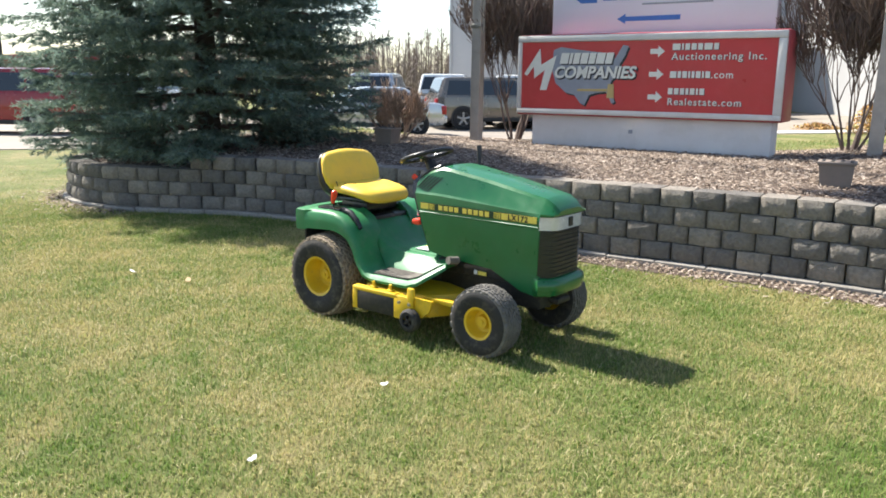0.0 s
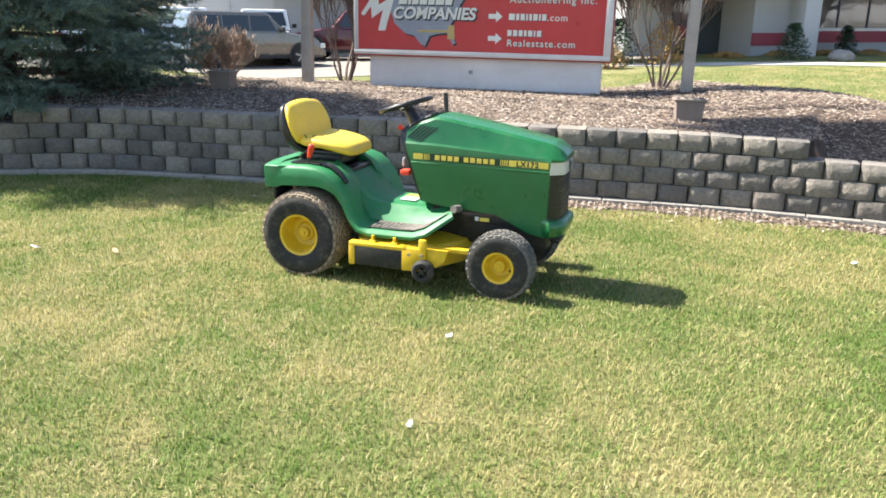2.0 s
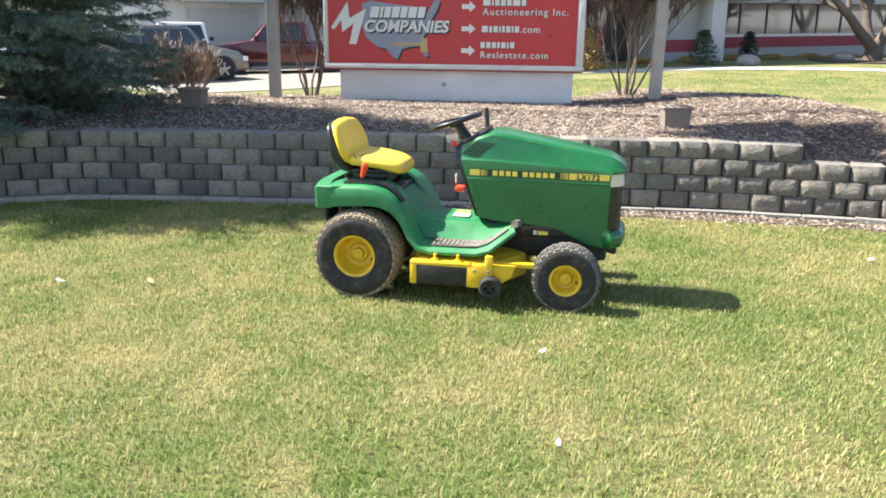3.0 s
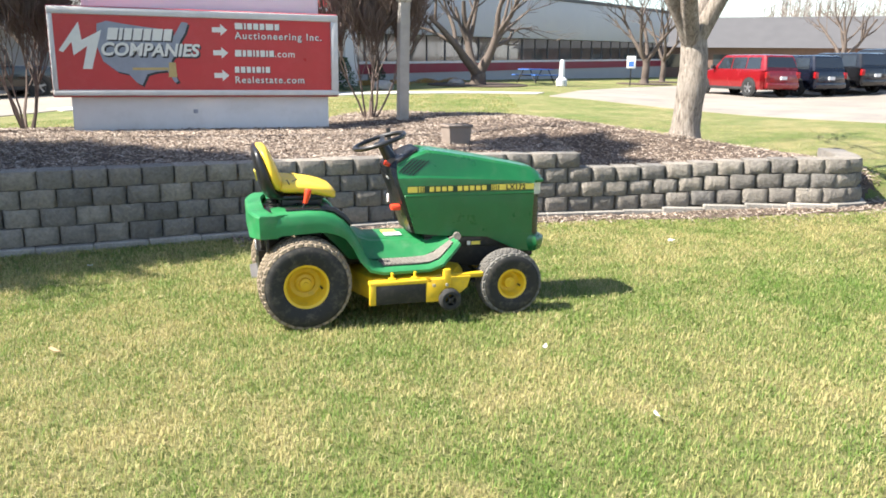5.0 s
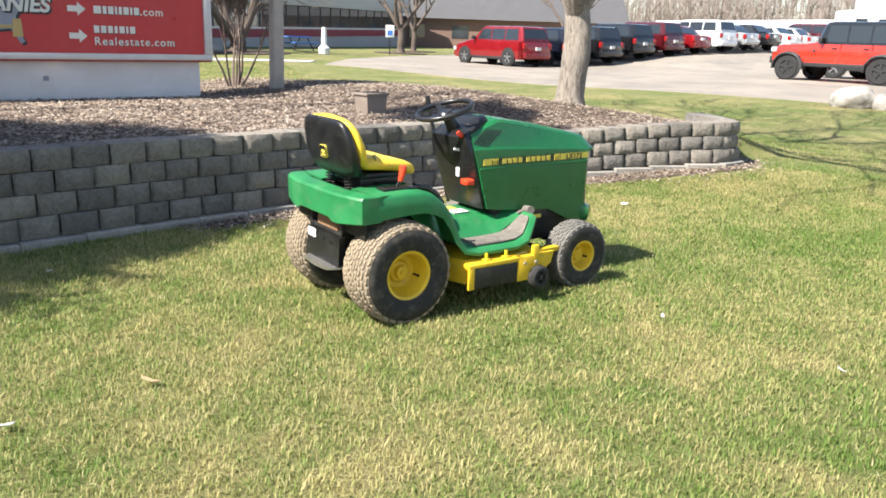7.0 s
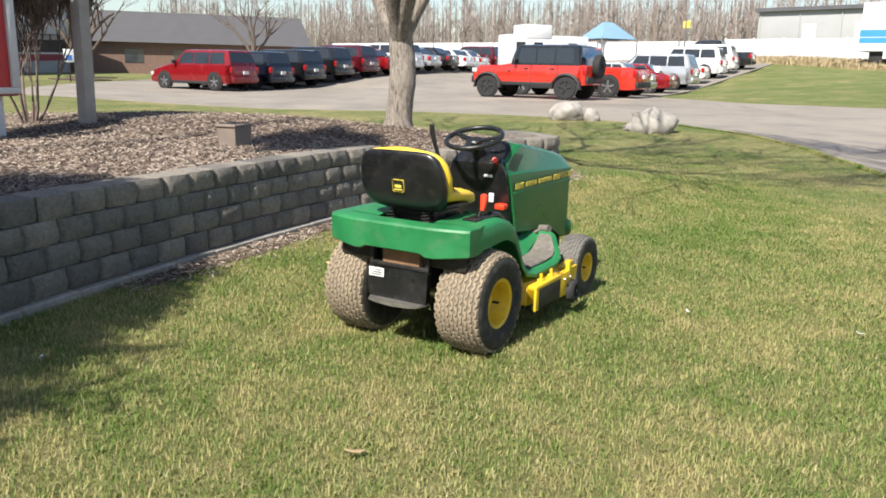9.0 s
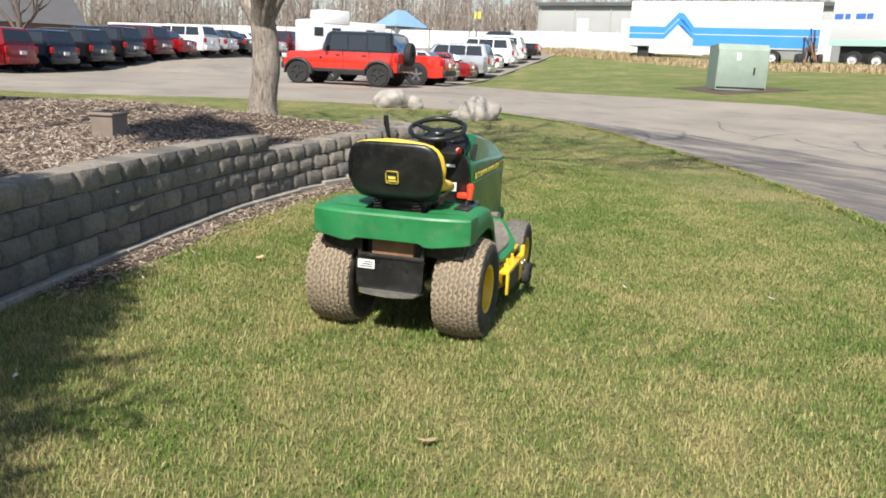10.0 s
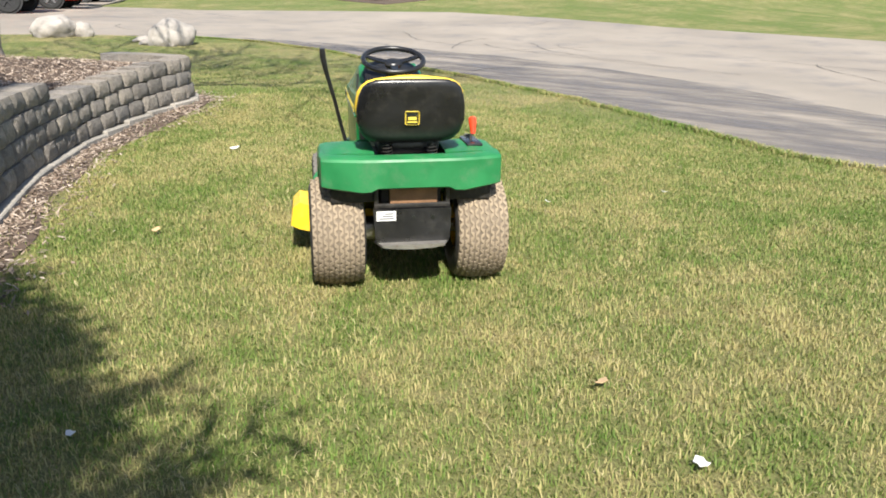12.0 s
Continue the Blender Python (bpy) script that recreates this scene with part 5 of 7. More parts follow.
bare_tree(5.36, 5.02, 9.5, 0.168, 21, "leafless tree with pale grey bark in the mulch bed", 1.32, 5, 4, thin=0.013)
M_DARKBARK = worn("dark brown bark", (0.12, 0.092, 0.075), 0.95, 0.35, 9, 45, 0, 0.8)
for x, y, h, r, s, f in ((30.5, 24.6, 9.5, 0.42, 22, 0.7), (42.5, 20.6, 7.5, 0.24, 23, 1.6), (49.0, 22.0, 7.0, 0.19, 24, 1.6), (63.0, 13.5, 8.5, 0.24, 25, 1.9)):
    bare_tree(x, y, h, r, s, "leafless tree with dark bark beside the office", f, 4, 3, mat=M_DARKBARK)

# ---- blue spruce ----
def needle_stuff(name, cols):
    m = by_piece(name, cols, 0.6, 60, 0.0)
    nt = m.node_tree
    bs = nt.nodes["Principled BSDF"]
    t = nt.nodes.new("ShaderNodeBsdfTranslucent")
    nt.links.new(bs.inputs["Base Color"].links[0].from_socket, t.inputs["Color"])
    mx = nt.nodes.new("ShaderNodeMixShader")
    mx.inputs[0].default_value = 0.4
    nt.links.new(bs.outputs[0], mx.inputs[1])
    nt.links.new(t.outputs[0], mx.inputs[2])
    nt.links.new(mx.outputs[0], nt.nodes["Material Output"].inputs["Surface"])
    return m


M_NEEDLE = needle_stuff("blue green spruce needles", [(0.12, 0.185, 0.155), (0.17, 0.25, 0.21), (0.23, 0.30, 0.25), (0.15, 0.205, 0.13)])
SPRUCE = (-3.08, 10.36)


def spruce_tree(x, y, h, seed):
    rnd = random.Random(seed)
    t = thing("blue_spruce", pose(x, y, ground_at(x, y) - 0.05), "dense blue-green spruce with low drooping limbs in the bed", "conifer")
    bm = bmesh.new()
    tube(bm, [(0, 0, h * k / 8) for k in range(9)], [0.15 * (1 - 0.95 * k / 8) + 0.008 for k in range(9)], 10)
    part("trunk", bm, worn("dark spruce bark", (0.075, 0.06, 0.05), 0.95, 0.3, 9, 60, 0, 0.8), t, "", True, 70)
    lim = bmesh.new()
    base, axis, coarse = [], [], []
    z = 0.08
    while z < h * 0.985:
        f = z / h
        r = float(np.interp(z, [0, 0.5, 1.2, 2.0, 2.5, 3.0, 3.6, 4.0, 4.4, 5.0, 5.3, h], [1.78, 1.88, 2.05, 2.12, 1.82, 1.46, 1.34, 1.16, 0.96, 0.68, 0.40, 0.10]))
        high = z > 4.4
        count = 18 if not high else 11
        for k in range(count):
            a = 6.28 * k / count + rnd.uniform(-0.25, 0.25) + z * 3
            R = r * rnd.uniform(0.72, 1.12) * (1 - 0.2 * max(0.0, math.cos(a - 0.9)) * (1.4 < z < 3.2))
            out = Vector((math.cos(a), math.sin(a), 0))
            lat = Vector((-out.y, out.x, 0))
            pts, m = [], max(4, int(R / 0.16))
            tip_up = rnd.uniform(0.10, 0.22)
            for i in range(m + 1):
                u = i / m
                pts.append(out * (R * u) + lat * (rnd.uniform(-0.02, 0.02)) + Vector((0, 0, z + R * (0.06 * u - 0.24 * u * u + tip_up * u ** 3) + rnd.uniform(-0.012, 0.012))))
            tube(lim, pts, [0.020 * (1 - 0.85 * i / m) * (0.4 + R / 2.5) for i in range(m + 1)], 4, False)
            for i in range(1, m + 1):
                u = i / m
                if u < 0.34 and R > 0.9:
                    continue
                ax = (pts[i] - pts[i - 1]).normalized()
                w = 0.52 * (1 - 0.66 * u) * min(1, R) + 0.10
                for sgn in (-1, 1):
                    for _ in range(2 if not high else 1):
                        tw = (ax * rnd.uniform(0.55, 1.1) + lat * sgn * rnd.uniform(0.5, 1) + Vector((0, 0, rnd.uniform(-0.34, 0.12)))).normalized()
                        for q in range(max(1, int(w / 0.14))):
                            base.append(pts[i] + tw * (q * 0.14) + Vector((0, 0, -0.022 * q * q)))
                            axis.append(tw)
                            coarse.append(high)
                base.append(pts[i])
                axis.append(ax)
                coarse.append(high)
        z += 0.20 if not high else 0.28
    tagged(part("bough", lim, M_TWIG, t, "", True, 70), "brown spruce boughs", kind="stuff")
    rn = np.random.default_rng(seed)
    P, V, C = np.array([tuple(p) for p in base]), np.array([tuple(v) for v in axis]), np.array(coarse)
    O = np.cross(V, [0.31, 0.17, 0.93])
    O /= np.linalg.norm(O, axis=1)[:, None]
    B = np.cross(V, O)
    vs = []
    for sel, n, ln, wide in ((~C, 22, 0.066, 0.0058), (C, 10, 0.11, 0.018)):
        k = int(sel.sum())
        p, v, o, b = (np.repeat(q[sel], n, 0) for q in (P, V, O, B))
        a = rn.uniform(0, 2 * math.pi, k * n)[:, None]
        q = o * np.cos(a) + b * np.sin(a)
        d = v * rn.uniform(0.45, 1.0, (k * n, 1)) + q * rn.uniform(0.45, 0.85, (k * n, 1))
        d /= np.linalg.norm(d, axis=1)[:, None]
        root = p + v * rn.uniform(0, 0.20, (k * n, 1))
        side = np.cross(d, rn.normal(0, 1, (k * n, 3)))
        side *= wide / np.linalg.norm(side, axis=1)[:, None]
        vs.append(np.stack([root - side, root + side, root + d * ln * rn.uniform(0.7, 1.25, (k * n, 1))], 1).reshape(-1, 3))
    vs = np.concatenate(vs)
    n = len(vs)
    me = bpy.data.meshes.new("crown")
    me.vertices.add(n)
    me.vertices.foreach_set("co", vs.ravel())
    me.loops.add(n)
    me.loops.foreach_set("vertex_index", np.arange(n))
    me.polygons.add(n // 3)
    me.polygons.foreach_set("loop_start", np.arange(n // 3) * 3)
    me.update(calc_edges=True)
    me.materials.append(M_NEEDLE)
    new("crown", me).parent = t
    return t


spruce_tree(*SPRUCE, 5.65, 31)

# unseen flagpole, set behind the spruce so its flag shades bed and lawn
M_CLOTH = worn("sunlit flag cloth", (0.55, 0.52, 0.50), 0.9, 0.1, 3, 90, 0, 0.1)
flagpole = thing("flagpole", pose(-3.60, 12.90, ground_at(-3.6, 12.9), 0, 0, 51.5), "tall unseen grey flagpole with a cloth flag behind the spruce", "flagpole")
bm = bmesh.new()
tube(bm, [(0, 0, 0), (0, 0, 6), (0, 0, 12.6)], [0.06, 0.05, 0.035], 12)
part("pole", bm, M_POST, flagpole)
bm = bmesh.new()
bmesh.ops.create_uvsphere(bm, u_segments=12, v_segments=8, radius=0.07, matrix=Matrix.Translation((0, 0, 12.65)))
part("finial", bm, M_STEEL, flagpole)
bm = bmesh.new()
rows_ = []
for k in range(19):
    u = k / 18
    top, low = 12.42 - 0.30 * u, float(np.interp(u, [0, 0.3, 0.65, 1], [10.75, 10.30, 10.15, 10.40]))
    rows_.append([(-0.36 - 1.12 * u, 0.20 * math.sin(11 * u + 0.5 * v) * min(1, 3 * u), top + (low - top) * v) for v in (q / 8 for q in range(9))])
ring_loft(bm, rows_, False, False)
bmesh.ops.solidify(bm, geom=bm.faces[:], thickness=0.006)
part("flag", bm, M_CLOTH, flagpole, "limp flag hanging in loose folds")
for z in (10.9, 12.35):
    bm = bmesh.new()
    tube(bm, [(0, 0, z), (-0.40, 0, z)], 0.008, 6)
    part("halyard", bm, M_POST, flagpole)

# ---- boulders, transformer cabinet ----
M_ROCK = worn("pale field boulder", (0.345, 0.315, 0.28), 0.9, 0.3, 3, 30, 0, 0.6, (0.22, 0.19, 0.17), 0.6)


def boulder(x, y, sx, sy, sz, seed, rot):
    bm = bmesh.new()
    bmesh.ops.create_icosphere(bm, subdivisions=4, radius=1)
    for v in bm.verts:
        n1, n2 = noise.noise(v.co * 1.3 + Vector((seed, 0, 0))), noise.noise(v.co * 4 + Vector((0, seed, 0)))
        v.co = v.co * (1 + 0.20 * n1 + 0.07 * n2)
        v.co = Vector((v.co.x * sx, v.co.y * sy, max(v.co.z, -0.6) * sz))
    ob = part("boulder", bm, M_ROCK, None, "", True, 40)
    ob.matrix_world = pose(x, y, ground_at(x, y) + sz * 0.42, 0, 0, rot)
    return tagged(ob, "pale rounded field boulder at the lawn edge", "boulder", "boulders by the driveway")


boulder(15.6, 0.10, 0.50, 0.42, 0.34, 1.7, 100)
boulder(15.35, -0.40, 0.22, 0.2, 0.22, 5.2, 40)
boulder(12.55, -0.98, 0.50, 0.42, 0.37, 3.1, 100)
boulder(13.4, -0.85, 0.26, 0.16, 0.09, 7.1, 70)
boulder(12.75, -0.55, 0.2, 0.14, 0.09, 9.1, 20)

M_CABINET = worn("grey green steel cabinet", (0.25, 0.31, 0.26), 0.5, 0.1, 3, 120, 0, 0.04)
cab = thing("transformer_cabinet", pose(21.9, -16.5, ground_at(21.9, -16.5) - 0.02, 0, 0, 154), "grey-green padmount transformer cabinet on grass", "utility box")
bm = bmesh.new()
prism(bm, [(-0.75, 0.0), (0.75, 0.0), (0.75, 1.55), (0.55, 1.78), (-0.75, 1.70)], -0.98, 0.98)
part("body", bm, M_CABINET, cab, "", True, 30)
part("door", boxed((0.752, -0.95, 0.12), (0.775, 0.95, 1.52), 0.01), M_CABINET, cab)
part("gap", boxed((0.750, -0.95, 0.06), (0.765, 0.95, 0.11)), M_DARK, cab)
part("label", boxed((0.776, -0.26, 1.16), (0.780, -0.11, 1.44)), M_WHITE, cab, "small white label")
part("latch", boxed((0.776, 0.42, 0.62), (0.80, 0.49, 0.90), 0.006), M_DARK, cab)
pad = draped("pad", [(19.9, -18.4), (23.7, -18.2), (23.6, -14.8), (20.1, -14.4)], M_MULCH, 0.02, 0.7, "bare brown earth round the transformer cabinet", "earth")
stone = thing("stone_post", pose(47.2, -18.0, ground_at(47.2, -18.0) - 0.1), "short tan stone marker on the grass", "marker")
part("body", boxed((-0.35, -0.35, 0), (0.35, 0.35, 0.85), 0.04), M_BOX, stone)

# ---- vehicles ----
def paint(name, col, metal=0.2):
    return worn(name, col, 0.22, 0.08, 2, 200, metal, 0.0, None, 0.3, 0.6)


P_RED, P_WHITE, P_SILVER, P_BLACK = paint("red car paint", (0.23, 0.008, 0.012)), paint("white car paint", (0.76, 0.76, 0.75), 0), paint("silver car paint", (0.50, 0.51, 0.52), 0.5), paint("black car paint", (0.012, 0.012, 0.014))
P_NAVY, P_BROWN, P_MAROON, P_ORANGE = paint("navy car paint", (0.008, 0.010, 0.020)), paint("grey brown car paint", (0.16, 0.14, 0.12), 0.4), paint("maroon car paint", (0.085, 0.008, 0.012)), paint("bright orange red paint", (0.62, 0.03, 0.016), 0)
M_GLASS = worn("dark tinted glass", (0.02, 0.024, 0.028), 0.08, 0.1, 3, 100, 0, 0.0, None, 0.3, 0.5)
M_RUBBER = worn("car tyre rubber", (0.02, 0.02, 0.02), 0.85, 0.2, 9, 90, 0, 0.1)
M_ALLOY = worn("alloy wheel", (0.30, 0.30, 0.31), 0.35, 0.1, 9, 90, 0.7, 0.0)
M_TAIL = worn("red tail light", (0.35, 0.01, 0.012), 0.2, 0.05, 9, 90, 0, 0.0)
M_TRIM = worn("black car trim", (0.02, 0.02, 0.021), 0.6, 0.2, 9, 90, 0, 0.05)

KINDS = {   # length, half width, wheelbase, tyre radius, hood, belt, roof, screen foot and head, tail head and foot, cab back of a pickup
    "suv": (4.85, 0.95, 2.95, 0.37, 1.08, 1.14, 1.76, 1.05, 0.42, -2.10, -2.34, None),
    "sedan": (4.65, 0.89, 2.75, 0.33, 0.92, 0.98, 1.46, 1.10, 0.32, -1.05, -1.72, None),
    "pickup": (5.7, 0.98, 3.55, 0.40, 1.14, 1.20, 1.88, 1.20, 0.62, -0.85, -1.02, -1.05),
    "jeep": (4.35, 0.88, 2.95, 0.375, 1.12, 1.18, 1.82, 0.66, 0.44, -1.92, -1.98, None),
}


def vehicle(kind, mat, label, category, m, group="", dark_rims=False):
    L, w, wb, R, hood_z, belt, roof, sf, sh, th, tf, bed = KINDS[kind]
    h = L / 2
    t = thing({"suv": "sport_utility_vehicle", "sedan": "sedan", "pickup": "pickup_truck", "jeep": "off_road_vehicle"}[kind], m, label, category, group)
    boxy = kind == "jeep"
    tail = {"sedan": 1.0, "pickup": 1.12}.get(kind, belt)
    lo = 0.30 if kind != "jeep" else 0.46

    def section(x, hw, z0, z1, tuck=0.05):
        return [(x, -hw + tuck, z0), (x, -hw, z0 + 0.14), (x, -hw, (z0 + z1) / 2 + 0.08), (x, -hw + 0.035, z1 - 0.05), (x, -hw + 0.11, z1), (x, hw - 0.11, z1), (x, hw - 0.035, z1 - 0.05), (x, hw, (z0 + z1) / 2 + 0.08), (x, hw, z0 + 0.14), (x, hw - tuck, z0)]
    nose = 0.72 if not boxy else 0.96
    st = [(-h, w * 0.82, lo + 0.12, tail - 0.22), (-h + 0.06, w * 0.94, lo + 0.03, tail - 0.06), (-h + 0.3, w, lo, tail), (tf, w, lo, tail if tail != belt else belt), (sf, w, lo, belt), (sf + 0.35, w * 0.99, lo, hood_z), (h - 0.35, w * 0.96, lo, hood_z - (0.14 if not boxy else 0.02)), (h - 0.10, w * 0.90, lo + 0.02, nose + 0.04), (h, w * 0.74, lo + 0.12, nose - 0.16)]
    bm = bmesh.new()
    ring_loft(bm, [section(*s) for s in st])
    body = part("body", bm, mat, t, "", True, 32)
    # cabin
    bm = bmesh.new()
    ti = 0.14 if not boxy else 0.06

    def cab_ring(z, x0, x1, hw):
        return [(x0, -hw + 0.06, z), (x0 + 0.08, -hw, z), (x1 - 0.10, -hw, z), (x1, -hw + 0.10, z), (x1, hw - 0.10, z), (x1 - 0.10, hw, z), (x0 + 0.08, hw, z), (x0, hw - 0.06, z)]
    ring_loft(bm, [cab_ring(belt - 0.05, tf, sf, w - 0.03), cab_ring(belt + (roof - belt) * 0.82, tf + (th - tf) * 0.82, sf + (sh - sf) * 0.85, w - 0.03 - ti * 0.85), cab_ring(roof - 0.03, th + 0.02, sh - 0.06, w - ti - 0.03), cab_ring(roof, th + 0.16, sh - 0.25, w - ti - 0.14)])
    top = P_BLACK if boxy else mat
    part("cabin", bm, top, t, "", True, 30)
    # glass, set a little proud of the cabin
    def lerp_x(f, front):
        return sf + (sh - sf) * f if front else tf + (th - tf) * f
    zb, zt = belt + 0.02, belt + (roof - belt) * 0.80

    def pane(name, q, n):
        bm = bmesh.new()
        ring_loft(bm, [[Vector(p) - Vector(n) * 0.02 for p in q], [Vector(p) + Vector(n) * 0.008 for p in q]])
        part(name, bm, M_GLASS, t, "", False)
    f0, f1 = 0.14, 0.84
    for sy in (-1, 1):
        y0, y1 = sy * (w - 0.03 - ti * 0.06), sy * (w - 0.03 - ti * 0.80)
        xs = [lerp_x(0.2, False) + 0.22, (sf + tf) / 2 - 0.35 if kind != "pickup" else (sf + tf) / 2, lerp_x(0.2, True) - 0.25]
        cuts = [xs[0], xs[0] + (xs[2] - xs[0]) * 0.33, xs[0] + (xs[2] - xs[0]) * 0.66, xs[2]] if kind in ("suv", "jeep") else [xs[0], xs[1], xs[2]]
        for a, b in zip(cuts, cuts[1:]):
            bt = b - 0.03 - (0.42 * abs(sf - sh) if b == cuts[-1] else 0)
            at = a + 0.03 + (0.42 * abs(tf - th) if a == cuts[0] else 0)
            pane("side_window", [(a + 0.03, y0, zb), (b - 0.03, y0, zb), (bt, y1, zt), (at, y1, zt)], (0, sy, 0.15))
    wi, wo = w - 0.17 - ti * 0.8, w - 0.16
    for front, nm in ((True, "windscreen"), (False, "rear_window")):
        sx = 1 if front else -1
        pane(nm, [(lerp_x(f0, front), -wo, belt + (roof - belt) * f0), (lerp_x(f0, front), wo, belt + (roof - belt) * f0), (lerp_x(f1, front), wi, belt + (roof - belt) * f1), (lerp_x(f1, front), -wi, belt + (roof - belt) * f1)], (sx, 0, 0.3))
    if kind == "pickup":
        bm = boxed((-h + 0.10, -w + 0.16, tail - 0.02), (tf - 0.06, w - 0.16, tail + 0.006))
        part("bed_floor", bm, M_TRIM, t, "dark open load bed")
    # lights, bumpers, sills
    for sy in (-1, 1):
        part("tail_light", boxed((-h - 0.005, sy * (w - 0.13) - 0.10, tail - 0.36), (-h + 0.16, sy * (w - 0.13) + 0.10, tail - 0.10), 0.02), M_TAIL, t)
        part("headlight", boxed((h - 0.22, sy * (w - 0.20) - 0.14, nose - 0.10), (h - 0.03, sy * (w - 0.20) + 0.14, nose + 0.05), 0.02), M_LENS, t)
        part("sill", boxed((-wb / 2 + R, sy * (w - 0.03) - 0.03, lo - 0.02), (wb / 2 - R, sy * (w - 0.03) + 0.03, lo + 0.10), 0.01), M_TRIM, t)
        part("mirror", boxed((sf - 0.30, sy * (w + 0.08) - 0.09, belt + 0.0), (sf - 0.18, sy * (w + 0.08) + 0.09, belt + 0.16), 0.03), M_TRIM, t)
    part("rear_bumper", boxed((-h - 0.05, -w + 0.10, lo + 0.08), (-h + 0.10, w - 0.10, lo + 0.30), 0.03), M_TRIM if boxy or kind == "pickup" else mat, t)
    part("front_bumper", boxed((h - 0.12, -w + 0.14, lo + 0.04), (h + 0.03, w - 0.14, lo + 0.26), 0.03), M_TRIM if boxy else mat, t)
    part("plate", boxed((-h - 0.062, -0.16, lo + 0.42), (-h - 0.004, 0.16, lo + 0.56)), M_WHITE, t)
    if boxy:
        part("grille", boxed((h - 0.02, -w + 0.22, 0.72), (h + 0.012, w - 0.22, 1.02), 0.01), M_TRIM, t, "dark slotted grille")
        for sy in (-1, 1):
            part("hinge", boxed((sf - 0.06, sy * w - 0.02, 0.88), (sf + 0.02, sy * w + 0.02, 0.96), 0.006), M_TRIM, t)
            for x0 in (-1.02, -0.06):
                part("door_handle", boxed((x0, sy * w - 0.02, 1.00), (x0 + 0.14, sy * w + 0.025, 1.04), 0.006), M_TRIM, t)
                part("door_gap", boxed((x0 - 0.12, sy * w - 0.01, 0.55), (x0 - 0.10, sy * w + 0.004, 1.14)), M_TRIM, t)
        bm = bmesh.new()
        lathe(bm, [(0.10, -0.12), (0.36, -0.12), (0.40, -0.06), (0.40, 0.06), (0.36, 0.12), (0.10, 0.12)], "Y", 24, pose(-h - 0.14, 0, 1.12, 0, 0, 90), True)
        part("spare_wheel", bm, M_RUBBER, t, "black spare wheel on the tailgate")
    for sx in (-1, 1):
        for sy in (-1, 1):
            bm = bmesh.new()
            lathe(bm, [(0.01, -0.016), (R + 0.055, -0.016), (R + 0.055, 0.016), (0.01, 0.016)], "Y", 28)
            arch = part("wheel_arch", bm, M_TRIM, t)
            arch.matrix_basis = pose(sx * wb / 2, sy * (w - 0.006), R + 0.02)
            if boxy:        # broad black flare over each wheel
                bm = bmesh.new()
                arc = [radians(a) for a in (-8, 20, 48, 66, 90, 114, 132, 160, 188)]
                ring_loft(bm, [[(sx * wb / 2 + math.cos(a) * q * 1.06, y, R + 0.03 + math.sin(a) * q * 0.95) for q, y in ((R + 0.07, sy * (w - 0.05)), (R + 0.07, sy * (w + 0.09)), (R + 0.13, sy * (w + 0.07)), (R + 0.15, sy * (w - 0.05)))] for a in arc])
                part("fender_flare", bm, M_TRIM, t, "black plastic fender flare", True, 40)
            e = new("wheel")
            e.parent = t
            e.matrix_basis = pose(sx * wb / 2, sy * (w - 0.07), R, 0, 0, 0 if sy < 0 else 180)
            bm = bmesh.new()
            lathe(bm, [(R * 0.62, -0.11), (R * 0.92, -0.115), (R, -0.08), (R, 0.08), (R * 0.9, 0.11), (R * 0.6, 0.10)], "Y", 28, None, True)
            part("tyre", bm, M_RUBBER, e)
            bm = bmesh.new()
            lathe(bm, [(R * 0.64, -0.105), (R * 0.60, -0.085), (R * 0.58, -0.04), (R * 0.58, 0.04), (R * 0.64, 0.06)], "Y", 28)
            for a in range(5):
                box(bm, (-R * 0.09, -0.112, R * 0.1), (R * 0.09, -0.085, R * 0.62), 0.005, 1, pose(0, 0, 0, 0, a * 72, 0))
            lathe(bm, [(0.004, -0.115), (R * 0.16, -0.115), (R * 0.18, -0.08), (0.004, -0.05)], "Y", 14)
            part("rim", bm, M_TRIM if dark_rims else M_ALLOY, e)
            bm = bmesh.new()
            lathe(bm, [(0.004, -0.075), (R * 0.60, -0.075), (R * 0.6, -0.04), (0.004, -0.04)], "Y", 20)
            part("brake_disc", bm, M_DARK, e)
    return t


def parked(kind, mat, label, category, x, y, heading, group="", dark_rims=False):
    t = vehicle(kind, mat, label, category, pose(x, y, ground_at(x, y) + 0.02, 0, 0, heading), group, dark_rims)
    if kind in ("suv", "pickup", "jeep"):
        t.scale = (0.98, 0.98, 0.98) if group == "cars parked at the office" else (1.06, 1.06, 1.06)
    return t


# row before the office, noses toward it
ROW1 = [("suv", P_RED, "dark red sport utility vehicle parked before the office"), ("suv", P_NAVY, "navy sport utility vehicle in the office row"), ("suv", P_BLACK, "black sport utility vehicle in the office row"), ("suv", P_BLACK, "black sport utility vehicle in the office row"), ("suv", P_MAROON, "maroon sport utility vehicle in the office row"),
        ("sedan", P_RED, "bright red sedan in the office row"), ("suv", P_WHITE, "white crossover in the office row"), ("sedan", P_SILVER, "silver sedan in the office row"), ("sedan", P_BLACK, "black sedan in the office row"), ("sedan", P_WHITE, "white sedan in the office row"), ("sedan", P_SILVER, "silver sedan in the office row"), ("suv", P_MAROON, "maroon crossover in the office row")]
for k, (kind, mat, label) in enumerate(ROW1):
    parked(kind, mat, label, "car", 32.9 + 2.17 * k, 12.2 - 1.42 * k, 57, "cars parked at the office")
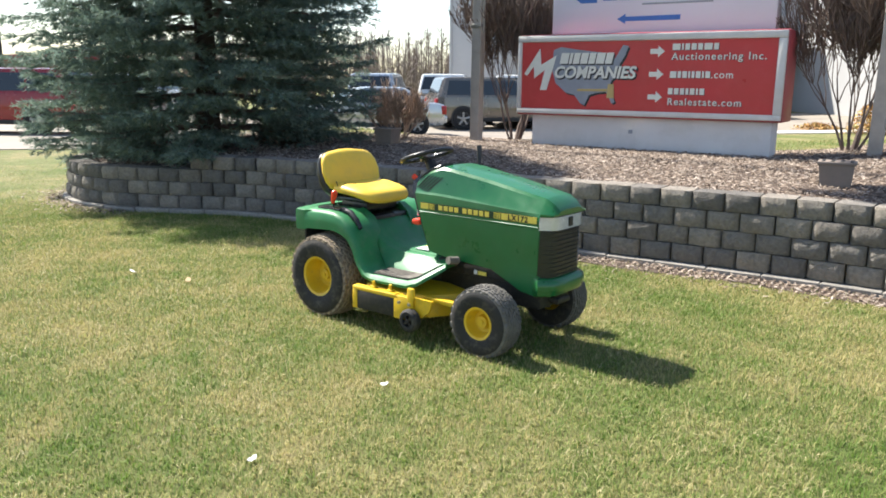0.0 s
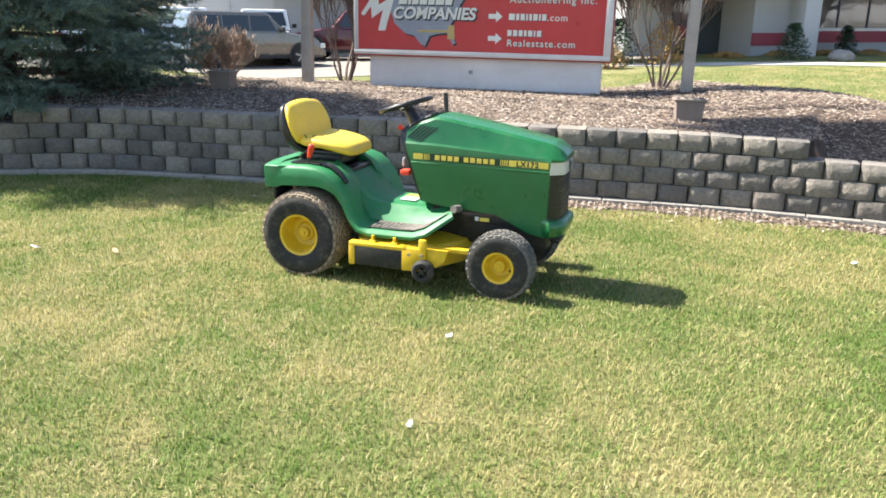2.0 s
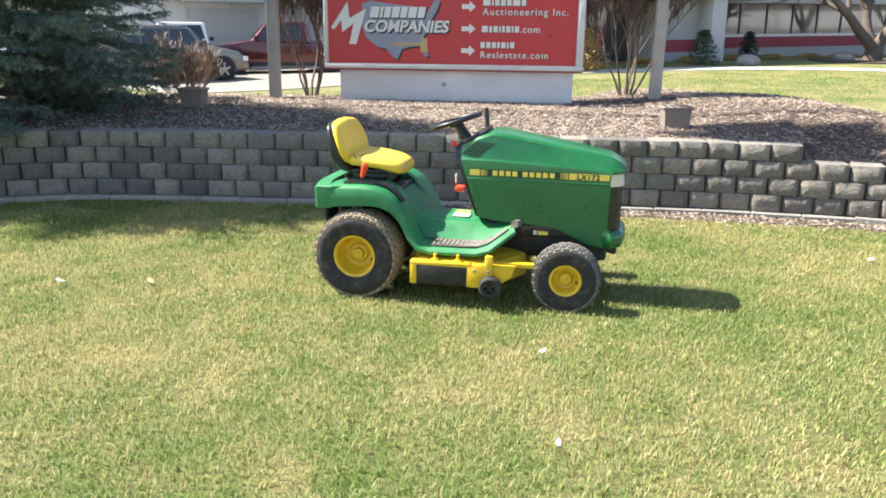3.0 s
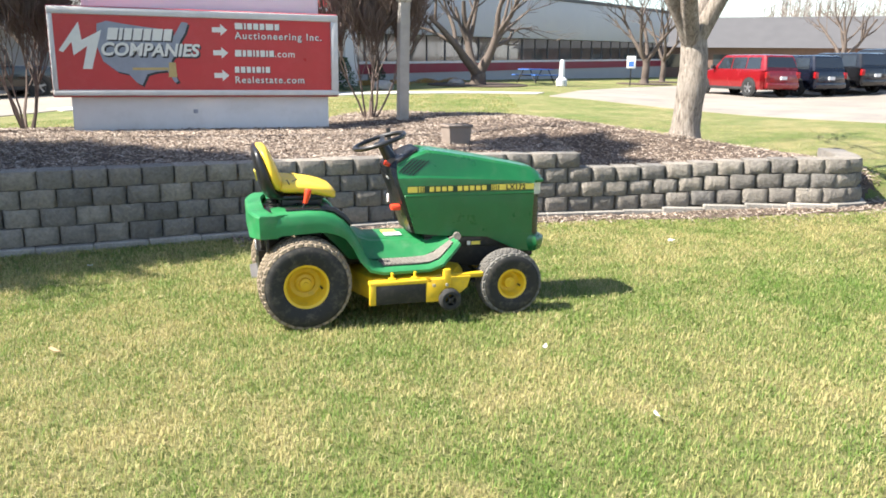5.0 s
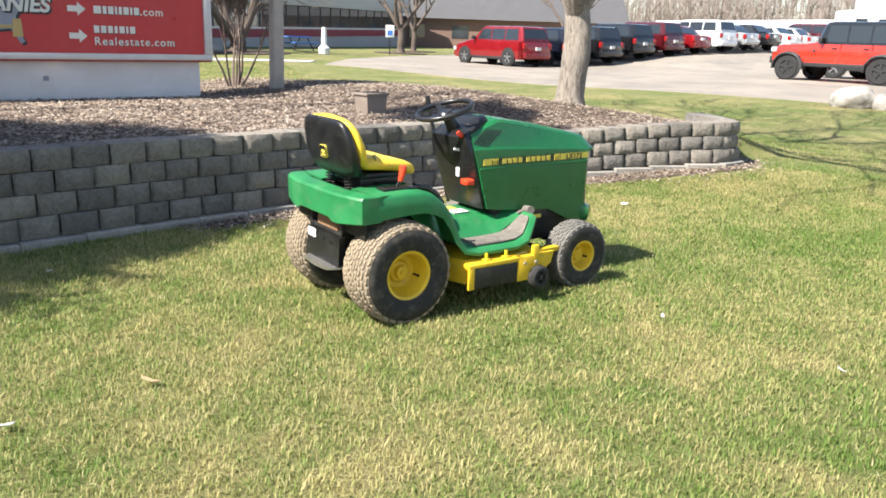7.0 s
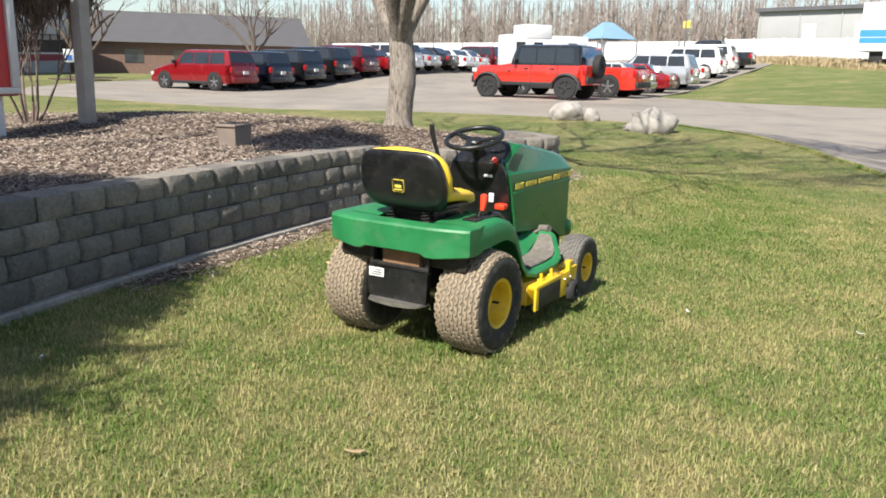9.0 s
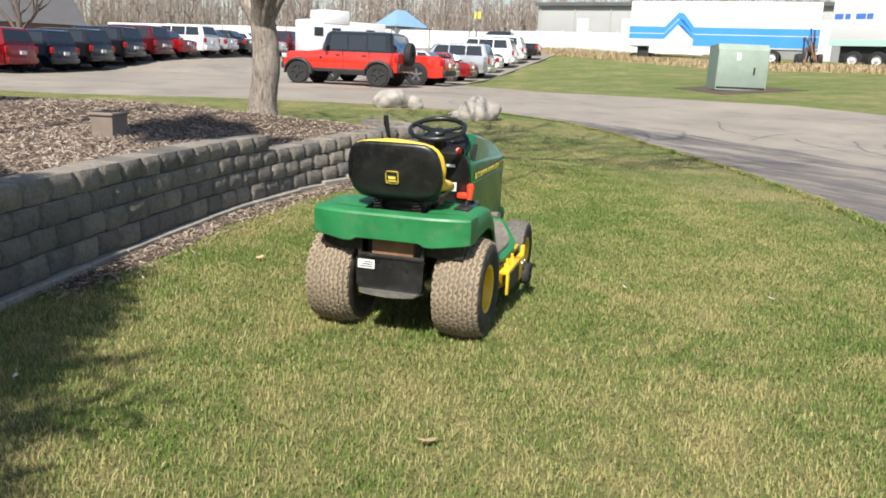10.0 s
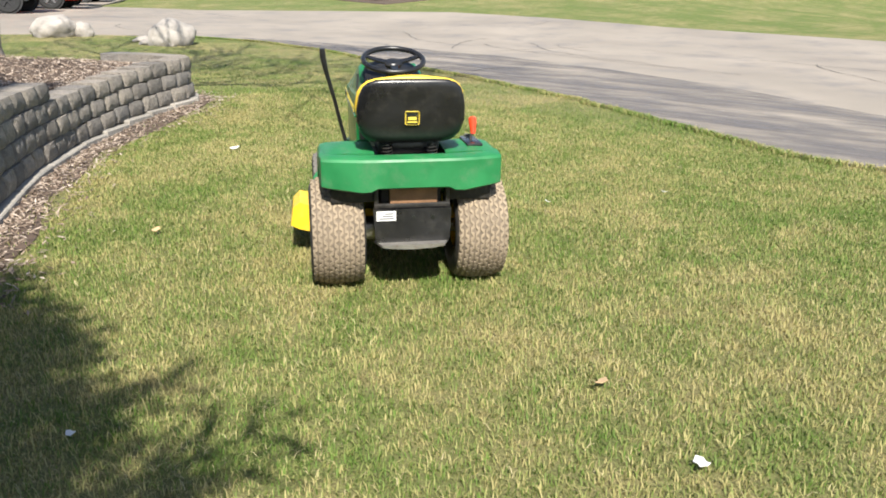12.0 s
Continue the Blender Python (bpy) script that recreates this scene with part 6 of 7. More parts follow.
# row along the grass edge
parked("jeep", P_ORANGE, "bright orange-red off-road vehicle with a black hard top", "car", 25.6, -1.3, 54, "cars parked along the grass", True)
ROW2 = [("pickup", P_ORANGE, "bright red pickup truck parked along the grass"), ("sedan", P_SILVER, "silver sedan parked along the grass"), ("sedan", P_RED, "red sedan parked along the grass"), ("suv", P_SILVER, "silver crossover parked along the grass"), ("sedan", P_WHITE, "white sedan parked along the grass"), ("suv", P_WHITE, "white crossover parked along the grass"), ("suv", P_WHITE, "white crossover parked along the grass"), ("pickup", P_BLACK, "black pickup truck parked along the grass")]
for k, (kind, mat, label) in enumerate(ROW2):
    s = 4.0 + k * 3.9
    parked(kind, mat, label, "car", 25.6 + s * 0.80, -1.3 - s * 0.58, 54, "cars parked along the grass")
# cars by the warehouse
for kind, mat, label, x, y, hd in (("sedan", P_SILVER, "pale silver sedan parked by the warehouse", -2.7, 25.0, 198), ("suv", P_BROWN, "grey-brown crossover parked by the warehouse", 1.6, 30.2, 14), ("suv", P_RED, "red sport utility vehicle in the far lot", -13.2, 23.6, 178), ("suv", P_SILVER, "silver crossover in the far lot", -13.2, 31.0, 178),
                                   ("pickup", P_SILVER, "silver pickup truck by the warehouse", -3.2, 33.5, 80), ("pickup", P_WHITE, "white pickup truck by the warehouse", -0.4, 34.0, 84), ("pickup", P_WHITE, "white pickup truck by the warehouse", 2.7, 34.2, 80), ("pickup", P_MAROON, "dark red pickup truck by the warehouse", 6.6, 33.5, 160), ("pickup", P_BLACK, "black pickup truck by the warehouse", 10.5, 34.0, 176)):
    parked(kind, mat, label, "car", x, y, hd, "cars by the warehouse")
parked("sedan", P_RED, "red sedan near the trailers", "car", 9.9, -38.0, 18)
parked("pickup", P_BLACK, "black pickup truck near the trailers", "car", 3.0, -44.0, 250)

# ---- buildings ----
M_CLAD = worn("white metal wall cladding", (0.45, 0.45, 0.46), 0.6, 0.06, 0.4, 60, 0, 0.1, (0.55, 0.54, 0.52), 0.3)
M_GREYCLAD = worn("grey wall cladding", (0.36, 0.36, 0.36), 0.7, 0.08, 0.5, 60, 0, 0.1)
M_BAND = worn("dark red wall stripe", (0.26, 0.025, 0.045), 0.6, 0.1, 1, 60, 0, 0.05)
M_BRICKRED = worn("brown brick wall", (0.21, 0.13, 0.10), 0.85, 0.2, 4, 40, 0, 0.4)
M_ROOF = worn("dark roof edge", (0.10, 0.10, 0.11), 0.8, 0.2, 1, 60, 0, 0.1)
M_PANE = worn("reflective office glass", (0.045, 0.055, 0.06), 0.05, 0.15, 0.6, 20, 0.0, 0.0, None, 0.3, 1.0)

OF_Z = 0.35
office = thing("office_building", pose(22.0, 29.5, OF_Z, 0, -0.9, 0), "long white office building with a red stripe and window band", "building")
OL = 46.0
part("wall", boxed((0, 0.25, -0.6), (OL, 16, 5.2), 0.02), M_GREYCLAD, office)
part("plinth", boxed((0, 0.0, -0.6), (OL, 0.25, 0.42)), M_GREYCLAD, office)
part("stripe", boxed((-0.02, -0.03, 0.42), (OL + 0.02, 0.25, 0.92)), M_BAND, office, "dark red painted stripe")
part("sill", boxed((-0.02, -0.06, 0.92), (OL + 0.02, 0.25, 1.05)), M_FRAME, office)
part("fascia", boxed((-0.05, -0.55, 2.45), (OL + 0.05, 0.25, 5.0), 0.02), M_CLAD, office, "white metal fascia over the windows")
part("roof", boxed((-0.1, -0.6, 5.0), (OL + 0.1, 16.2, 5.25)), M_ROOF, office)
n = 26
for k in range(n):
    x0 = 0.3 + k * (OL - 0.6) / n
    x1 = x0 + (OL - 0.6) / n
    win = part("window", boxed((x0 + 0.04, 0.10, 1.05), (x1 - 0.04, 0.14, 2.45)), M_PANE, office)
    part("mullion", boxed((x0 - 0.04, 0.06, 1.05), (x0 + 0.04, 0.25, 2.45)), M_ROOF, win)
# entrance block with a wall sign
ent = thing("entrance_block", pose(16.5, 26.5, OF_Z - 0.15, 0, -0.9, 0), "white entrance block with a red wall sign and dark doorway", "building")
part("wall", boxed((0, 3.0, -0.6), (9.6, 14, 5.6)), M_GREYCLAD, ent)
part("fascia", boxed((-4.0, 0, 2.55), (9.6, 3.0, 5.6), 0.02), M_CLAD, ent, "white fascia over the entrance")
part("pillar", boxed((6.4, 0.1, -0.6), (7.2, 0.9, 2.55), 0.02), M_CLAD, ent)
part("doorway", boxed((2.2, 2.90, -0.3), (4.6, 3.01, 2.2)), M_PANE, ent, "dark glass doorway")
part("door_frame", boxed((3.36, 2.84, -0.3), (3.44, 2.92, 2.2)), M_ROOF, ent)
part("side_wall", boxed((4.6, 0.9, -0.6), (6.4, 3.0, 2.55)), M_GREYCLAD, ent)
part("stripe", boxed((4.58, 0.86, 0.45), (6.42, 0.90, 0.95)), M_BAND, ent)
wsign = part("wall_sign", boxed((2.5, -0.06, 3.05), (6.6, -0.005, 5.1), 0.01), M_SIGNRED, ent, "red wall sign with a pale emblem")
bm = bmesh.new()
mp = on_face(MAP, 3.0, 3.7, 3.1, 1.2)
ring_loft(bm, [[(a, -0.062, b) for a, b in mp], [(a, -0.085, b) for a, b in mp]])
part("emblem", bm, M_FRAME, wsign, "", False)
part("bar", boxed((3.2, -0.10, 4.2), (5.9, -0.086, 4.42)), M_WHITE, wsign)
part("bar", boxed((3.3, -0.085, 3.25), (5.2, -0.062, 3.38)), M_WHITE, wsign)
for k in range(3):
    part("number_bar", boxed((2.9 + k * 0.2, -0.03, 2.68), (3.02 + k * 0.2, -0.004, 2.86)), M_ROOF, ent)
# warehouse behind the left lot
ware = thing("warehouse", pose(-0.3, 40.0, -0.35), "tall white metal warehouse with dock doors", "building")
part("wall", boxed((0, 0, -0.5), (22, 22, 8.5), 0.02), M_CLAD, ware)
for k in range(12):
    part("seam", boxed((k * 2.0 + 0.1, -0.03, 0), (k * 2.0 + 0.16, 0.0, 8.4)), M_GREYCLAD, ware)
part("roof", boxed((-0.1, -0.15, 8.5), (22.1, 22.1, 8.7)), M_GREYCLAD, ware)
for x0 in (4.2, 9.0, 14.0):
    part("dock_door", boxed((x0, -0.06, 0.0), (x0 + 3.2, -0.005, 2.7), 0.01), M_GREYCLAD, ware, "grey roll-up dock door")
part("canopy", boxed((3.0, -1.2, 3.0), (18.5, 0, 3.25)), M_GREYCLAD, ware)
# bushes, boulder, picnic table, bollard and small parking sign before the office
M_EVERG = by_piece("dark evergreen leaves", [(0.02, 0.045, 0.02), (0.04, 0.075, 0.03), (0.06, 0.09, 0.04)], 0.7, 60, 0.0)
M_ORANGEPL = by_piece("russet foliage", [(0.40, 0.20, 0.05), (0.5, 0.3, 0.06), (0.3, 0.13, 0.05), (0.42, 0.36, 0.10)], 0.7, 60, 0.0)


def leafy(x, y, w, h, n, mat, seed, label, name="evergreen_bush"):
    rnd = random.Random(seed)
    vs, fs = [], []
    for _ in range(n):
        a, u = rnd.uniform(0, 6.28), rnd.random() ** 0.6
        z = rnd.random() ** 0.9
        rad = w * (1 - 0.75 * z ** 1.5) * u * rnd.uniform(0.85, 1.1)
        p = Vector((math.cos(a) * rad, math.sin(a) * rad, z * h))
        d = Vector((rnd.gauss(0, 1), rnd.gauss(0, 1), rnd.gauss(0.4, 1))).normalized() * 0.09
        s = d.orthogonal().normalized() * 0.04
        k = len(vs)
        vs += [tuple(p - s), tuple(p + s), tuple(p + d)]
        fs.append((k, k + 1, k + 2))
    ob = mesh_ob(name, vs, fs, mat)
    ob.matrix_world = pose(x, y, ground_at(x, y) - 0.02)
    return tagged(ob, label, "bush", "bushes before the office", "stuff" if name == "ground_cover" else "")


for k, (x, y, w, h, mt) in enumerate(((21.2, 25.2, 0.7, 1.35, M_EVERG), (23.4, 27.6, 0.6, 1.5, M_EVERG), (15.4, 25.0, 1.0, 1.5, M_ORANGEPL), (12.6, 24.4, 0.9, 0.9, M_ORANGEPL), (26.6, 28.0, 0.55, 1.2, M_EVERG), (13.9, 25.6, 0.8, 1.6, M_EVERG))):
    leafy(x, y, w, h, 1500, mt, 40 + k, "dark evergreen bush by the office wall" if mt is M_EVERG else "russet and yellow bush by the office wall")
for k in range(9):
    leafy(12.0 + k * 2.6, 26.8 + 0.12 * k, 0.9, 0.22, 500, M_ORANGEPL, 60 + k, "low russet ground cover before the office", "ground_cover")
boulder(22.6, 24.2, 0.55, 0.4, 0.28, 4.4, 10)
boulder(29.4, 25.2, 0.5, 0.4, 0.24, 6.4, 70)
hs = thing("parking_sign", pose(38.2, 19.7, ground_at(38.2, 19.7), 0, 0, -65), "small white and blue parking sign on a post", "sign")
part("post", boxed((-0.03, -0.03, 0), (0.03, 0.03, 1.2)), M_DARK, hs)
board = part("board", boxed((-0.24, -0.05, 0.95), (0.24, -0.03, 1.60), 0.01), M_WHITE, hs)
part("symbol", boxed((-0.14, -0.056, 1.05), (0.14, -0.048, 1.32)), M_BLUE, board)
bo = thing("post_marker", pose(34.2, 21.8, ground_at(34.2, 21.8)), "short white marker post on the grass", "post")
bm = bmesh.new()
lathe(bm, [(0.28, 0), (0.30, 0.3), (0.16, 0.45), (0.13, 1.2), (0.10, 1.32), (0.01, 1.35)], "Z", 14)
part("body", bm, M_WHITE, bo)
pt = thing("picnic_table", pose(36.4, 24.6, ground_at(36.4, 24.6), 0, 0, -10), "blue picnic table on the grass", "table")
part("tabletop", boxed((-1.1, -0.4, 0.72), (1.1, 0.4, 0.78), 0.01), M_BLUE, pt)
for sy in (-1, 1):
    part("bench", boxed((-1.1, sy * 0.72 - 0.14, 0.42), (1.1, sy * 0.72 + 0.14, 0.47), 0.01), M_BLUE, pt)
for sx in (-1, 1):
    bm = bmesh.new()
    for sy in (-1, 1):
        tube(bm, [(sx * 0.8, sy * 0.70, 0.0), (sx * 0.8, sy * 0.25, 0.72)], 0.03, 6)
    tube(bm, [(sx * 0.8, -0.72, 0.42), (sx * 0.8, 0.72, 0.42)], 0.03, 6)
    part("leg_frame", bm, M_DARK, pt)
for k, (x, y, w) in enumerate(((30.5, 24.6, 2.4), (42.5, 20.6, 1.6), (49.0, 22.0, 1.5))):
    ring = [(x + w * math.cos(a) * 1.2, y + w * math.sin(a)) for a in (6.283 * j / 18 for j in range(18))]
    draped("earth_ring", ring, M_MULCH, 0.05, 1.0, "brown mulch ring round a tree", "mulch")

# ---- far right: fence, shop building, trailers ----
M_FENCE = worn("white vinyl fence", (0.55, 0.55, 0.56), 0.6, 0.05, 0.5, 60, 0, 0.05)


def along(a, b):
    """A frame whose x runs from a to b on the plan."""
    d = Vector((b[0] - a[0], b[1] - a[1], 0))
    return pose(a[0], a[1], 0, 0, 0, math.degrees(math.atan2(d.y, d.x))), d.length


def raised(m, z):
    return Matrix.Translation((0, 0, z)) @ m


# white privacy fence along the back of the lot
FA, FB = (62.0, -26.0), (50.5, -36.5)
m, ln = along(FA, FB)
fence = thing("privacy_fence", raised(m, 1.75), "white solid panel fence at the back of the lot", "fence")
k = 0
while k * 2.4 < ln - 0.1:
    part("panel", boxed((k * 2.4 + 0.06, -0.03, 0.0), (k * 2.4 + 2.34, 0.03, 2.6), 0.01), M_FENCE, fence)
    part("post", boxed((k * 2.4 - 0.06, -0.07, 0.0), (k * 2.4 + 0.06, 0.07, 2.7), 0.01), M_FENCE, fence)
    k += 1
m, ln = along((96.0, 8.0), (62.0, -26.0))
fence2 = thing("privacy_fence", raised(m, 1.9), "white solid panel fence behind the parked cars", "fence")
k = 0
while k * 4.0 < ln - 0.1:
    part("panel", boxed((k * 4.0 + 0.06, -0.03, -0.6), (k * 4.0 + 3.94, 0.03, 2.3), 0.01), M_FENCE, fence2)
    k += 1
# pale shop building behind the fence
m, ln = along((74.0, -35.0), (44.0, -58.0))
shop = thing("shop_building", raised(m, 2.0), "pale grey metal shop building behind the fence", "building")
part("wall", boxed((0, 0, -1), (ln, 14, 5.6), 0.02), M_GREYCLAD, shop)
part("wainscot", boxed((-0.02, -0.04, -1), (ln + 0.02, 0.0, 2.95)), worn("darker grey wall band", (0.22, 0.22, 0.225), 0.7, 0.08, 0.5, 60), shop, "grey lower wall band")
part("roof", boxed((-0.3, -0.4, 5.6), (ln + 0.3, 14.3, 5.95)), M_ROOF, shop, "dark metal roof edge")
for x0, wide in ((4.5, 1.25), (9.3, 1.9), (20.0, 1.9), (27.0, 1.9)):
    part("overhead_door", boxed((x0, -0.08, 0.3), (x0 + wide, -0.045, 4.35), 0.01), M_FENCE, shop, "white overhead door")
for k in range(10):
    part("downspout", boxed((k * 3.9 + 0.2, -0.10, 0.0), (k * 3.9 + 0.3, -0.042, 5.55)), M_GREYCLAD, shop)

M_TRAILW = worn("white trailer side", (0.64, 0.64, 0.65), 0.4, 0.04, 0.5, 60, 0, 0.02, (0.6, 0.6, 0.58), 0.25)
M_TRAILB = worn("bright blue trailer paint", (0.05, 0.26, 0.66), 0.4, 0.06, 0.6, 60, 0, 0.0)
M_TEAL = worn("faded teal skirt", (0.36, 0.55, 0.50), 0.6, 0.1, 0.6, 60, 0, 0.0)


def axle_wheels(parent, xs, w, r):
    for x in xs:
        for sy in (-1, 1):
            e = new("wheel")
            e.parent = parent
            e.matrix_basis = pose(x, sy * w, r, 0, 0, 0 if sy < 0 else 180)
            bm = bmesh.new()
            lathe(bm, [(r * 0.55, -0.14), (r * 0.95, -0.14), (r, -0.10), (r, 0.14), (r * 0.55, 0.14)], "Y", 24, None, True)
            part("tyre", bm, M_RUBBER, e)
            bm = bmesh.new()
            lathe(bm, [(r * 0.57, -0.13), (r * 0.5, -0.06), (r * 0.25, -0.05), (r * 0.2, -0.12), (0.01, -0.13)], "Y", 20)
            part("rim", bm, M_FENCE, e)


def trailer(a, b, name, label, z0, z1, kind):
    m, ln = along(a, b)
    g = (ground_at(*a) + ground_at(*b)) / 2
    t = thing(name, raised(m, g), label, "trailer")
    # x runs left to right as seen from the lawn, y away from it
    part("body", boxed((0, 0.0, z0), (ln, 2.6, z1), 0.05), M_TRAILW, t)
    if kind == "blue":
        for k, (lo, hi) in enumerate(((1.53, 1.87), (1.93, 2.37))):
            bm = bmesh.new()
            zz = [(0, lo), (ln * 0.20, lo), (ln * 0.27, lo + 1.0), (ln * 0.30, lo + 0.9), (ln * 0.36, lo), (ln, lo)]
            zt = [(x, z + (hi - lo)) for x, z in zz]
            ring_loft(bm, [[(x, -0.012, z) for x, z in zz + zt[::-1]], [(x, 0.012, z) for x, z in zz + zt[::-1]]])
            bmesh.ops.triangulate(bm, faces=bm.faces)
            part("blue_stripe", bm, M_TRAILB, t, "bright blue stripe with a raised wave", False)
        part("blue_field", boxed((ln * 0.36, -0.014, 1.12), (ln, 0.01, 1.80)), M_TRAILB, t)
        part("skirt", boxed((ln * 0.12, 0.02, 0.55), (ln * 0.62, 0.06, z0 + 0.02)), M_TRAILW, t)
        axle_wheels(t, (ln * 0.68, ln * 0.78), 1.1, 0.5)
        part("landing_gear", boxed((ln * 0.05, 0.3, 0.0), (ln * 0.12, 2.2, z0), 0.02), M_DARK, t)
    else:
        part("teal_rail", boxed((-0.01, -0.015, z0 - 0.02), (ln + 0.01, 0.02, z0 + 0.32)), M_TEAL, t, "faded teal lower rail")
        axle_wheels(t, (1.5, 2.9), 1.1, 0.52)
        part("undercarriage", boxed((0.6, 0.3, 0.35), (6.0, 2.3, z0), 0.03), M_DARK, t)
        part("rear_frame", boxed((ln - 0.1, -0.02, z0), (ln + 0.04, 2.62, z1), 0.02), M_STEEL, t)
        for k, u in enumerate([0.5, 0.3, 0.55, 0.35]):
            part("name_bar", boxed((0.15 + k * 0.62, -0.02, z1 - 1.3), (0.15 + k * 0.62 + u, 0.0, z1 - 1.0)), M_BLUE, t)
    for mt in t.children:
        mt.matrix_basis = pose(0, 1.3, 0) @ mt.matrix_basis if mt.type == "EMPTY" else mt.matrix_basis
    return t


trailer((46.0, -27.6), (36.9, -36.2), "show_trailer", "white semi trailer with bright blue wave stripes", 1.0, 4.1, "blue")
trailer((33.6, -33.6), (19.6, -38.6), "box_trailer", "long white semi trailer with a teal rail", 1.35, 4.2, "white")
flat = thing("flatbed_trailer", raised(along((26.5, -31.5), (16.5, -36.0))[0], ground_at(21, -34)), "low dark flatbed trailer beside the semi trailer", "trailer")
part("deck", boxed((0, 0, 0.85), (11, 2.4, 1.05), 0.02), M_DARK, flat)
for k in range(9):
    part("stake", boxed((0.6 + k * 1.2, -0.04, 0.72), (0.72 + k * 1.2, 0.0, 1.08)), M_STEEL, flat)
axle_wheels(flat, (6.2, 7.3), 1.0, 0.42)
part("jack", boxed((9.6, 0.1, 0), (9.8, 0.3, 0.9)), M_DARK, flat)
scrap = thing("farm_implement", pose(36.0, -34.6, ground_at(36.0, -34.6), 0, 0, -40), "rusty dark farm implement between the trailers", "machine")
rs = random.Random(8)
for k in range(16):
    bm = bmesh.new()
    tube(bm, [(rs.uniform(-1.4, 1.4), rs.uniform(-0.5, 0.5), rs.uniform(0, 0.4)), (rs.uniform(-1.4, 1.4), rs.uniform(-0.5, 0.5), rs.uniform(1.0, 2.4))], rs.uniform(0.03, 0.07), 6)
    part("bar", bm, M_DARK if k % 3 else M_RUST, scrap)
axle_wheels(scrap, (-0.8, 0.9), 0.6, 0.4)
# grey-roofed building behind the office row
m, ln = along((69.0, 36.0), (75.5, 10.0))
annex = thing("annex_building", raised(m, 0.6), "low building with a dark wall and broad grey roof", "building")
part("wall", boxed((0, 0, -1.0), (ln, 12, 2.7)), M_BRICKRED, annex)
bm = bmesh.new()
prism(bm, [(-0.6, 2.6), (12.6, 2.6), (6.0, 5.6), (5.6, 5.6)], -0.5, ln + 0.5, Matrix(((0, 1, 0, 0), (1, 0, 0, 0), (0, 0, 1, 0), (0, 0, 0, 1))))
part("roof", bm, worn("grey shingle roof", (0.085, 0.082, 0.085), 0.9, 0.15, 1, 30, 0, 0.3), annex, "broad grey shingle roof", False)
for k in range(6):
    part("window", boxed((2 + k * 4.2, -0.03, 0.8), (3.6 + k * 4.2, 0.02, 2.0)), M_PANE, annex)
# brown shop at the far right
m, ln = along((16.0, -48.0), (-16.0, -52.0))
brown = thing("brown_building", raised(m, 1.8), "tan metal building with a brown base and open bay", "building")
part("wall", boxed((0, 0, -1), (ln, 12, 6.5)), M_BOX, brown)
part("upper", boxed((-0.02, -0.04, 3.2), (ln + 0.02, 0.0, 6.5)), M_CLAD, brown)
# black sheet stands for the unlit inside of the bay
part("bay_shade", boxed((9.0, -0.05, 0), (13.0, -0.005, 4.0)), M_TRIM, brown, "black sheet for the shade inside an open bay")
for x0 in (7.9, 8.5):
    p = part("bollard", boxed((x0, -0.9, -0.3), (x0 + 0.2, -0.7, 1.3), 0.03), M_DECALY, brown, "yellow steel bollard")
# motor home and blue tent roof beyond the lot
rv = thing("motor_home", pose(54.0, -8.3, ground_at(54, -8.3) - 0.1, 0, 0, -76), "white motor home parked beyond the lot", "motor home")
part("body", boxed((-5.5, -1.2, 0.6), (5.5, 1.2, 3.3), 0.15), M_TRAILW, rv)
part("cab_over", boxed((-3.4, -1.25, 3.0), (0.2, 1.25, 4.15), 0.08), M_TRAILW, rv)
for x0 in (-4.6, -2.2, 2.6):
    part("window", boxed((x0, -1.23, 2.0), (x0 + 1.2, -1.195, 2.7)), M_GLASS, rv)
axle_wheels(rv, (-3.6, 3.0), 1.0, 0.45)
rv.scale = (0.58, 0.85, 0.84)
tent = thing("tent_roof", pose(72.0, -18.8, 1.9, 0, 0, -72), "blue peaked canopy beyond the lot", "canopy")
bm = bmesh.new()
ring_loft(bm, [[(-2, -2, 2.6), (2, -2, 2.6), (2, 2, 2.6), (-2, 2, 2.6)], [(-0.5, -0.1, 4.2), (0.5, -0.1, 4.2), (0.5, 0.1, 4.2), (-0.5, 0.1, 4.2)]])
part("canopy", bm, worn("blue canvas", (0.17, 0.29, 0.41), 0.8, 0.08, 0.6, 40), tent, "", False)
for sx in (-1, 1):
    for sy in (-1, 1):
        part("pole", boxed((sx * 1.9 - 0.06, sy * 1.9 - 0.06, -0.5), (sx * 1.9 + 0.06, sy * 1.9 + 0.06, 2.7)), M_STEEL, tent)
yel = thing("warning_sign", pose(53.0, -18.6, ground_at(53, -18.6), 0, 0, 200), "small yellow sign on a thin post", "sign")
part("post", boxed((-0.04, -0.04, 0), (0.04, 0.04, 3.4)), M_STEEL, yel)
part("board", boxed((-0.35, 0.05, 2.9), (0.35, 0.08, 3.4)), M_DECALY, yel)
lamp = thing("light_pole", pose(-20.2, 36.0, 0, 0, 0, 0), "tall dark light pole in the far lot", "light pole")
bm = bmesh.new()
tube(bm, [(0, 0, -0.4), (0, 0, 4), (-0.1, 0, 9)], [0.12, 0.10, 0.07], 10)
part("pole", bm, M_DARK, lamp)
part("lamp_head", boxed((-0.5, -0.2, 8.9), (0.3, 0.2, 9.1), 0.04), M_DARK, lamp)
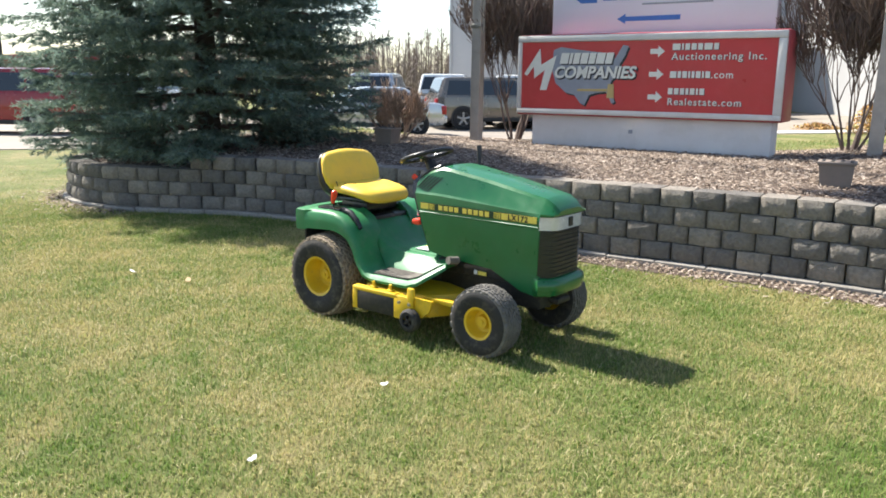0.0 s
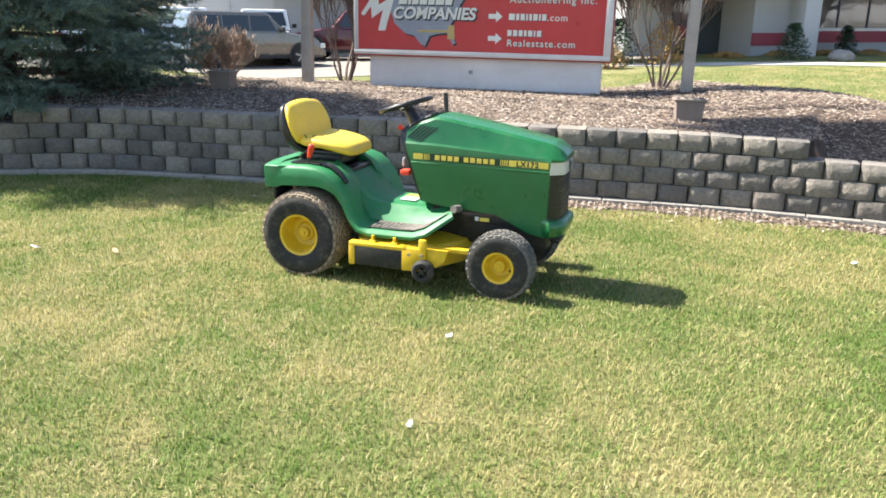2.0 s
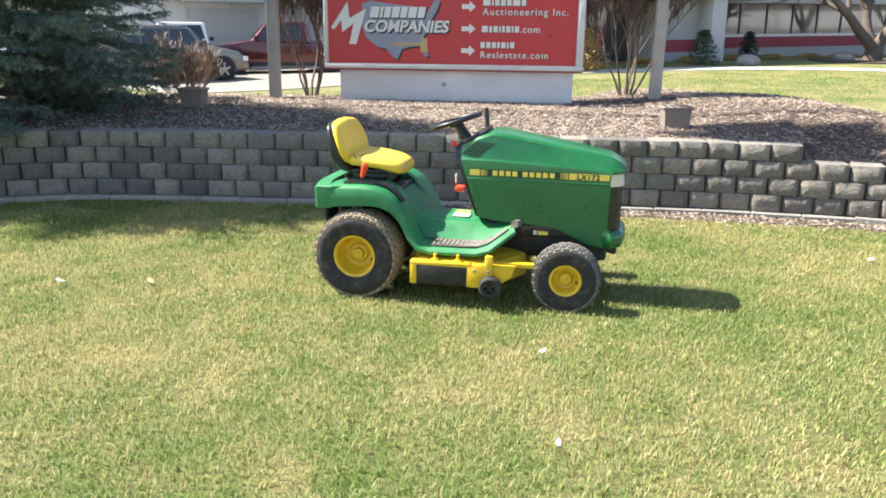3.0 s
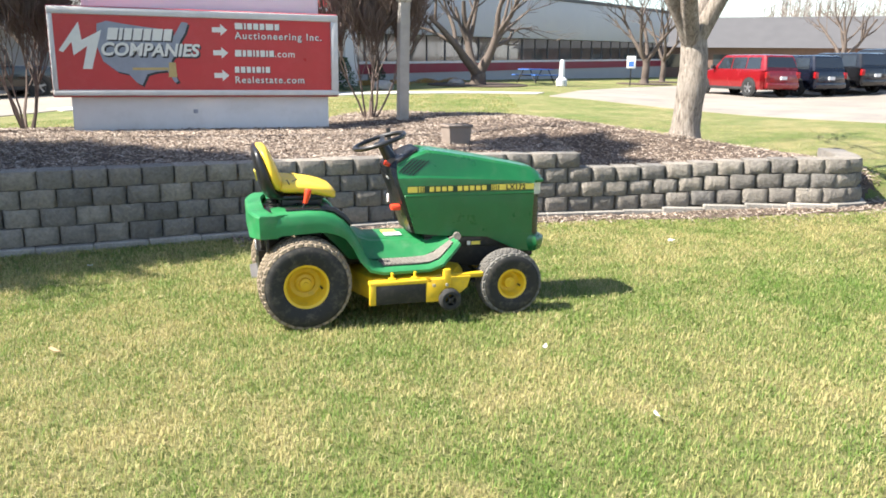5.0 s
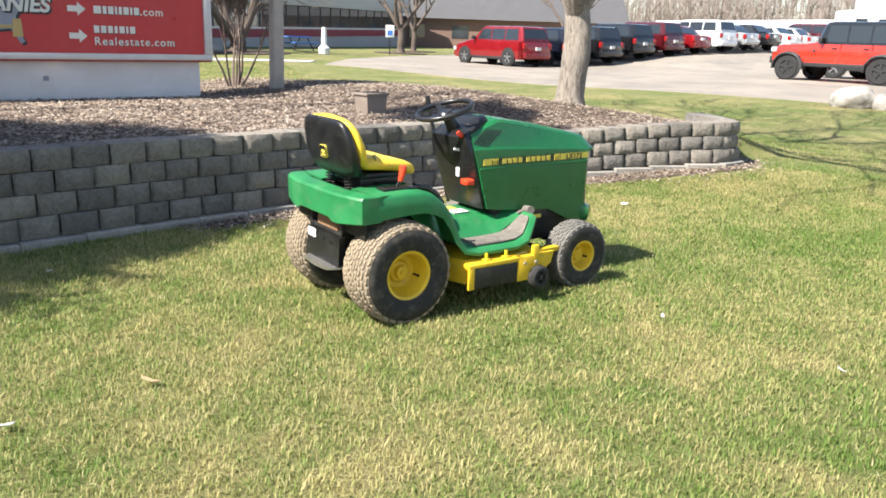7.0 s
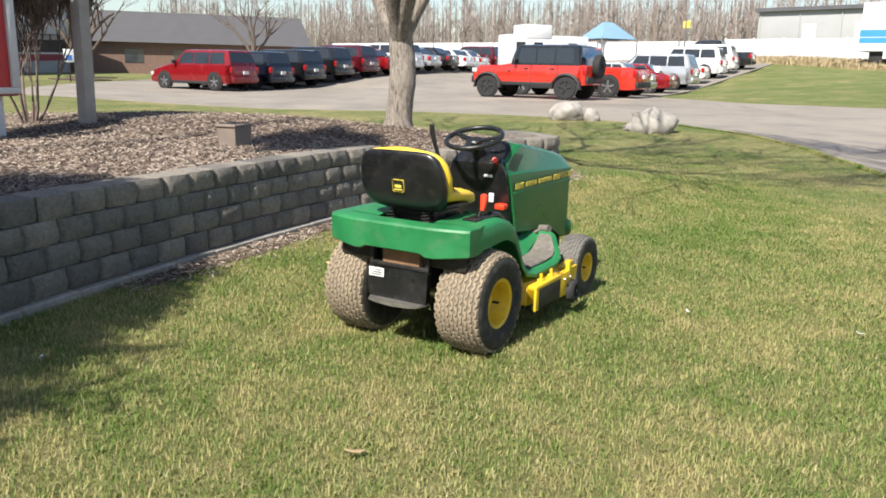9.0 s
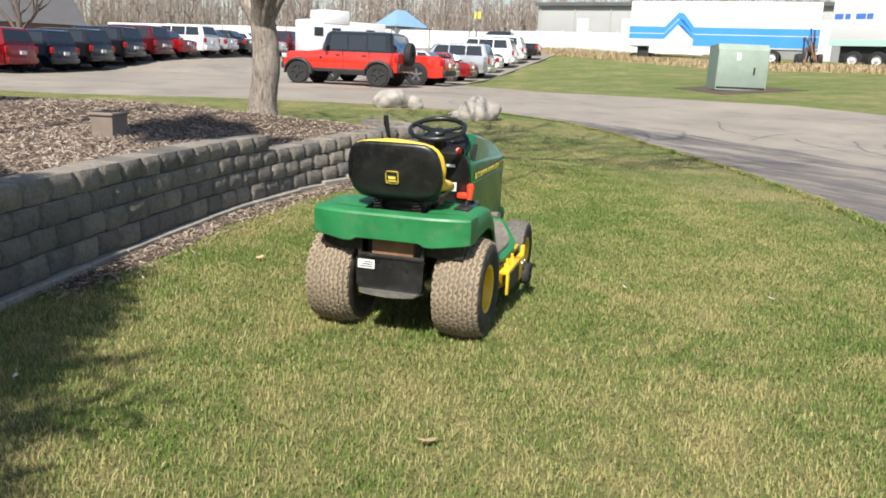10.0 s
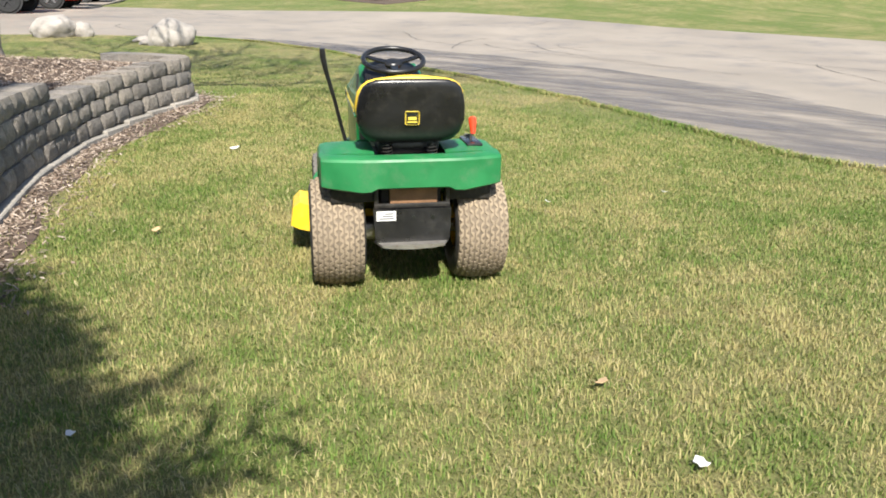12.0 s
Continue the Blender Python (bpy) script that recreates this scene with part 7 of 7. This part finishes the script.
# long low buildings and a berm far left
farl = thing("far_building", pose(-62, 62, -0.4, 0, 0, 0), "long low brown building far across the lot", "building")
part("wall", boxed((0, 0, 0), (36, 10, 3.0)), M_BRICKRED, farl)
part("roof", boxed((-0.3, -0.3, 3.0), (36.3, 10.3, 3.5)), M_BAND, farl)
boulder(-6.6, 18.6, 1.3, 0.6, 0.3, 2.2, 10)

# ---- far woods, grown as one mass of trunks and twigs ----
M_WOOD = by_piece("far bare woods", [(0.20, 0.155, 0.135), (0.27, 0.22, 0.20), (0.33, 0.275, 0.25), (0.24, 0.19, 0.16)], 0.95, 3, 0.0)


def woods(name, arcs, seed, label):
    rnd = random.Random(seed)
    vs, fs = [], []

    def strip(a, b, w0, w1):
        d = (b - a)
        s = Vector((-a.y, a.x, 0)).normalized()
        if abs(d.normalized().dot(s)) > 0.9:
            s = Vector((0, 0, 1))
        k = len(vs)
        vs.extend(tuple(p) for p in (a - s * w0, a + s * w0, b + s * w1, b - s * w1))
        fs.append((k, k + 1, k + 2, k + 3))
    for az0, az1, r0, r1, n, h in arcs:
        for _ in range(n):
            a, r = radians(rnd.uniform(az0, az1)), rnd.uniform(r0, r1)
            base = Vector((math.sin(a) * r, math.cos(a) * r, 0.0))
            base.z = ground_at(base.x, base.y) - 0.3
            hh = h * rnd.uniform(0.6, 1.15)
            top = base + Vector((rnd.uniform(-0.6, 0.6), rnd.uniform(-0.6, 0.6), hh))
            w = rnd.uniform(0.06, 0.16)
            strip(base, top, w, 0.03)
            for _ in range(26):
                f = rnd.uniform(0.12, 0.95)
                p = base.lerp(top, f)
                q = p + Vector((rnd.uniform(-1, 1), rnd.uniform(-1, 1), rnd.uniform(0.2, 1.3))) * hh * 0.22 * (1.15 - f)
                strip(p, q, 0.035, 0.012)
                for _ in range(2):
                    u = p.lerp(q, rnd.uniform(0.3, 0.9))
                    strip(u, u + Vector((rnd.uniform(-1, 1), rnd.uniform(-1, 1), rnd.uniform(0.1, 1))) * 0.9, 0.018, 0.008)
    ob = mesh_ob(name, vs, fs, M_WOOD)
    return tagged(ob, label, "woods", kind="stuff")


woods("far_woods", [(-48, -22, 90, 120, 260, 4.2), (-22, 2, 78, 100, 300, 6.2), (74, 140, 112, 150, 1150, 11)], 5, "bare grey-brown woods in the distance")

# tall dry weeds along the trailers
rw = np.random.default_rng(9)
M_WEED = by_piece("dry tan weeds", [(0.42, 0.32, 0.17), (0.50, 0.40, 0.24), (0.34, 0.25, 0.14)], 0.9, 20, 0.0)


def blades(name, xy, z, hgt, wid, lean, rng, mat):
    """Thin bent two-piece blades, all in one mesh."""
    n = len(xy)
    a = rng.uniform(0, 2 * math.pi, n)
    d = np.stack([np.cos(a), np.sin(a)], 1)
    s = np.stack([-d[:, 1], d[:, 0]], 1) * wid[:, None]
    v = np.zeros((n, 5, 3))
    mid = xy + d * (lean * hgt * 0.35)[:, None]
    tip = xy + d * (lean * hgt * 1.0)[:, None]
    v[:, 0, :2], v[:, 1, :2] = xy - s, xy + s
    v[:, 2, :2], v[:, 3, :2] = mid + s * 0.75, mid - s * 0.75
    v[:, 4, :2] = tip
    v[:, 0, 2] = v[:, 1, 2] = z - 0.004
    v[:, 2, 2] = v[:, 3, 2] = z + hgt * 0.6
    v[:, 4, 2] = z + hgt * (1.0 - 0.25 * lean)
    base = (np.arange(n) * 5)[:, None]
    quad = base + np.array([[0, 1, 2, 3]])
    tri = base + np.array([[3, 2, 4]])
    me = bpy.data.meshes.new(name)
    me.vertices.add(n * 5)
    me.vertices.foreach_set("co", v.ravel())
    me.loops.add(n * 7)
    me.loops.foreach_set("vertex_index", np.concatenate([quad, tri], 1).ravel())
    me.polygons.add(n * 2)
    st = (np.arange(n) * 7)[:, None] + np.array([[0, 4]])
    me.polygons.foreach_set("loop_start", st.ravel())
    me.update(calc_edges=True)
    me.materials.append(mat)
    return new(name, me)


n = 26000
u, w = rw.uniform(0, 1, n), rw.uniform(0, 1, n)
wx = 60 - 46 * u + rw.normal(0, 0.8, n)
wy = -24.5 - 6.5 * u - 5.0 * w
tagged(blades("dry_weeds", np.stack([wx, wy], 1), terrain(wx, wy), rw.uniform(0.15, 0.5, n), np.full(n, 0.02), rw.uniform(0.2, 0.8, n), rw, M_WEED), "tall dry tan weeds along the trailers", "weeds", kind="stuff")

# ---- grass blades over the near lawn ----
rg = np.random.default_rng(12)


def lawn_points(n, x0, x1, y0, y1):
    p = np.stack([rg.uniform(x0, x1, n), rg.uniform(y0, y1, n)], 1)
    d, i = wall_distance(p[:, 0], p[:, 1])
    keep = ((d < -0.02) | (i >= N_WALL - 8)) & ~in_poly(p[:, 0] + rg.normal(0, 0.05, n), p[:, 1] - np.abs(rg.normal(0, 0.06, n)) + 0.09 * (rg.random(n) < 0.4), ROAD)
    # the strip of chips under the wall
    strip = (d > -0.30) & (TXY[i, 0] > 0.6) & (i < N_WALL - 12)
    keep &= ~strip | (rg.random(n) < 0.06)
    keep &= ~in_poly(p[:, 0], p[:, 1], BED_POLY)
    # thins out toward the sides of the area
    rim_d = np.minimum(np.minimum(p[:, 0] - x0, x1 - p[:, 0]), np.minimum(p[:, 1] - y0, y1 - p[:, 1]))
    keep &= rg.random(n) < np.clip(rim_d / 1.4, 0, 1)
    return p[keep]


pn = lawn_points(730000, -6.0, 5.4, 0.2, 9.6)
pr = lawn_points(240000, -7.4, 9.4, -1.6, 10.4)
pf = lawn_points(190000, -9.0, 16.5, -4.0, 13.5)
pts = np.concatenate([pn, pr, pf])
clump = np.array([noise.noise(Vector((a * 5.0, b * 5.0, 2.0))) for a, b in pts[::8]])
clump = np.repeat(clump, 8)[:len(pts)] if len(pts) % 8 == 0 else np.resize(np.repeat(clump, 8), len(pts))
hg = rg.uniform(0.012, 0.034, len(pts)) * (1 + 0.35 * clump)
grass = blades("grass", pts, terrain(pts[:, 0], pts[:, 1]), hg, rg.uniform(0.0013, 0.0027, len(pts)), rg.uniform(0.2, 1.25, len(pts)), rg, M_BLADE)
tagged(grass, "short spring grass, green mixed with straw", "grass", kind="stuff")
M_DEAD = by_piece("bleached dead grass blade", [(0.42, 0.35, 0.17), (0.52, 0.45, 0.25), (0.34, 0.28, 0.13), (0.47, 0.42, 0.20)], 0.7, 60, 0.0)
pd = lawn_points(70000, -5.6, 4.8, 0.4, 8.8)
tuft = np.array([noise.noise(Vector((a * 1.4, b * 1.4, 7.0))) + 0.6 * noise.noise(Vector((a * 6.0, b * 6.0, 3.0))) for a, b in pd])
pd = pd[rg.random(len(pd)) < np.clip(0.30 + 1.1 * tuft, 0.03, 0.9)]
dead = blades("dead_grass", pd, terrain(pd[:, 0], pd[:, 1]) + 0.012, rg.uniform(0.010, 0.022, len(pd)), rg.uniform(0.0009, 0.0016, len(pd)), rg.uniform(1.4, 3.2, len(pd)), rg, M_DEAD)
tagged(dead, "pale dead grass blades lying in the lawn", "grass", kind="stuff")
# ragged fringe where the lawn meets the drive
k0, k1 = ROAD.index((14.2, -2.2)), ROAD.index((-8, 0.6))
fa, fb = np.array(ROAD[k0:k1], float), np.array(ROAD[k0 + 1:k1 + 1], float)
fl_ = np.hypot(*(fb - fa).T)
pick = rg.choice(len(fa), 26000, p=fl_ / fl_.sum())
fu = rg.random((26000, 1))
ft = (fb - fa)[pick] / fl_[pick][:, None]
pe = fa[pick] + (fb - fa)[pick] * fu + np.stack([ft[:, 1], -ft[:, 0]], 1) * rg.normal(0.0, 0.035, 26000)[:, None]
pe = pe + np.array([[noise.noise(Vector((a * 2.3, b * 2.3, 1.0))) * 0.05] * 2 for a, b in pe])
fringe = blades("grass_fringe", pe, terrain(pe[:, 0], pe[:, 1]) + 0.012, rg.uniform(0.02, 0.05, len(pe)), rg.uniform(0.0022, 0.0042, len(pe)), rg.uniform(0.4, 1.4, len(pe)), rg, M_BLADE)
tagged(fringe, "ragged grass fringe along the edge of the drive", "grass", kind="stuff")
pm = np.stack([rg.uniform(-3, 24, 90000), rg.uniform(9, 22, 90000)], 1)
dm, _ = wall_distance(pm[:, 0], pm[:, 1])
pm = pm[(dm > 1) & ~in_poly(pm[:, 0], pm[:, 1], BED_POLY) & ~in_poly(pm[:, 0], pm[:, 1], ROAD) & ~in_poly(pm[:, 0], pm[:, 1], LOT_LEFT) & ~in_poly(pm[:, 0], pm[:, 1], WALKWAY)]
tagged(blades("grass", pm, terrain(pm[:, 0], pm[:, 1]), rg.uniform(0.03, 0.06, len(pm)), np.full(len(pm), 0.005), rg.uniform(0.2, 1.2, len(pm)), rg, M_BLADE), "short spring grass behind the bed", "grass", kind="stuff")


# ---- bark chips ----
def chips(name, xy, z, rng, size, mat):
    """Flat slivers of bark, tumbled."""
    n = len(xy)
    a, tilt = rng.uniform(0, 2 * math.pi, n), rng.normal(0, 0.35, n)
    ln, wd, th = size * rng.uniform(0.5, 1.6, n), size * rng.uniform(0.12, 0.34, n), size * 0.10
    u = np.stack([np.cos(a) * np.cos(tilt), np.sin(a) * np.cos(tilt), np.sin(tilt)], 1)
    s = np.stack([-np.sin(a), np.cos(a), rng.normal(0, 0.3, n)], 1)
    c = np.stack([xy[:, 0], xy[:, 1], z + rng.uniform(0.004, 0.022, n)], 1)
    v = np.zeros((n, 6, 3))
    v[:, 0] = c - u * ln[:, None] / 2
    v[:, 1] = c - s * wd[:, None] / 2
    v[:, 2] = c + u * ln[:, None] / 2 + s * wd[:, None] * 0.2
    v[:, 3] = c + s * wd[:, None] / 2
    v[:, 4] = c + np.array([0, 0, 1.0]) * th - u * ln[:, None] * 0.15
    v[:, 5] = c + np.array([0, 0, 1.0]) * th + u * ln[:, None] * 0.25
    f = np.array([[0, 1, 4], [1, 5, 4], [1, 2, 5], [2, 3, 5], [3, 4, 5], [3, 0, 4]])
    faces = ((np.arange(n) * 6)[:, None, None] + f[None]).reshape(-1, 3)
    me = bpy.data.meshes.new(name)
    me.vertices.add(n * 6)
    me.vertices.foreach_set("co", v.ravel())
    me.loops.add(len(faces) * 3)
    me.loops.foreach_set("vertex_index", faces.ravel())
    me.polygons.add(len(faces))
    me.polygons.foreach_set("loop_start", np.arange(len(faces)) * 3)
    me.update(calc_edges=True)
    me.materials.append(mat)
    return new(name, me)


cxy = np.stack([rg.uniform(-4.9, 6.8, 150000), rg.uniform(2.7, 13.7, 150000)], 1)
cd, _ = wall_distance(cxy[:, 0], cxy[:, 1])
cxy = cxy[in_poly(cxy[:, 0], cxy[:, 1], BED_POLY) & (cd > 0.27)]
tagged(chips("bark_chips", cxy, terrain(cxy[:, 0], cxy[:, 1]) + 0.028, rg, 0.045, M_CHIP), "loose shredded bark chips on the bed", "bark chips", kind="stuff")
n = 5200
ci = rg.integers(0, len(WXY), n)
off = np.abs(rg.normal(0, 0.16, n)) + 0.05
keep = ((WXY[ci, 0] > 0.5) & (WXY[ci, 0] < 6.2)) | ((WXY[ci, 0] < -3.4) & (rg.random(n) < 0.7))
cxy = (WXY[ci] - WNOR[ci] * off[:, None])[keep]
tagged(chips("bark_chips", cxy, terrain(cxy[:, 0], cxy[:, 1]) + 0.004, rg, 0.05, M_CHIP), "bark chips spilled along the foot of the wall", "bark chips", kind="stuff")
strip_in = [(p[0], p[1]) for p, x in zip(WXY[::5], WXY[::5, 0]) if 0.5 < x < 6.3]
strip_out = [(p[0] - q[0] * (0.24 + 0.05 * math.sin(p[0] * 5)), p[1] - q[1] * (0.24 + 0.05 * math.sin(p[0] * 5))) for p, q in zip(WXY[::5], WNOR[::5]) if 0.5 < p[0] < 6.3]
sm = [(a[0], a[1]) for a in strip_in]
vs = [(x, y, ground_at(x, y) + 0.010) for x, y in sm] + [(x, y, ground_at(x, y) + 0.006) for x, y in strip_out]
kk = len(sm)
under = mesh_ob("mulch_strip", vs, [(i, i + 1, kk + i + 1, kk + i) for i in range(kk - 1)], M_MULCH)
tagged(under, "narrow mulch strip along the foot of the wall", "mulch strip", kind="structure")

# ---- small litter on the lawn ----
M_LEAF = worn("dry tan leaf", (0.52, 0.36, 0.20), 0.8, 0.15, 20, 120, 0, 0.1)
M_PAPER = worn("white scrap of paper", (0.75, 0.75, 0.74), 0.7, 0.05, 30, 150, 0, 0.0)


def scrap_leaf(x, y, s, rot, mat, label, name):
    bm = bmesh.new()
    ring = [(-1, 0), (-0.5, 0.45), (0.1, 0.38), (0.6, 0.5), (1, 0.05), (0.5, -0.4), (0, -0.3), (-0.5, -0.48)]
    ring_loft(bm, [[(a * s, b * s, 0.007 * (a * a) + 0.006 * b) for a, b in ring], [(a * s, b * s, 0.007 * (a * a) + 0.006 * b + 0.003) for a, b in ring]])
    ob = part(name, bm, mat)
    ob.matrix_world = pose(x, y, ground_at(x, y) + 0.032, 6, -8, rot)
    tagged(ob, label, "leaf" if mat is M_LEAF else "litter", "scraps on the lawn")


for k, (x, y, s, mt) in enumerate(((-0.255, 3.72, 0.020, M_PAPER), (-0.68, 2.96, 0.022, M_PAPER), (-1.80, 5.60, 0.040, M_LEAF), (-2.28, 5.83, 0.036, M_PAPER), (-0.79, 7.01, 0.022, M_PAPER), (2.64, 4.13, 0.040, M_PAPER), (0.97, 5.76, 0.03, M_LEAF))):
    scrap_leaf(x, y, s, k * 47, mt, "dry tan leaf lying on the grass" if mt is M_LEAF else "white scrap of litter on the grass", "dry_leaf" if mt is M_LEAF else "paper_scrap")
